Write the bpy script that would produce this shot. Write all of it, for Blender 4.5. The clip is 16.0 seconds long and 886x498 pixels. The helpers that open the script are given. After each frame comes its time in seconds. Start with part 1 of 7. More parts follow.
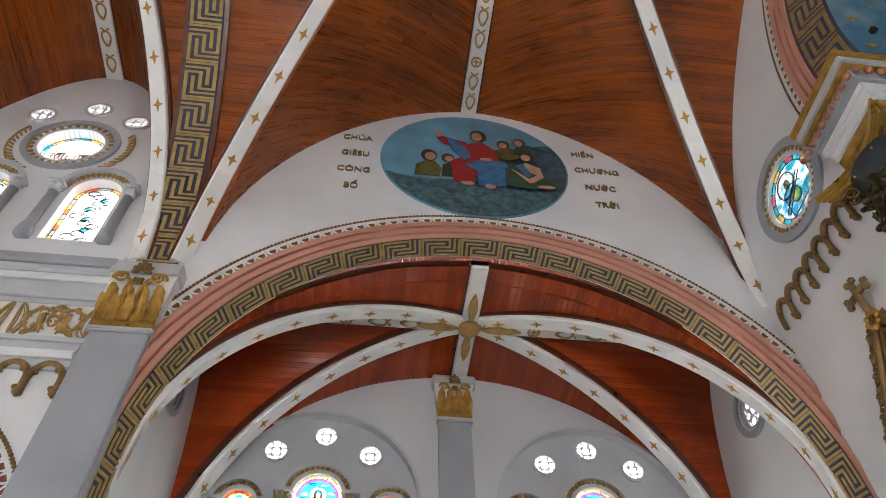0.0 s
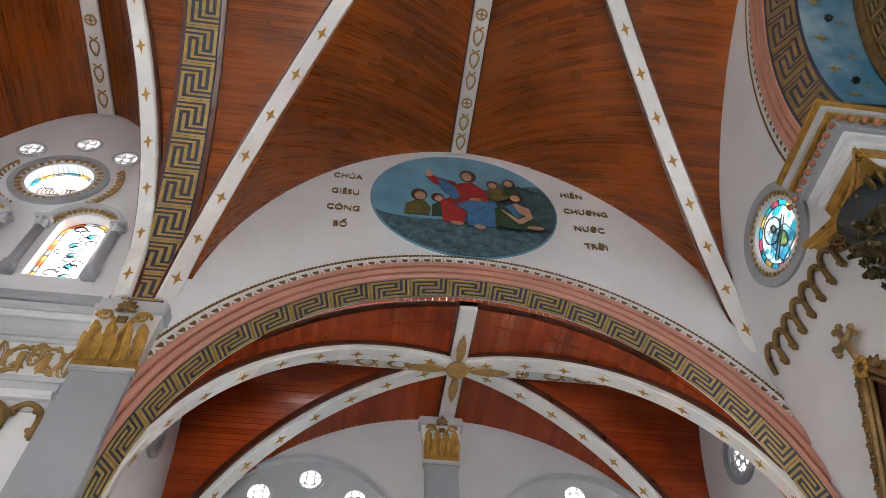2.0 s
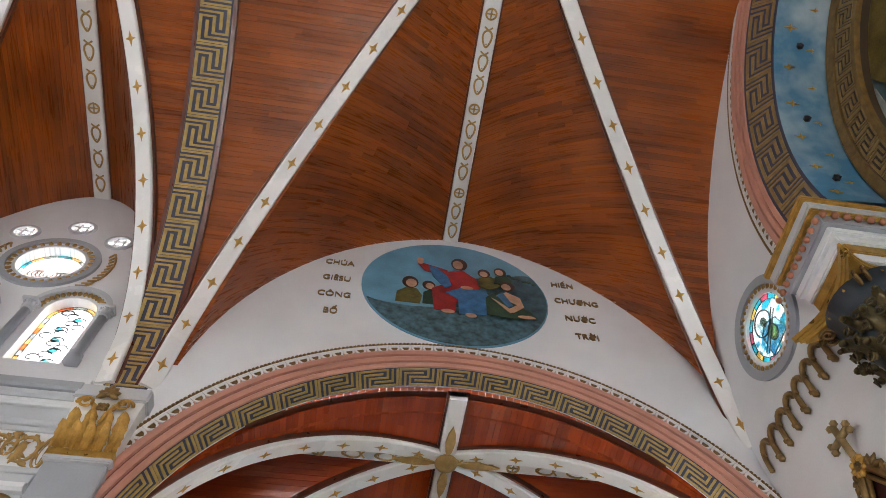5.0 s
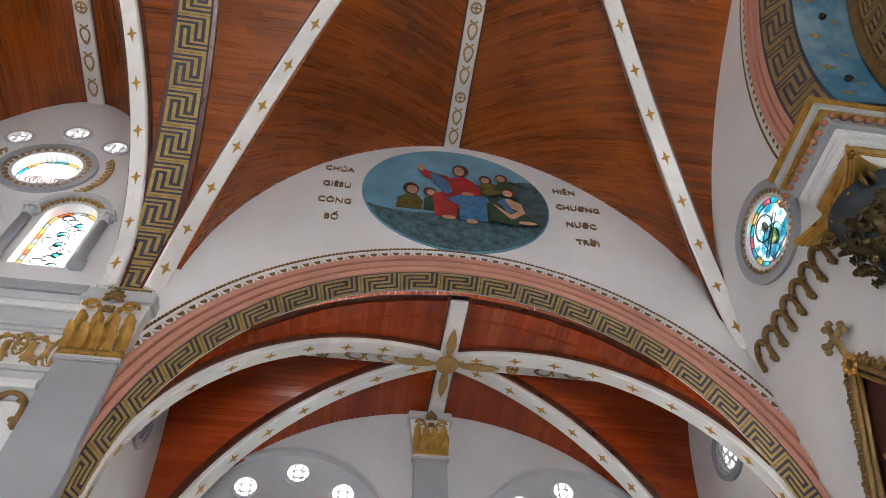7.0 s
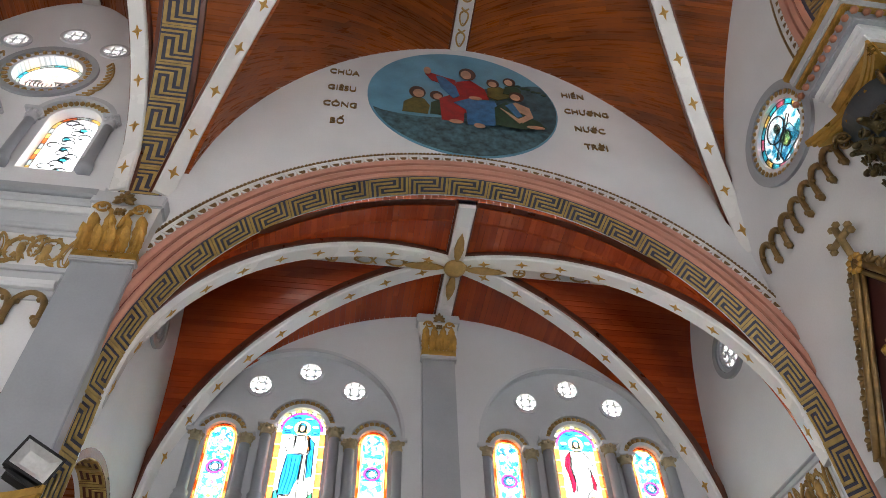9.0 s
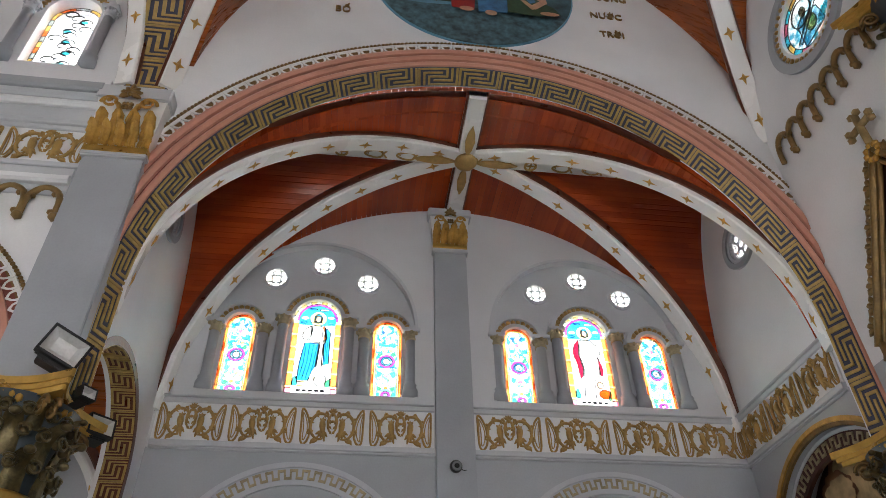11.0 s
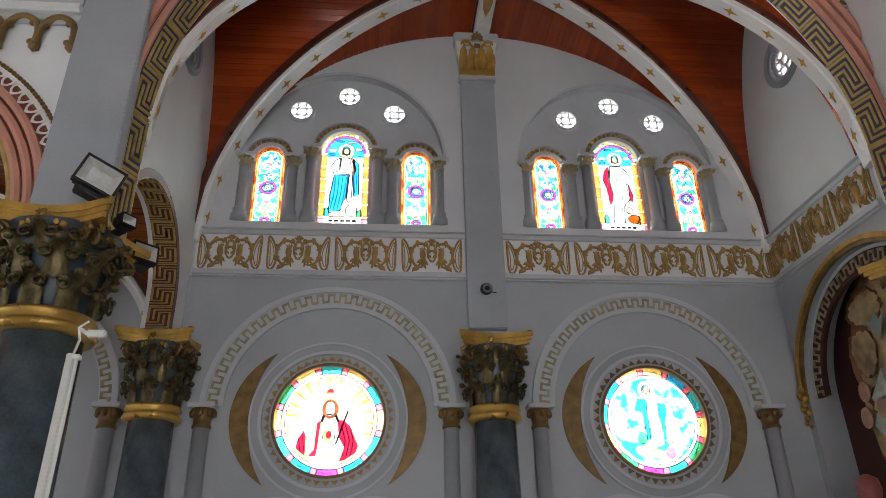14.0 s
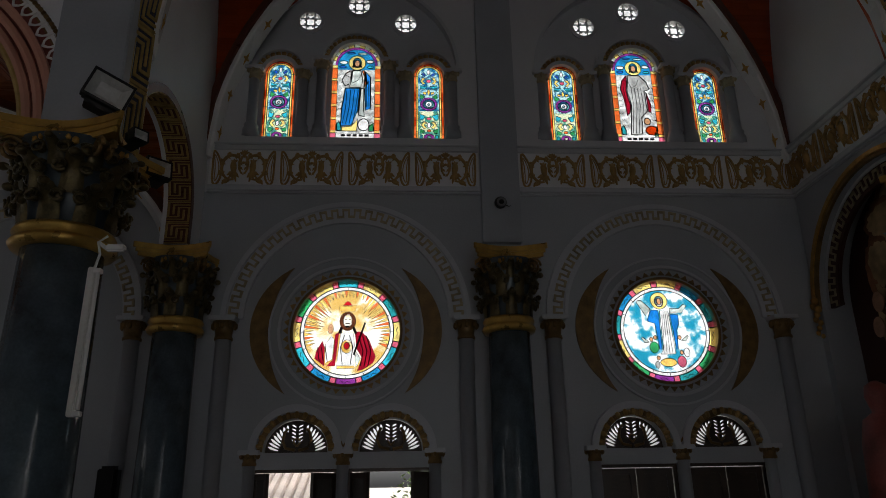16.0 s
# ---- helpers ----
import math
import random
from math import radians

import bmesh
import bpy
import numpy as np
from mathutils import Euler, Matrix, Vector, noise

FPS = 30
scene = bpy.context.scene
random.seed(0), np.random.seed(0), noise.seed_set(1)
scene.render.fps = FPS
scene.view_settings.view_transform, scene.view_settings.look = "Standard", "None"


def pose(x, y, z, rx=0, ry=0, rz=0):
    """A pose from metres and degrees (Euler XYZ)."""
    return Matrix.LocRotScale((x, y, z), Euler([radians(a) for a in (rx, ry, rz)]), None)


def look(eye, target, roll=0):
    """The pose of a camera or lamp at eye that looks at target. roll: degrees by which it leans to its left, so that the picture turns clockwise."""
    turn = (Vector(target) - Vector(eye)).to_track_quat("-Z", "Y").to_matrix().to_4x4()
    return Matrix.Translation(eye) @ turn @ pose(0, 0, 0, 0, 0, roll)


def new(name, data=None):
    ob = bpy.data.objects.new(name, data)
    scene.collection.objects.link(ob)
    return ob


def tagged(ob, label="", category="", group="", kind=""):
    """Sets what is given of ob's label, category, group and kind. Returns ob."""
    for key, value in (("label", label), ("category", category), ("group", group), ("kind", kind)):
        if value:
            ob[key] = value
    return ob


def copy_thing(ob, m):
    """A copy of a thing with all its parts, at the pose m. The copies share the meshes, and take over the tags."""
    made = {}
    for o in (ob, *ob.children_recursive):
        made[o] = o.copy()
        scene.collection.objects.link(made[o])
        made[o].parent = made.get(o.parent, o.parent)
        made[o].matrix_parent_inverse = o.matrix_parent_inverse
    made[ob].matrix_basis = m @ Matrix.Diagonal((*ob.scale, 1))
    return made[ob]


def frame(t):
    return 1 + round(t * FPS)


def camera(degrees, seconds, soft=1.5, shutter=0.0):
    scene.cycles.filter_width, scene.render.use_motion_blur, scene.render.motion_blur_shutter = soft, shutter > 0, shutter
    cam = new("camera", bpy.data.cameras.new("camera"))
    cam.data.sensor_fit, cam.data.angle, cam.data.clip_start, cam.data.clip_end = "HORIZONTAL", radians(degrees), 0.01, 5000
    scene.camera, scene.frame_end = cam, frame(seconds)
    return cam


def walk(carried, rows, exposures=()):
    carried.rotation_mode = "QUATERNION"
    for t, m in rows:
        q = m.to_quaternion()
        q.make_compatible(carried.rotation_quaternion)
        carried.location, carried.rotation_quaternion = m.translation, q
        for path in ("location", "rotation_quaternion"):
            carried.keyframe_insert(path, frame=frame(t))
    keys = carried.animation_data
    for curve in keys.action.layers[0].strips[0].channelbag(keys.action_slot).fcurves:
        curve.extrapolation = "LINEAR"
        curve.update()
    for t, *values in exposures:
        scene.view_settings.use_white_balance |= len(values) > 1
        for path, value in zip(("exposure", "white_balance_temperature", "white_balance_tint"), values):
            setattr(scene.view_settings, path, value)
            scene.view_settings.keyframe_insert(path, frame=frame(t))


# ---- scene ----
cam = camera(65.4, 16.0, soft=0.9)
EYE = 2.2
ROWS = [
    (0.0, -0.008, -0.078, 0.068, -8.03, 51.57, -1.72),
    (0.5, -0.009, -0.084, 0.096, -8.34, 51.73, -1.77),
    (1.0, -0.015, -0.098, 0.113, -8.82, 52.18, -1.97),
    (1.5, -0.019, -0.110, 0.128, -9.22, 52.92, -2.15),
    (2.0, -0.014, -0.129, 0.144, -9.73, 54.40, -2.40),
    (2.5, -0.017, -0.160, 0.148, -10.31, 56.46, -2.70),
    (3.0, -0.024, -0.185, 0.158, -10.89, 58.81, -3.10),
    (3.5, -0.017, -0.204, 0.154, -11.30, 60.32, -3.23),
    (3.7, -0.014, -0.206, 0.155, -11.40, 60.74, -3.24),
    (4.7, -0.002, -0.190, 0.162, -11.60, 61.50, -3.20),
    (5.8, 0.008, -0.115, 0.158, -11.40, 59.50, -3.00),
    (6.0, 0.010, -0.103, 0.157, -11.32, 58.39, -2.94),
    (6.5, -0.004, -0.068, 0.140, -11.11, 56.03, -2.74),
    (7.0, 0.008, -0.050, 0.142, -10.84, 54.22, -2.60),
    (7.5, 0.006, -0.022, 0.141, -10.64, 52.85, -2.41),
    (8.0, -0.010, 0.013, 0.104, -10.38, 51.39, -2.27),
    (8.5, -0.049, 0.054, 0.073, -10.31, 49.57, -2.28),
    (9.0, -0.048, 0.052, 0.038, -9.96, 47.08, -2.08),
    (11.5, -0.027, 0.117, -0.048, -7.80, 36.79, -1.30),
    (12.0, -0.033, 0.155, -0.075, -7.31, 34.73, -1.31),
    (12.5, -0.031, 0.172, -0.099, -6.76, 32.39, -1.20),
    (13.0, -0.021, 0.185, -0.116, -6.15, 30.10, -1.12),
    (13.5, -0.025, 0.197, -0.128, -5.65, 27.92, -1.10),
    (14.0, -0.012, 0.215, -0.154, -5.14, 25.61, -1.03),
    (14.5, 0.000, 0.226, -0.157, -4.66, 23.25, -0.96),
    (15.0, 0.001, 0.259, -0.170, -4.25, 21.49, -0.95),
    (15.5, 0.003, 0.263, -0.174, -3.95, 19.92, -0.92),
    (16.0, 0.006, 0.238, -0.194, -3.64, 18.79, -0.98),
]


def seen_pose(x, y, z, yaw, pitch, roll):
    """The pose of the eye from its place and its yaw, pitch and roll in degrees."""
    a, p = radians(yaw), radians(pitch)
    eye = Vector((x, y, z + EYE))
    return look(eye, eye + Vector((-math.sin(a) * math.cos(p), math.cos(a) * math.cos(p), math.sin(p))), roll)


EXPOSURES = [(0.0, 5.05), (3.5, 5.13), (7.0, 5.16), (9.0, 4.97), (11.5, 4.78), (12.5, 4.84), (13.5, 4.7), (14.0, 4.5), (14.5, 4.14), (15.0, 3.14), (15.5, 2.24), (16.0, 1.78)]
walk(cam, [(r[0], seen_pose(*r[1:])) for r in ROWS], EXPOSURES)

# ---- daylight ----
world = bpy.data.worlds.new("daylight")
scene.world = world
world.use_nodes = True
wn, wl = world.node_tree.nodes, world.node_tree.links
sky = wn.new("ShaderNodeTexSky")
sky.sky_type, sky.sun_disc = "NISHITA", False
sky.sun_elevation, sky.sun_rotation = radians(55), radians(150)
sky.dust_density, sky.air_density = 6.0, 1.0
pale = wn.new("ShaderNodeHueSaturation")
pale.inputs["Saturation"].default_value = 0.06
wl.new(sky.outputs[0], pale.inputs["Color"])
wl.new(pale.outputs[0], wn["Background"].inputs["Color"])
wn["Background"].inputs["Strength"].default_value = 0.15
sun_data = bpy.data.lights.new("sun", "SUN")
sun_data.energy, sun_data.angle, sun_data.color = 0.6, radians(10), (1.0, 0.96, 0.9)
sun_ob = new("sun", sun_data)
sun_ob.matrix_world = look((30, -50, 80), (0, 0, 0))


def fill_lamp(place, aim, width, height, watts, tint=(0.98, 0.97, 0.94)):
    """An added area lamp in place of sky light; no opening is built there."""
    data = bpy.data.lights.new("fill_light", "AREA")
    data.shape, data.size, data.size_y, data.energy, data.color = "RECTANGLE", width, height, watts, tint
    ob = new("fill_light", data)
    ob.matrix_world = look(place, aim)
    return ob


LAMP = 0.118
# fill lamps added out of view: across the nave, its far end, the aisle
for wx in (-16.5, -11.0, -5.3):
    fill_lamp((wx, -10.1, 2.2), (wx, 0, 4.0), 2.6, 3.4, 170 * LAMP)
    fill_lamp((wx - 3.2, -7.35, 11.3), (wx, 3, 11.5), 2.6, 2.6, 190 * LAMP)
# stronger added lamps that brighten the side bay from across the nave
for wx in (-0.69, 3.5):
    fill_lamp((wx, -10.1, 2.6), (wx, 6, 6.5), 2.4, 3.6, 620 * LAMP)
    fill_lamp((wx, -10.1, 7.6), (wx, 6, 8.5), 2.4, 2.0, 260 * LAMP)
fill_lamp((-23.5, -0.7, 4.5), (0, -0.7, 5.0), 9.0, 7.0, 250 * LAMP)
fill_lamp((-11.0, 8.9, 3.0), (-11.0, 0, 5.0), 2.4, 3.0, 120 * LAMP)

# ---- materials ----


def mat_nodes(name, rough=0.6, metal=0.0):
    m = bpy.data.materials.new(name)
    m.use_nodes = True
    b = m.node_tree.nodes["Principled BSDF"]
    b.inputs["Roughness"].default_value, b.inputs["Metallic"].default_value = rough, metal
    return m, m.node_tree.nodes, m.node_tree.links, b


def paint(name, colour, rough=0.6, metal=0.0, vary=0.12, scale=1.2, bump=0.15, fine=40.0, random_tint=0.0):
    """Paint, plaster or gilding with stains at a large scale, grain at a small one, and a fine relief."""
    m, n, l, b = mat_nodes(name, rough, metal)
    tc = n.new("ShaderNodeTexCoord")
    big, small = n.new("ShaderNodeTexNoise"), n.new("ShaderNodeTexNoise")
    big.inputs["Scale"].default_value, big.inputs["Detail"].default_value = scale, 6
    small.inputs["Scale"].default_value, small.inputs["Detail"].default_value = fine, 4
    l.new(tc.outputs["Object"], big.inputs["Vector"])
    l.new(tc.outputs["Object"], small.inputs["Vector"])
    ramp = n.new("ShaderNodeValToRGB")
    lo, hi = [max(0, c * (1 - vary)) for c in colour], [min(1, c * (1 + vary * 0.6)) for c in colour]
    ramp.color_ramp.elements[0].color, ramp.color_ramp.elements[1].color = (*lo, 1), (*hi, 1)
    ramp.color_ramp.elements[0].position, ramp.color_ramp.elements[1].position = 0.3, 0.7
    mix = n.new("ShaderNodeMath")
    mix.operation = "MULTIPLY_ADD"
    mix.inputs[1].default_value = 0.3
    l.new(small.outputs["Fac"], mix.inputs[0])
    sub = n.new("ShaderNodeMath")
    sub.operation = "MULTIPLY_ADD"
    sub.inputs[1].default_value, sub.inputs[2].default_value = 0.9, -0.1
    l.new(big.outputs["Fac"], sub.inputs[0])
    l.new(sub.outputs[0], mix.inputs[2])
    last = mix
    if random_tint:
        info, add = n.new("ShaderNodeObjectInfo"), n.new("ShaderNodeMath")
        add.operation = "MULTIPLY_ADD"
        add.inputs[1].default_value = random_tint
        l.new(info.outputs["Random"], add.inputs[0])
        l.new(mix.outputs[0], add.inputs[2])
        last = add
    l.new(last.outputs[0], ramp.inputs["Fac"])
    l.new(ramp.outputs[0], b.inputs["Base Color"])
    bp = n.new("ShaderNodeBump")
    bp.inputs["Strength"].default_value, bp.inputs["Distance"].default_value = bump, 0.01
    l.new(small.outputs["Fac"], bp.inputs["Height"])
    l.new(bp.outputs[0], b.inputs["Normal"])
    rr = n.new("ShaderNodeMapRange")
    rr.inputs["To Min"].default_value, rr.inputs["To Max"].default_value = max(0.03, rough - 0.1), min(1, rough + 0.12)
    l.new(big.outputs["Fac"], rr.inputs["Value"])
    l.new(rr.outputs[0], b.inputs["Roughness"])
    return m


def wood(name, dark, light, rough=0.2):
    """Varnished boards: each island of the mesh is one board, with a tone of its own and a grain along its length."""
    m, n, l, b = mat_nodes(name, rough)
    geo, tc, uv = n.new("ShaderNodeNewGeometry"), n.new("ShaderNodeTexCoord"), n.new("ShaderNodeUVMap")
    uv.uv_map = "board"

    def streaks(along, across, detail):
        mp, tx = n.new("ShaderNodeMapping"), n.new("ShaderNodeTexNoise")
        mp.inputs["Scale"].default_value = (along, across, 1.0)
        tx.inputs["Scale"].default_value, tx.inputs["Detail"].default_value = 1.0, detail
        l.new(uv.outputs[0], mp.inputs["Vector"])
        l.new(mp.outputs[0], tx.inputs["Vector"])
        return tx

    def madd(value, factor, plus):
        q = n.new("ShaderNodeMath")
        q.operation = "MULTIPLY_ADD"
        q.inputs[1].default_value = factor
        l.new(value, q.inputs[0])
        l.new(plus, q.inputs[2])
        return q.outputs[0]
    grain, fine = streaks(1.1, 24.0, 6), streaks(5.0, 130.0, 3)
    stain = n.new("ShaderNodeTexNoise")
    stain.inputs["Scale"].default_value, stain.inputs["Detail"].default_value = 0.8, 4
    l.new(tc.outputs["Object"], stain.inputs["Vector"])
    tone = madd(geo.outputs["Random Per Island"], 0.36, madd(grain.outputs["Fac"], 0.34, madd(fine.outputs["Fac"], 0.2, stain.outputs["Fac"])))
    ramp = n.new("ShaderNodeValToRGB")
    ramp.color_ramp.elements[0].color, ramp.color_ramp.elements[1].color = (*dark, 1), (*light, 1)
    ramp.color_ramp.elements[0].position, ramp.color_ramp.elements[1].position = 0.55, 1.05
    half = n.new("ShaderNodeMath")
    half.operation = "MULTIPLY_ADD"
    half.inputs[1].default_value, half.inputs[2].default_value = 0.8, 0.05
    l.new(tone, half.inputs[0])
    l.new(half.outputs[0], ramp.inputs["Fac"])
    l.new(ramp.outputs[0], b.inputs["Base Color"])
    bp = n.new("ShaderNodeBump")
    bp.inputs["Strength"].default_value, bp.inputs["Distance"].default_value = 0.25, 0.004
    l.new(grain.outputs["Fac"], bp.inputs["Height"])
    l.new(bp.outputs[0], b.inputs["Normal"])
    rr = n.new("ShaderNodeMapRange")
    rr.inputs["To Min"].default_value, rr.inputs["To Max"].default_value = rough - 0.08, rough + 0.14
    l.new(grain.outputs["Fac"], rr.inputs["Value"])
    l.new(rr.outputs[0], b.inputs["Roughness"])
    b.inputs["Specular IOR Level"].default_value = 0.4
    b.inputs["Coat Weight"].default_value = 0.08
    b.inputs["Coat Roughness"].default_value = 0.12
    return m


def stained(name, colour, cloud=0.35, scale=9.0, clear=0.9, other=None):
    """Coloured window glass: daylight passes through, tinted, and is scattered a little."""
    m = bpy.data.materials.new(name)
    m.use_nodes = True
    n, l = m.node_tree.nodes, m.node_tree.links
    n.remove(n["Principled BSDF"])
    tr, tl, gl = n.new("ShaderNodeBsdfTransparent"), n.new("ShaderNodeBsdfTranslucent"), n.new("ShaderNodeBsdfGlossy")
    gl.inputs["Roughness"].default_value = 0.1
    tex, tc = n.new("ShaderNodeTexNoise"), n.new("ShaderNodeTexCoord")
    tex.inputs["Scale"].default_value, tex.inputs["Detail"].default_value = scale, 5
    l.new(tc.outputs["Object"], tex.inputs["Vector"])
    ramp = n.new("ShaderNodeValToRGB")
    # light crosses both faces of a pane
    ramp.color_ramp.elements[0].color = (*[(c * (1 - cloud)) ** 0.5 for c in colour], 1)
    ramp.color_ramp.elements[1].color = (*[min(1, c * (1 + cloud)) ** 0.5 for c in colour], 1)
    ramp.color_ramp.elements[0].position, ramp.color_ramp.elements[1].position = 0.35, 0.65
    if other:
        ramp.color_ramp.elements[1].color = (*[c ** 0.5 for c in other], 1)
        ramp.color_ramp.elements[0].position, ramp.color_ramp.elements[1].position = 0.44, 0.54
    l.new(tex.outputs["Fac"], ramp.inputs["Fac"])
    for s in (tr, tl):
        l.new(ramp.outputs[0], s.inputs["Color"])
    m1, m2 = n.new("ShaderNodeMixShader"), n.new("ShaderNodeMixShader")
    m1.inputs[0].default_value, m2.inputs[0].default_value = clear, 0.04
    l.new(tl.outputs[0], m1.inputs[1])
    l.new(tr.outputs[0], m1.inputs[2])
    l.new(m1.outputs[0], m2.inputs[1])
    l.new(gl.outputs[0], m2.inputs[2])
    l.new(m2.outputs[0], n["Material Output"].inputs["Surface"])
    return m


WHITE = paint("white_wall_paint", (0.74, 0.75, 0.78), 0.45, vary=0.1, scale=0.7)
# wall paint darkened to hold the shade of the side bay, deepest low down
SHADEWALL = paint("shaded_wall_paint", (0.4, 0.42, 0.46), 0.45, vary=0.12, scale=0.8)
HALFSHADE = paint("half_shaded_wall_paint", (0.6, 0.61, 0.64), 0.45, vary=0.1, scale=0.8)
GREY = paint("grey_paint", (0.36, 0.38, 0.42), 0.4, vary=0.12)
PALE = paint("pale_grey_paint", (0.52, 0.54, 0.58), 0.42, vary=0.1)
RIBWHITE = paint("white_gloss_paint", (0.8, 0.8, 0.8), 0.25, vary=0.06)
GOLD = paint("gold_paint", (0.5, 0.28, 0.055), 0.35, 0.35, vary=0.35, scale=8, bump=0.3)
BRIGHTGOLD = paint("bright_gilding", (0.55, 0.34, 0.08), 0.3, 0.6, vary=0.25, scale=6)
BRONZE = paint("aged_bronze_paint", (0.12, 0.09, 0.036), 0.34, 0.55, vary=0.75, scale=9, bump=0.4)
TAN = paint("tan_gold_relief", (0.42, 0.26, 0.08), 0.5, 0.15, vary=0.3, scale=9, bump=0.4)
DULLGOLD = paint("dull_brown_gold", (0.3, 0.2, 0.08), 0.45, 0.15, vary=0.3, scale=8)
TERRACOTTA = paint("terracotta_paint", (0.42, 0.17, 0.1), 0.4, vary=0.25, scale=6)
STEPTAN = paint("dull_tan_relief", (0.4, 0.33, 0.2), 0.5, 0.05, vary=0.35, scale=6, bump=0.4)
BROWNGOLD = paint("brown_gold", (0.22, 0.13, 0.04), 0.4, 0.3, vary=0.4, scale=8)
PINK = paint("salmon_paint", (0.56, 0.27, 0.2), 0.45, vary=0.12, scale=2)
DEEPRED = paint("dark_red_paint", (0.2, 0.045, 0.03), 0.45, vary=0.2)
NAVY = paint("navy_paint", (0.045, 0.05, 0.09), 0.45, vary=0.25, scale=3)
KEYGOLD = paint("key_gold", (0.46, 0.32, 0.11), 0.4, 0.2, vary=0.25, scale=9)
MARBLE = paint("blue_grey_marble", (0.075, 0.105, 0.13), 0.12, vary=0.45, scale=3.5, bump=0.02)
WOOD = wood("varnished_boards", (0.13, 0.026, 0.004), (0.355, 0.085, 0.01), 0.26)
BAYWOOD = wood("varnished_red_boards", (0.2, 0.022, 0.003), (0.42, 0.064, 0.011), 0.18)
WOODTRIM = paint("red_brown_wood_edge", (0.11, 0.025, 0.01), 0.3, vary=0.3, scale=6)
IRON = paint("black_metal", (0.02, 0.02, 0.022), 0.4, 0.5, vary=0.3)
DARKWOOD = paint("dark_brown_wood", (0.05, 0.03, 0.02), 0.35, vary=0.4, scale=6)
LEAD = paint("lead_came", (0.02, 0.02, 0.02), 0.5, 0.6, vary=0.3)
FLOORM = paint("grey_floor_tiles", (0.42, 0.4, 0.37), 0.15, vary=0.15)

# ---- mesh helpers ----
from mathutils.geometry import tessellate_polygon


def part(name, bm, material, parent=None, label="", smooth=False, recalc=True):
    """One mesh object from a bmesh, under its thing."""
    if recalc:
        bmesh.ops.recalc_face_normals(bm, faces=bm.faces[:])
    data = bpy.data.meshes.new(name)
    bm.to_mesh(data)
    bm.free()
    data.materials.append(material)
    if smooth:
        data.polygons.foreach_set("use_smooth", [True] * len(data.polygons))
    ob = new(name, data)
    if parent:
        ob.parent = parent
    if label:
        ob["label"] = label
    return ob


def again(ob, parent, m=None):
    """A further piece on the mesh of ob."""
    o = new(ob.name.split(".")[0], ob.data)
    o.parent = parent
    if m is not None:
        o.matrix_basis = m
    return o


def thing(name, label, category, group="", kind="", at=(0, 0, 0)):
    e = new(name)
    e.location = at
    return tagged(e, label, category, group, kind)


def plane(origin, u, v):
    """Local axes on a wall: u to the right, v up, w towards the viewer."""
    u, v = Vector(u), Vector(v)
    w = u.cross(v)
    m = Matrix((u, v, w)).transposed().to_4x4()
    m.translation = Vector(origin)
    return m


def back(y):
    return plane((0, y, 0), (1, 0, 0), (0, 0, 1))


def side(x):
    return plane((x, 0, 0), (0, -1, 0), (0, 0, 1))


def slab(bm, loops, m, w0, w1):
    """A plate with holes: the first loop is its outline, the others its openings; from depth w0 to w1."""
    tris = tessellate_polygon([[Vector((p[0], p[1], 0)) for p in lp] for lp in loops])
    flat = [p for lp in loops for p in lp]
    a = [bm.verts.new(m @ Vector((p[0], p[1], w0))) for p in flat]
    b = [bm.verts.new(m @ Vector((p[0], p[1], w1))) for p in flat]
    for t in tris:
        for vs in (a, b):
            try:
                bm.faces.new([vs[i] for i in t])
            except ValueError:
                pass
    k = 0
    for lp in loops:
        n = len(lp)
        for i in range(n):
            j = (i + 1) % n
            try:
                bm.faces.new((a[k + i], a[k + j], b[k + j], b[k + i]))
            except ValueError:
                pass
        k += n
    return bm


def box(bm, x0, x1, y0, y1, z0, z1, bevel=0.0):
    m = Matrix.Translation(((x0 + x1) / 2, (y0 + y1) / 2, (z0 + z1) / 2)) @ Matrix.Diagonal((x1 - x0, y1 - y0, z1 - z0, 1))
    r = bmesh.ops.create_cube(bm, size=1, matrix=m)
    if bevel:
        es = list({e for v in r["verts"] for e in v.link_edges})
        bmesh.ops.bevel(bm, geom=es, offset=bevel, segments=2, affect="EDGES")
    return bm


def circle(cx, cz, r, n=40, rz=None):
    return [(cx + r * math.cos(i * math.tau / n), cz + (rz or r) * math.sin(i * math.tau / n)) for i in range(n)]


def arch(cx, half, z0, zs, n=20, rise=None):
    """A round-headed outline: sill z0, springing zs."""
    rise = rise or half
    return [(cx - half, z0), (cx + half, z0)] + [(cx + half * math.cos(a), zs + rise * math.sin(a)) for a in np.linspace(0, math.pi, n)]


def ring(bm, cx, cz, r0, r1, m, w0, w1, a0=0, a1=360, n=48):
    """A flat ring or arc between two radii and two depths."""
    full = abs(a1 - a0) >= 360
    k = n if full else n + 1
    rows = []
    for i in range(k):
        a = radians(a0 + (a1 - a0) * i / n)
        rows.append([bm.verts.new(m @ Vector((cx + r * math.cos(a), cz + r * math.sin(a), w))) for r, w in ((r0, w0), (r1, w0), (r1, w1), (r0, w1))])
    for i in range(n):
        p, q = rows[i], rows[(i + 1) % k]
        for j in range(4):
            bm.faces.new((p[j], p[(j + 1) % 4], q[(j + 1) % 4], q[j]))
    if not full:
        bm.faces.new(rows[0])
        bm.faces.new(rows[-1][::-1])
    return bm


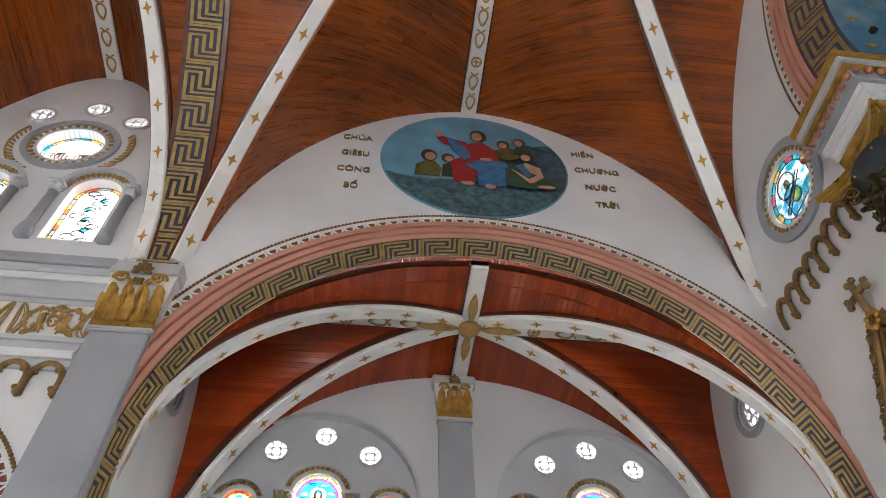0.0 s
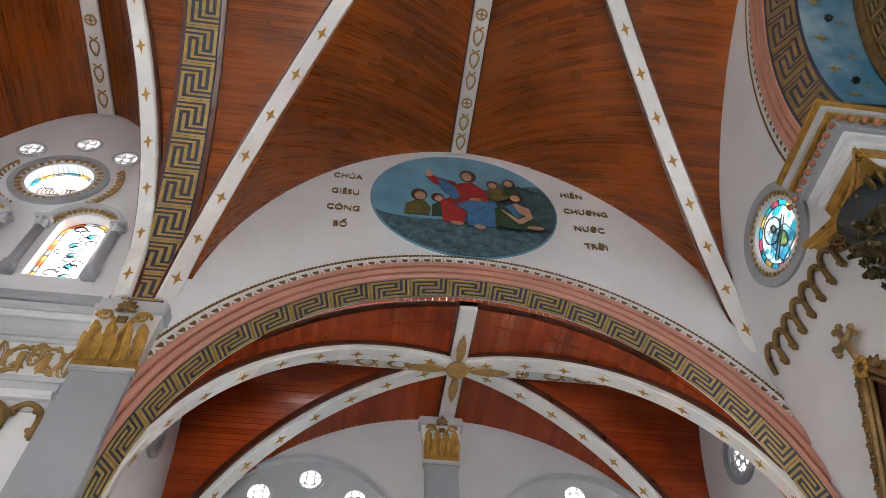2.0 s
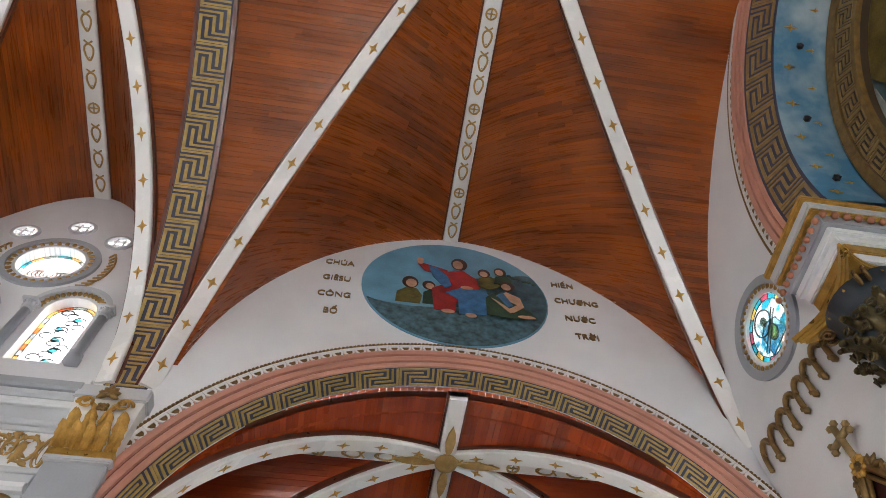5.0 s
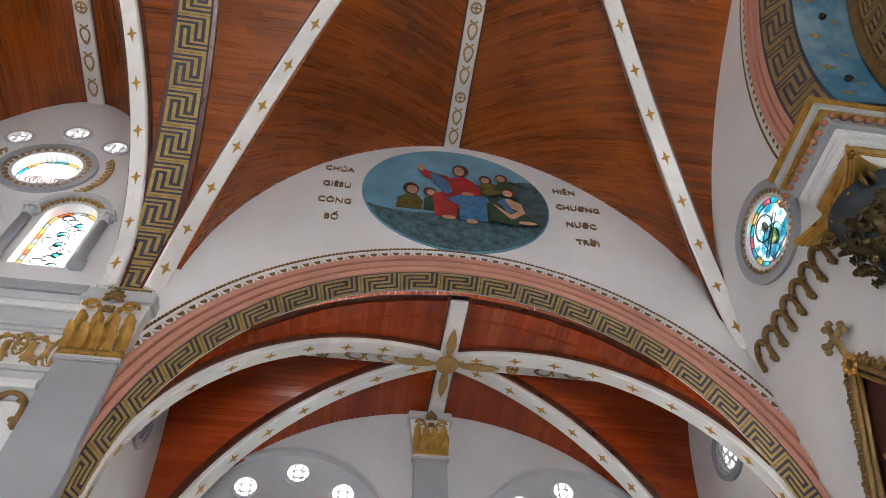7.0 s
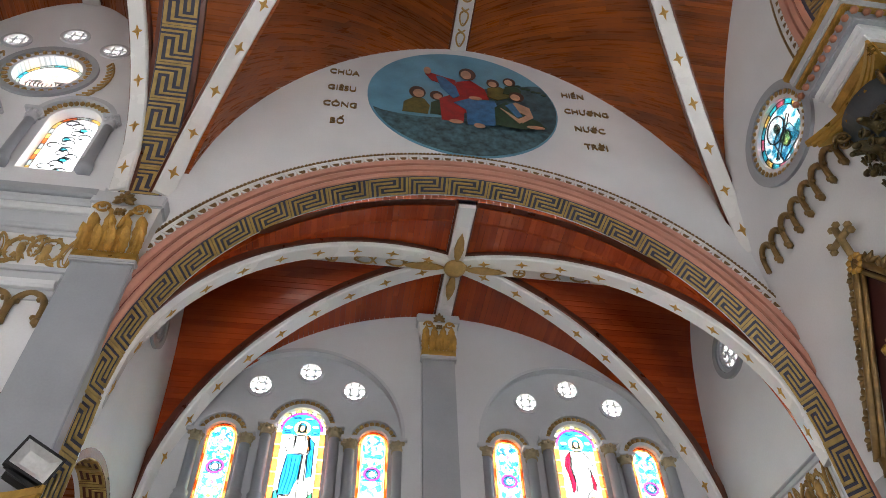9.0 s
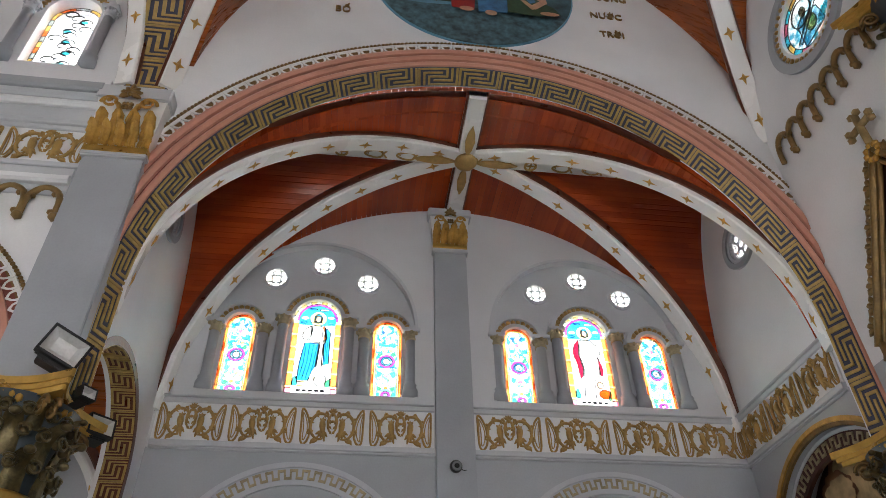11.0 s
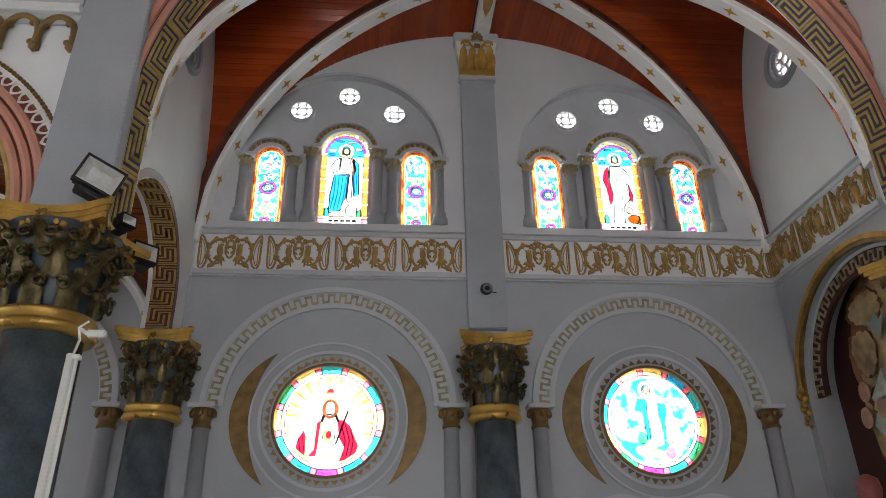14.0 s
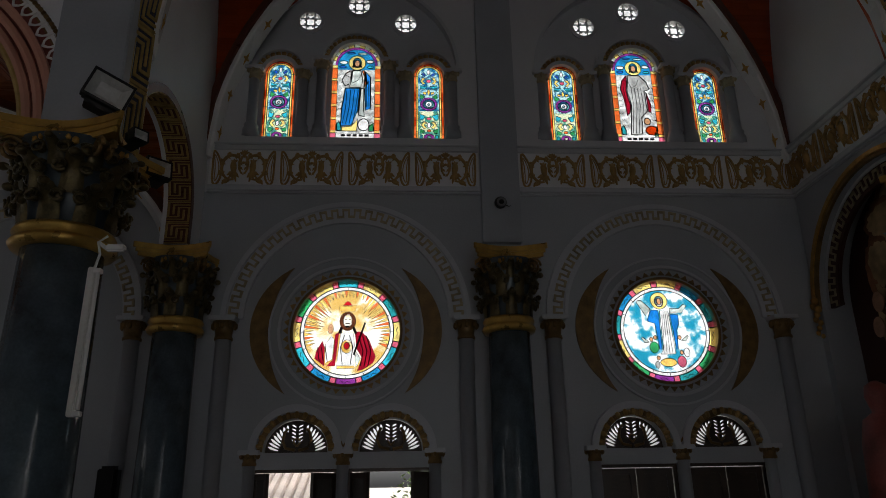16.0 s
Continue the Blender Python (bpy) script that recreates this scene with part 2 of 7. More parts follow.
def swept(bm, pts, prof, downs, closed=True):
    """A profile of (across, down) swept along points; downs gives the direction of down at each point."""
    rows = []
    for i, p in enumerate(pts):
        t = (pts[min(i + 1, len(pts) - 1)] - pts[max(i - 1, 0)]).normalized()
        d = downs[i]
        d = (d - t * d.dot(t)).normalized()
        s = t.cross(d).normalized()
        rows.append([bm.verts.new(p + s * a + d * b) for a, b in prof])
    n = len(prof)
    for p, q in zip(rows, rows[1:]):
        for j in range(n if closed else n - 1):
            bm.faces.new((p[j], p[(j + 1) % n], q[(j + 1) % n], q[j]))
    if closed:
        bm.faces.new(rows[0])
        bm.faces.new(rows[-1][::-1])
    return bm


def tube(bm, pts, r, n=6, taper=None):
    """A round bar along points; taper gives the radius at each point."""
    pts = [Vector(p) for p in pts]
    rows = []
    for i, p in enumerate(pts):
        t = (pts[min(i + 1, len(pts) - 1)] - pts[max(i - 1, 0)]).normalized()
        up = Vector((0.13, 0.31, 0.94)) if abs(t.z) < 0.9 else Vector((0.9, 0.3, 0.1))
        s = t.cross(up).normalized()
        d = t.cross(s)
        rr = taper[i] if taper else r
        rows.append([bm.verts.new(p + (s * math.cos(k * math.tau / n) + d * math.sin(k * math.tau / n)) * rr) for k in range(n)])
    for p, q in zip(rows, rows[1:]):
        for j in range(n):
            bm.faces.new((p[j], p[(j + 1) % n], q[(j + 1) % n], q[j]))
    bm.faces.new(rows[0])
    bm.faces.new(rows[-1][::-1])
    return bm


def lathe(bm, prof, at=(0, 0, 0), n=32):
    """A turned form about the upright axis from (radius, height) pairs."""
    rows = [[bm.verts.new((at[0] + r * math.cos(k * math.tau / n), at[1] + r * math.sin(k * math.tau / n), at[2] + z)) for k in range(n)] for r, z in prof]
    for p, q in zip(rows, rows[1:]):
        for j in range(n):
            bm.faces.new((p[j], p[(j + 1) % n], q[(j + 1) % n], q[j]))
    bm.faces.new(rows[0][::-1])
    bm.faces.new(rows[-1])
    return bm


def ball(bm, c, r, squash=1.0, sub=1):
    bmesh.ops.create_icosphere(bm, subdivisions=sub, radius=r, matrix=Matrix.Translation(c) @ Matrix.Diagonal((1, 1, squash, 1)))
    return bm

# ---- plan ----
XC, XL, XR = 1.46, -2.65, 5.6          # middle and sides of the tall bay
YN, YB, YC = 6.2, 9.0, -0.7            # nave wall, outer wall, middle of the nave
BAYS = (-0.69, 3.5)                    # middles of the two window bays of the outer wall
LX = -5.3                              # middle of the next nave bay
ARCH_Z, NICHE_Y = 6.42, 7.42


def crown(s, n=1.85):
    s = min(1.0, abs(s))
    return (1 - s ** n) ** (1 / n)


# ---- walls ----
def wall(name, loops, m, depth, material, label, parent=None):
    return tagged(part(name, slab(bmesh.new(), loops, m, 0, -depth), material), label, "wall", kind="structure")


LANCETS = ((-1.09, 0.22, 7.76, 0.22), (0.02, 0.36, 7.93, 0.36), (1.09, 0.22, 7.76, 0.22))
OCULI = ((-0.69, 8.67), (0.04, 8.97), (0.75, 8.66))
front = [[(-13, 0), (XR + 0.4, 0), (XR + 0.4, 5.8), (-13, 5.8)]]
high = [[(-13, 5.8), (XR + 0.4, 5.8), (XR + 0.4, 11), (-13, 11)]]
inner = [[(-13, 0), (XR + 0.4, 0), (XR + 0.4, 11), (-13, 11)]]
for bx in BAYS:
    high.append(arch(bx, 1.5, 6.65, 7.8))
    for dx, half, zs, rise in LANCETS:
        inner.append(arch(bx + dx, half, 6.66, zs, 14))
    for dx, z in OCULI:
        inner.append(circle(bx + dx, z, 0.18, 24))
    for lp in (front, inner):
        lp.append(circle(bx, 3.88, 0.69))
        for dx in (-0.575, 0.575):
            lp.append(arch(bx + dx, 0.385, 2.39, 2.4, 14))
            lp.append([(bx + dx - 0.52, 0.02), (bx + dx + 0.52, 0.02), (bx + dx + 0.52, 2.2), (bx + dx - 0.52, 2.2)])
# the bay's shade is in these wall colours, darker below the frieze
wall("wall_north", front, back(YB), 0.13, SHADEWALL, "aisle wall with round windows, shade put into its blue-grey colour")
wall("wall_north_upper", high, back(YB), 0.13, HALFSHADE, "upper wall round the lancet recesses, slight shade put into its colour")
wall("wall_north_recess", inner, back(YB + 0.13), 0.1, PALE, "grey painted wall set back round the lancet windows")

nave = [[(-13, 5.06), (-7.25, 5.06), *[(LX + 1.95 * math.cos(a), 5.06 + 1.95 * math.sin(a)) for a in np.linspace(math.pi, 0, 24)],
         (-2.67, 5.06), *[(XC + 4.115 * math.cos(a), ARCH_Z + 4.115 * math.sin(a)) for a in np.linspace(math.pi, 0, 60)], (XR - 0.02, 5.06), (XR, 5.06), (XR, 15.6), (-13, 15.6)]]
CLERE = [(-5.94, 0.36, 9.8, 10.95), (-4.32, 0.36, 9.8, 10.95)]
for cx, half, z0, zs in CLERE:
    nave.append(arch(cx, half, z0, zs, 16))
nave.append(circle(LX + 0.15, 12.2, 0.5))
for dx, z in ((-0.65, 13.05), (0.15, 13.4), (0.9, 13.05)):
    nave.append(circle(LX + dx, z, 0.2, 24))
wall("wall_nave", nave, back(YN), 0.31, WHITE, "white painted nave wall above a tall round arch")

TN_Y, TN_Z, TN_R = 4.67, 10.3, 0.5     # round window beside the chancel arch
TT_Y, TT_Z, TT_R = 7.55, 8.72, 0.27     # small round window in the side bay
right = [[(-5.2, 0), (-3.28, 0), (-3.28, 10.3), *[(-YC + 4.0 * math.cos(a), 10.4 + 4.0 * math.sin(a)) for a in np.linspace(math.pi, 0, 40)],
          (4.7, 10.3), (4.7, 0), (8.3, 0), (8.3, 15.6), (-9.45, 15.6), (-9.45, 5.82), (-5.2, 5.82)],
         circle(-TN_Y, TN_Z, TN_R), circle(-TT_Y, TT_Z, TT_R, 28)]
wall("wall_east", right, side(XR), 0.5, WHITE, "white painted chancel wall with a round window")
wall("wall_east_bay", [[(-9.45, 0), (-5.2, 0), (-5.2, 5.82), (-9.45, 5.82)], arch(-NICHE_Y, 1.46, 0.9, 4.12, 36)], side(XR), 0.5, SHADEWALL, "bay wall with an arched niche, shade put into its blue-grey colour")

# plain walls that close the church behind the camera
south = [[(-24, 5.0), (XL, 5.0), *[(XC + 4.1 * math.cos(a), ARCH_Z + 4.1 * math.sin(a)) for a in np.linspace(math.pi, 0, 32)], (5.57, 5.0), (6.1, 5.0), (6.1, 15.6), (-24, 15.6)]]
wall("wall_south", south, back(-7.4), 0.4, WHITE, "white painted nave wall across the church")
aisle = [[(-24, 0), (6.1, 0), (6.1, 10.6), (-24, 10.6)]]
wall("wall_south_aisle", aisle, back(-10.2), 0.4, WHITE, "white painted aisle wall across the church")
wall("wall_west", [[(-9.6, 0), (10.5, 0), (10.5, 15.6), (-9.6, 15.6)]], side(-24), -0.4, WHITE, "white end wall of the nave")
wall("wall_north_west", [[(-24, 0), (-13, 0), (-13, 15.6), (-24, 15.6)]], back(YB), 0.4, WHITE, "white aisle wall")
tagged(part("floor", box(bmesh.new(), -24.4, 12, -10.6, 9.5, -0.2, 0), FLOORM), "grey polished tile floor", "floor", kind="structure")
tagged(part("ceiling_south_aisle", box(bmesh.new(), -24, 6.1, -10.6, -7.4, 10.6, 10.8), WOODTRIM), "dark wooden aisle ceiling", "ceiling", kind="structure")
tagged(part("ground", box(bmesh.new(), -600, 600, -600, 600, -0.6, -0.25), paint("dusty_ground", (0.3, 0.27, 0.23), 0.9)), "dusty open ground outside", "ground", kind="structure")

# ---- boarded vaults ----


def vault(name, cx, cy, a, A, z0, b, label, board=0.085, n=1.85, y_from=-99.0, slant=0.0):
    """A groined vault of narrow boards: each board lies level along its web, from the groin to the wall."""
    bm = bmesh.new()
    rnd = random.Random(3)
    grain_uv = bm.loops.layers.uv.new("board")

    def lay(face, pairs):
        for lp, q in zip(face.loops, pairs):
            lp[grain_uv].uv = q

    def webs(half, other, across_x):
        s, edges = 0.0, [0.0]
        while s < 0.999:
            ds = 0.002
            length = 0.0
            while length < board and s < 1.0:
                t = min(1.0, s + ds)
                length += math.hypot((t - s) * half, (crown(t, n) - crown(s, n)) * b)
                s = t
            edges.append(s)
        for s0, s1 in zip(edges, edges[1:]):
            for sg in (-1, 1):
                for so in (-1, 1):
                    g = 0.0016 / half
                    end = 1.0 if across_x else 1.07
                    cuts, run = [0.0], rnd.uniform(0.3, 2.2)
                    while run < other * (end - s0) - 0.4:
                        cuts.append(run / (other * (end - s0)))
                        run += rnd.uniform(1.0, 2.6)
                    cuts.append(1.0)
                    for t0, t1 in zip(cuts, cuts[1:]):
                        lift, tip = rnd.uniform(0, 0.004), rnd.uniform(-0.003, 0.003)
                        q = []
                        for sv, t in ((s0 + g, t0), (s1 - g, t0), (s1 - g, t1), (s0 + g, t1)):
                            o = so * (sv + (end - sv) * t) * other
                            z = z0 + b * crown(sv, n) + lift + (tip if sv > (s0 + s1) / 2 else -tip)
                            q.append((cx + sg * sv * half, max(y_from, cy + o), z) if across_x else (cx + o, max(y_from, cy + sg * sv * half), z))
                        lo = [bm.verts.new(p) for p in q]
                        hi = [bm.verts.new((p[0], p[1], p[2] + 0.02)) for p in q]
                        du, dv = rnd.uniform(0, 40), rnd.uniform(0, 40)
                        ua, ub = du + other * (end - s0) * t0, du + other * (end - s0) * t1
                        lay(bm.faces.new(lo), ((ua, dv), (ua, dv + board), (ub, dv + board), (ub, dv)))
                        for i in range(4):
                            bm.faces.new((lo[i], lo[(i + 1) % 4], hi[(i + 1) % 4], hi[i]))

    def slanted():
        """Boards that run aslant from the groin down to the ridge, in a herringbone."""
        c, step, top = 0.0, board * 1.25, A + slant * a
        while c < top:
            for sg in (-1, 1):
                for so in (-1, 1):
                    j0 = 0
                    while j0 < 16:
                        j1 = min(16, j0 + rnd.randint(3, 9))
                        if j1 > 13:
                            j1 = 16
                        lift, tip, cols = rnd.uniform(0, 0.004), rnd.uniform(-0.003, 0.003), []
                        for cc in (c + 0.0016, min(top, c + step) - 0.0016):
                            x0, x1 = max(0.0, (cc - A) / slant), a * cc / top
                            col = []
                            for j in range(j0, j1 + 1):
                                x = x0 + (x1 - x0) * j / 16
                                col.append((cx + sg * x, cy + so * min(A, cc - slant * x), z0 + b * crown(x / a, n) + lift + (tip if cc > c + step / 2 else -tip)))
                            cols.append([bm.verts.new(p) for p in col])
                        du, dv = rnd.uniform(0, 40), rnd.uniform(0, 40)
                        for i in range(j1 - j0):
                            lay(bm.faces.new((cols[0][i], cols[0][i + 1], cols[1][i + 1], cols[1][i])), ((du + 0.28 * i, dv), (du + 0.28 * (i + 1), dv), (du + 0.28 * (i + 1), dv + step), (du + 0.28 * i, dv + step)))
                        j0 = j1
            c += step
    if slant:
        slanted()
    else:
        webs(a, A, True)
    webs(A, a, False)
    ob = part(name, bm, BAYWOOD if name == "ceiling_side_bay" else WOOD, recalc=False)
    # the shell over the boards
    sh = bmesh.new()
    N = 40
    vs = [[sh.verts.new((cx + X * a * 1.01, cy + Y * A * 1.01, z0 + b * crown(min(abs(X), abs(Y)), n) + 0.05)) for X in np.linspace(-1, 1, N)] for Y in np.linspace(-1, 1, N) if cy + Y * A > y_from - 0.1]
    for i in range(len(vs) - 1):
        for j in range(N - 1):
            sh.faces.new((vs[i][j], vs[i][j + 1], vs[i + 1][j + 1], vs[i + 1][j]))
    part("vault_shell", sh, WOODTRIM, ob, recalc=False)
    return tagged(ob, label, "ceiling", kind="structure")


NAVE = dict(a=4.12, A=6.95, z0=9.5, b=5.2)
LEFT = dict(a=2.05, A=6.95, z0=9.5, b=5.2)
SIDE = dict(a=4.14, A=1.42, z0=6.3, b=3.93)
vault("ceiling_nave", XC + 0.14, YC, label="varnished red-brown boarded rib vault over the nave", slant=0.6, **NAVE)
vault("ceiling_next_bay", LX, YC, label="varnished red-brown boarded vault of the next bay", **LEFT)
vault("ceiling_side_bay", XC, 7.62, label="varnished red-brown boarded vault of the side bay", n=2.0, y_from=6.49, **SIDE)
vault("ceiling_next_aisle", -5.05, 7.62, a=2.05, A=1.42, z0=4.86, b=1.55, label="varnished red-brown boarded vault of the next aisle bay", n=2.0)


def apron():
    """Short boards between the tall arch and the side vault, one by one round the arch."""
    bm = bmesh.new()
    grain_uv = bm.loops.layers.uv.new("board")
    rnd = random.Random(11)
    count = 118
    for k in range(count):
        a0, a1 = math.pi * (k + 0.012) / count, math.pi * (k + 0.988) / count
        lift = rnd.uniform(0, 0.004)
        q = []
        for a, far in ((a0, False), (a1, False), (a1, True), (a0, True)):
            if far:
                q.append((XC + (4.14 - 0.012) * math.cos(a), 6.78, 6.3 + 3.93 * math.sin(a) - 0.014 + lift))
            else:
                q.append((XC + 4.006 * math.cos(a), 6.428, ARCH_Z + 4.006 * math.sin(a) + lift))
        lo = [bm.verts.new(v) for v in q]
        hi = [bm.verts.new((v[0], v[1], v[2] + 0.02)) for v in q]
        du, dv = rnd.uniform(0, 40), rnd.uniform(0, 40)
        for lp, uvq in zip(bm.faces.new(lo).loops, ((du, dv), (du, dv + 0.1), (du + 0.4, dv + 0.1), (du + 0.4, dv))):
            lp[grain_uv].uv = uvq
        for i in range(4):
            bm.faces.new((lo[i], lo[(i + 1) % 4], hi[(i + 1) % 4], hi[i]))
    return tagged(part("ceiling_apron", bm, BAYWOOD, recalc=False), "varnished red-brown boards behind the tall arch", "ceiling", kind="structure")


apron()
tagged(part("ceiling_far_nave", box(bmesh.new(), -24, -7.3, -7.4, 6.2, 14.6, 14.9), WOODTRIM), "boarded nave ceiling", "ceiling", kind="structure")
tagged(part("ceiling_left_aisle", box(bmesh.new(), -24, -2.95, 6.6, 9.3, 9.6, 9.8), WHITE), "white aisle ceiling", "ceiling", kind="structure")
tagged(part("roof", box(bmesh.new(), -24.4, 12.5, -10.6, 9.45, 15.6, 15.9), WOODTRIM), "roof over the church", "roof", kind="structure")

# ---- ribs ----


def star_mesh():
    bm = bmesh.new()
    pts = []
    for k in range(8):
        r = (0.135 if k % 4 == 0 else 0.085) if k % 2 == 0 else 0.038
        pts.append((r * math.cos(k * math.pi / 4), r * math.sin(k * math.pi / 4)))
    rim = [bm.verts.new((x, y, 0)) for x, y in pts]
    low = [bm.verts.new((x, y, -0.01)) for x, y in pts]
    mid = bm.verts.new((0, 0, 0.022))
    for i in range(8):
        bm.faces.new((rim[i], rim[(i + 1) % 8], mid))
        bm.faces.new((low[i], low[(i + 1) % 8], rim[(i + 1) % 8], rim[i]))
    return bm


def fish_mesh():
    bm = bmesh.new()
    n = 22
    left = [(0.14 * math.cos(t), 0.075 * math.sin(t) * (1 + 0.35 * math.cos(t)), 0.006) for t in np.linspace(0.25, math.tau - 0.25, n)]
    tube(bm, left, 0.018, 5)
    tube(bm, [(0.13, 0.02, 0.004), (0.2, -0.07, 0.004)], 0.016, 5)
    tube(bm, [(0.13, -0.02, 0.004), (0.2, 0.07, 0.004)], 0.016, 5)
    ball(bm, (-0.09, 0.0, 0.006), 0.014)
    return bm


def rosette_mesh():
    bm = bmesh.new()
    ring(bm, 0, 0, 0.075, 0.105, Matrix(), 0, 0.018, n=24)
    for k in range(4):
        a = k * math.pi / 2
        tube(bm, [(0.08 * math.cos(a), 0.08 * math.sin(a), 0.008), (0.02 * math.cos(a), 0.02 * math.sin(a), 0.008)], 0.012, 5)
    ball(bm, (0, 0, 0.004), 0.03, 0.6)
    return bm


STAR = part("gold_star", star_mesh(), GOLD)
FISH = part("fish_ornament", fish_mesh(), TAN)
ROSETTE = part("rosette", rosette_mesh(), TAN)
MASTERS = [STAR, FISH, ROSETTE]


def frame_at(p, t, w):
    """Axes with x along t and z along w."""
    t = (t - w * t.dot(w)).normalized()
    m = Matrix((t, w.cross(t), w)).transposed().to_4x4()
    m.translation = p
    return m


def rib(name, fn, width, depth, label, ornaments=(), step=0.0, start=0.4, n=36, edge=True, scale=1.0):
    """A painted rib along fn(0..1) with gilded ornaments on its face."""
    pts = [fn(i / n) for i in range(n + 1)]
    downs = []
    for i in range(n + 1):
        t = (pts[min(i + 1, n)] - pts[max(i - 1, 0)]).normalized()
        flat = Vector((t.y, -t.x, 0))
        if flat.length < 1e-4:
            flat = Vector((1, 0, 0))
        d = t.cross(flat.normalized())
        downs.append(d if d.z < 0 else -d)
    w, c = width / 2, 0.02
    prof = [(-w, -0.06), (w, -0.06), (w, depth - c), (w - c, depth), (-w + c, depth), (-w, depth - c)]
    ob = part(name, swept(bmesh.new(), pts, prof, downs), RIBWHITE)
    if edge:
        e = w + 0.035
        part("edge_board", swept(bmesh.new(), pts, [(-e, -0.07), (e, -0.07), (e, depth * 0.35), (-e, depth * 0.35)], downs), WOODTRIM, ob, "dark red-brown wooden edge")
    if ornaments:
        dist, nxt, k = 0.0, start, 0
        for i in range(n):
            seg = (pts[i + 1] - pts[i]).length
            while nxt <= dist + seg:
                f = (nxt - dist) / seg
                p = pts[i].lerp(pts[i + 1], f) + downs[i] * (depth + 0.001)
                piece = ornaments[k % len(ornaments)]
                again(piece, ob, frame_at(p, pts[i + 1] - pts[i], downs[i]) @ Matrix.Scale(scale, 4))
                nxt += step
                k += 1
            dist += seg
    return tagged(ob, label, "vault rib", "vault ribs", "structure")


def groin(cx, cy, a, A, z0, b, sx, sy, n=1.85, reach=1.0):
    def fn(t):
        s = (1 - t) * reach
        s = min(1.0, s) ** 0.75 * 1.0 if s < 1 else 1.0
        return Vector((cx + sx * a * s, cy + sy * A * s, z0 + b * crown(s, n)))
    return fn


def ridge_y(cx, y0, y1, z):
    return lambda t: Vector((cx, y0 + (y1 - y0) * t, z))


for sx in (-1, 1):
    for sy in (-1, 1):
        rib("vault_rib", groin(XC, YC, sx=sx, sy=sy, **{**NAVE, "a": 4.2}), 0.26, 0.1, "white diagonal vault rib set with gold stars", (STAR,), 0.78)
        rib("vault_rib", groin(LX, YC, sx=sx, sy=sy, **LEFT), 0.26, 0.1, "white diagonal vault rib set with gold stars", (STAR,), 0.78)
    rib("side_rib", groin(XC, 7.62, sx=sx, sy=1, n=2.0, **SIDE), 0.26, 0.12, "white side bay rib set with gold stars", (STAR,), 0.62, scale=0.9)
    rib("side_rib", groin(XC, 7.62, sx=sx, sy=-1, n=2.0, **{**SIDE, "A": 1.12}), 0.26, 0.12, "white side bay rib set with gold stars", (STAR,), 0.62, scale=0.9)
rib("side_rib", groin(-5.05, 7.62, a=2.05, A=1.42, z0=4.86, b=1.5, sx=1, sy=1, n=2.0), 0.2, 0.1, "white aisle rib set with gold stars", (STAR,), 0.62, scale=0.8)
rib("ridge_rib", ridge_y(XC, 6.18, -7.4, 14.7), 0.3, 0.1, "white ridge rib with gilded fish ornaments", (FISH, FISH, ROSETTE, FISH), 0.42, 0.25, n=40)
rib("ridge_rib", ridge_y(LX, 6.18, -7.4, 14.7), 0.3, 0.1, "white ridge rib with gilded fish ornaments", (FISH, FISH, FISH, ROSETTE), 0.5, 0.3, n=40)
rib("ridge_rib", lambda t: Vector((XL - 0.3 + 8.55 * t, YC, 14.7)), 0.3, 0.1, "white cross ridge rib with gilded fish ornaments", (FISH, FISH, ROSETTE, FISH), 0.42, 0.25, n=40)
rib("side_ridge_rib", ridge_y(XC, 6.4, 9.0, 10.23), 0.26, 0.12, "white short ridge rib with gilt petals", (), n=8)
rib("side_ridge_rib", lambda t: Vector((XC - 3.3 + 6.6 * t, 7.62, 10.21)), 0.26, 0.11, "white long ridge rib with fish ornaments", (FISH, FISH, ROSETTE), 0.5, 0.35, n=30)
# ---- fret bands ----
FRET = [(0, 0, 0, 6), (0, 6, 7.4, 6), (7.4, 6, 7.4, 3), (7.4, 3, 2.6, 3), (2.6, 3, 2.6, 0), (2.6, 0, 10, 0), (10, 0, 10, 6),
        (1.3, 0, 1.3, 4.5), (1.3, 4.5, 5.9, 4.5), (8.7, 6, 8.7, 1.5), (8.7, 1.5, 4.1, 1.5)]


def fret(name, fn, u0, u1, parent, material, rise=0.012, thick=0.6):
    """One unit of a key fret between u0 and u1; fn(u, v, w) gives its place, v from 0 to 1 across the band."""
    bm = bmesh.new()

    def at(x, y, w):
        return fn(u0 + (u1 - u0) * (x + 0.5) / 10.8, 0.07 + 0.86 * y / 6, w)
    for x0, y0, x1, y1 in FRET:
        hx, hy = thick / 2, thick * 0.6
        xa, xb, ya, yb = min(x0, x1) - hx, max(x0, x1) + hx, min(y0, y1) - hy, max(y0, y1) + hy
        steps = 3 if xb - xa > 3 else 1
        for k in range(steps):
            p, q = xa + (xb - xa) * k / steps, xa + (xb - xa) * (k + 1) / steps
            top = [bm.verts.new(at(x, y, rise)) for x, y in ((p, ya), (q, ya), (q, yb), (p, yb))]
            low = [bm.verts.new(at(x, y, -0.002)) for x, y in ((p, ya), (q, ya), (q, yb), (p, yb))]
            bm.faces.new(top)
            for i in range(4):
                bm.faces.new((low[i], low[(i + 1) % 4], top[(i + 1) % 4], top[i]))
    return part(name, bm, material, parent)


# ---- the tall arch ----
tall = thing("tall_arch", "tall round arch with salmon mouldings and a gold key fret", "arch", kind="structure")
MB = back(YN)


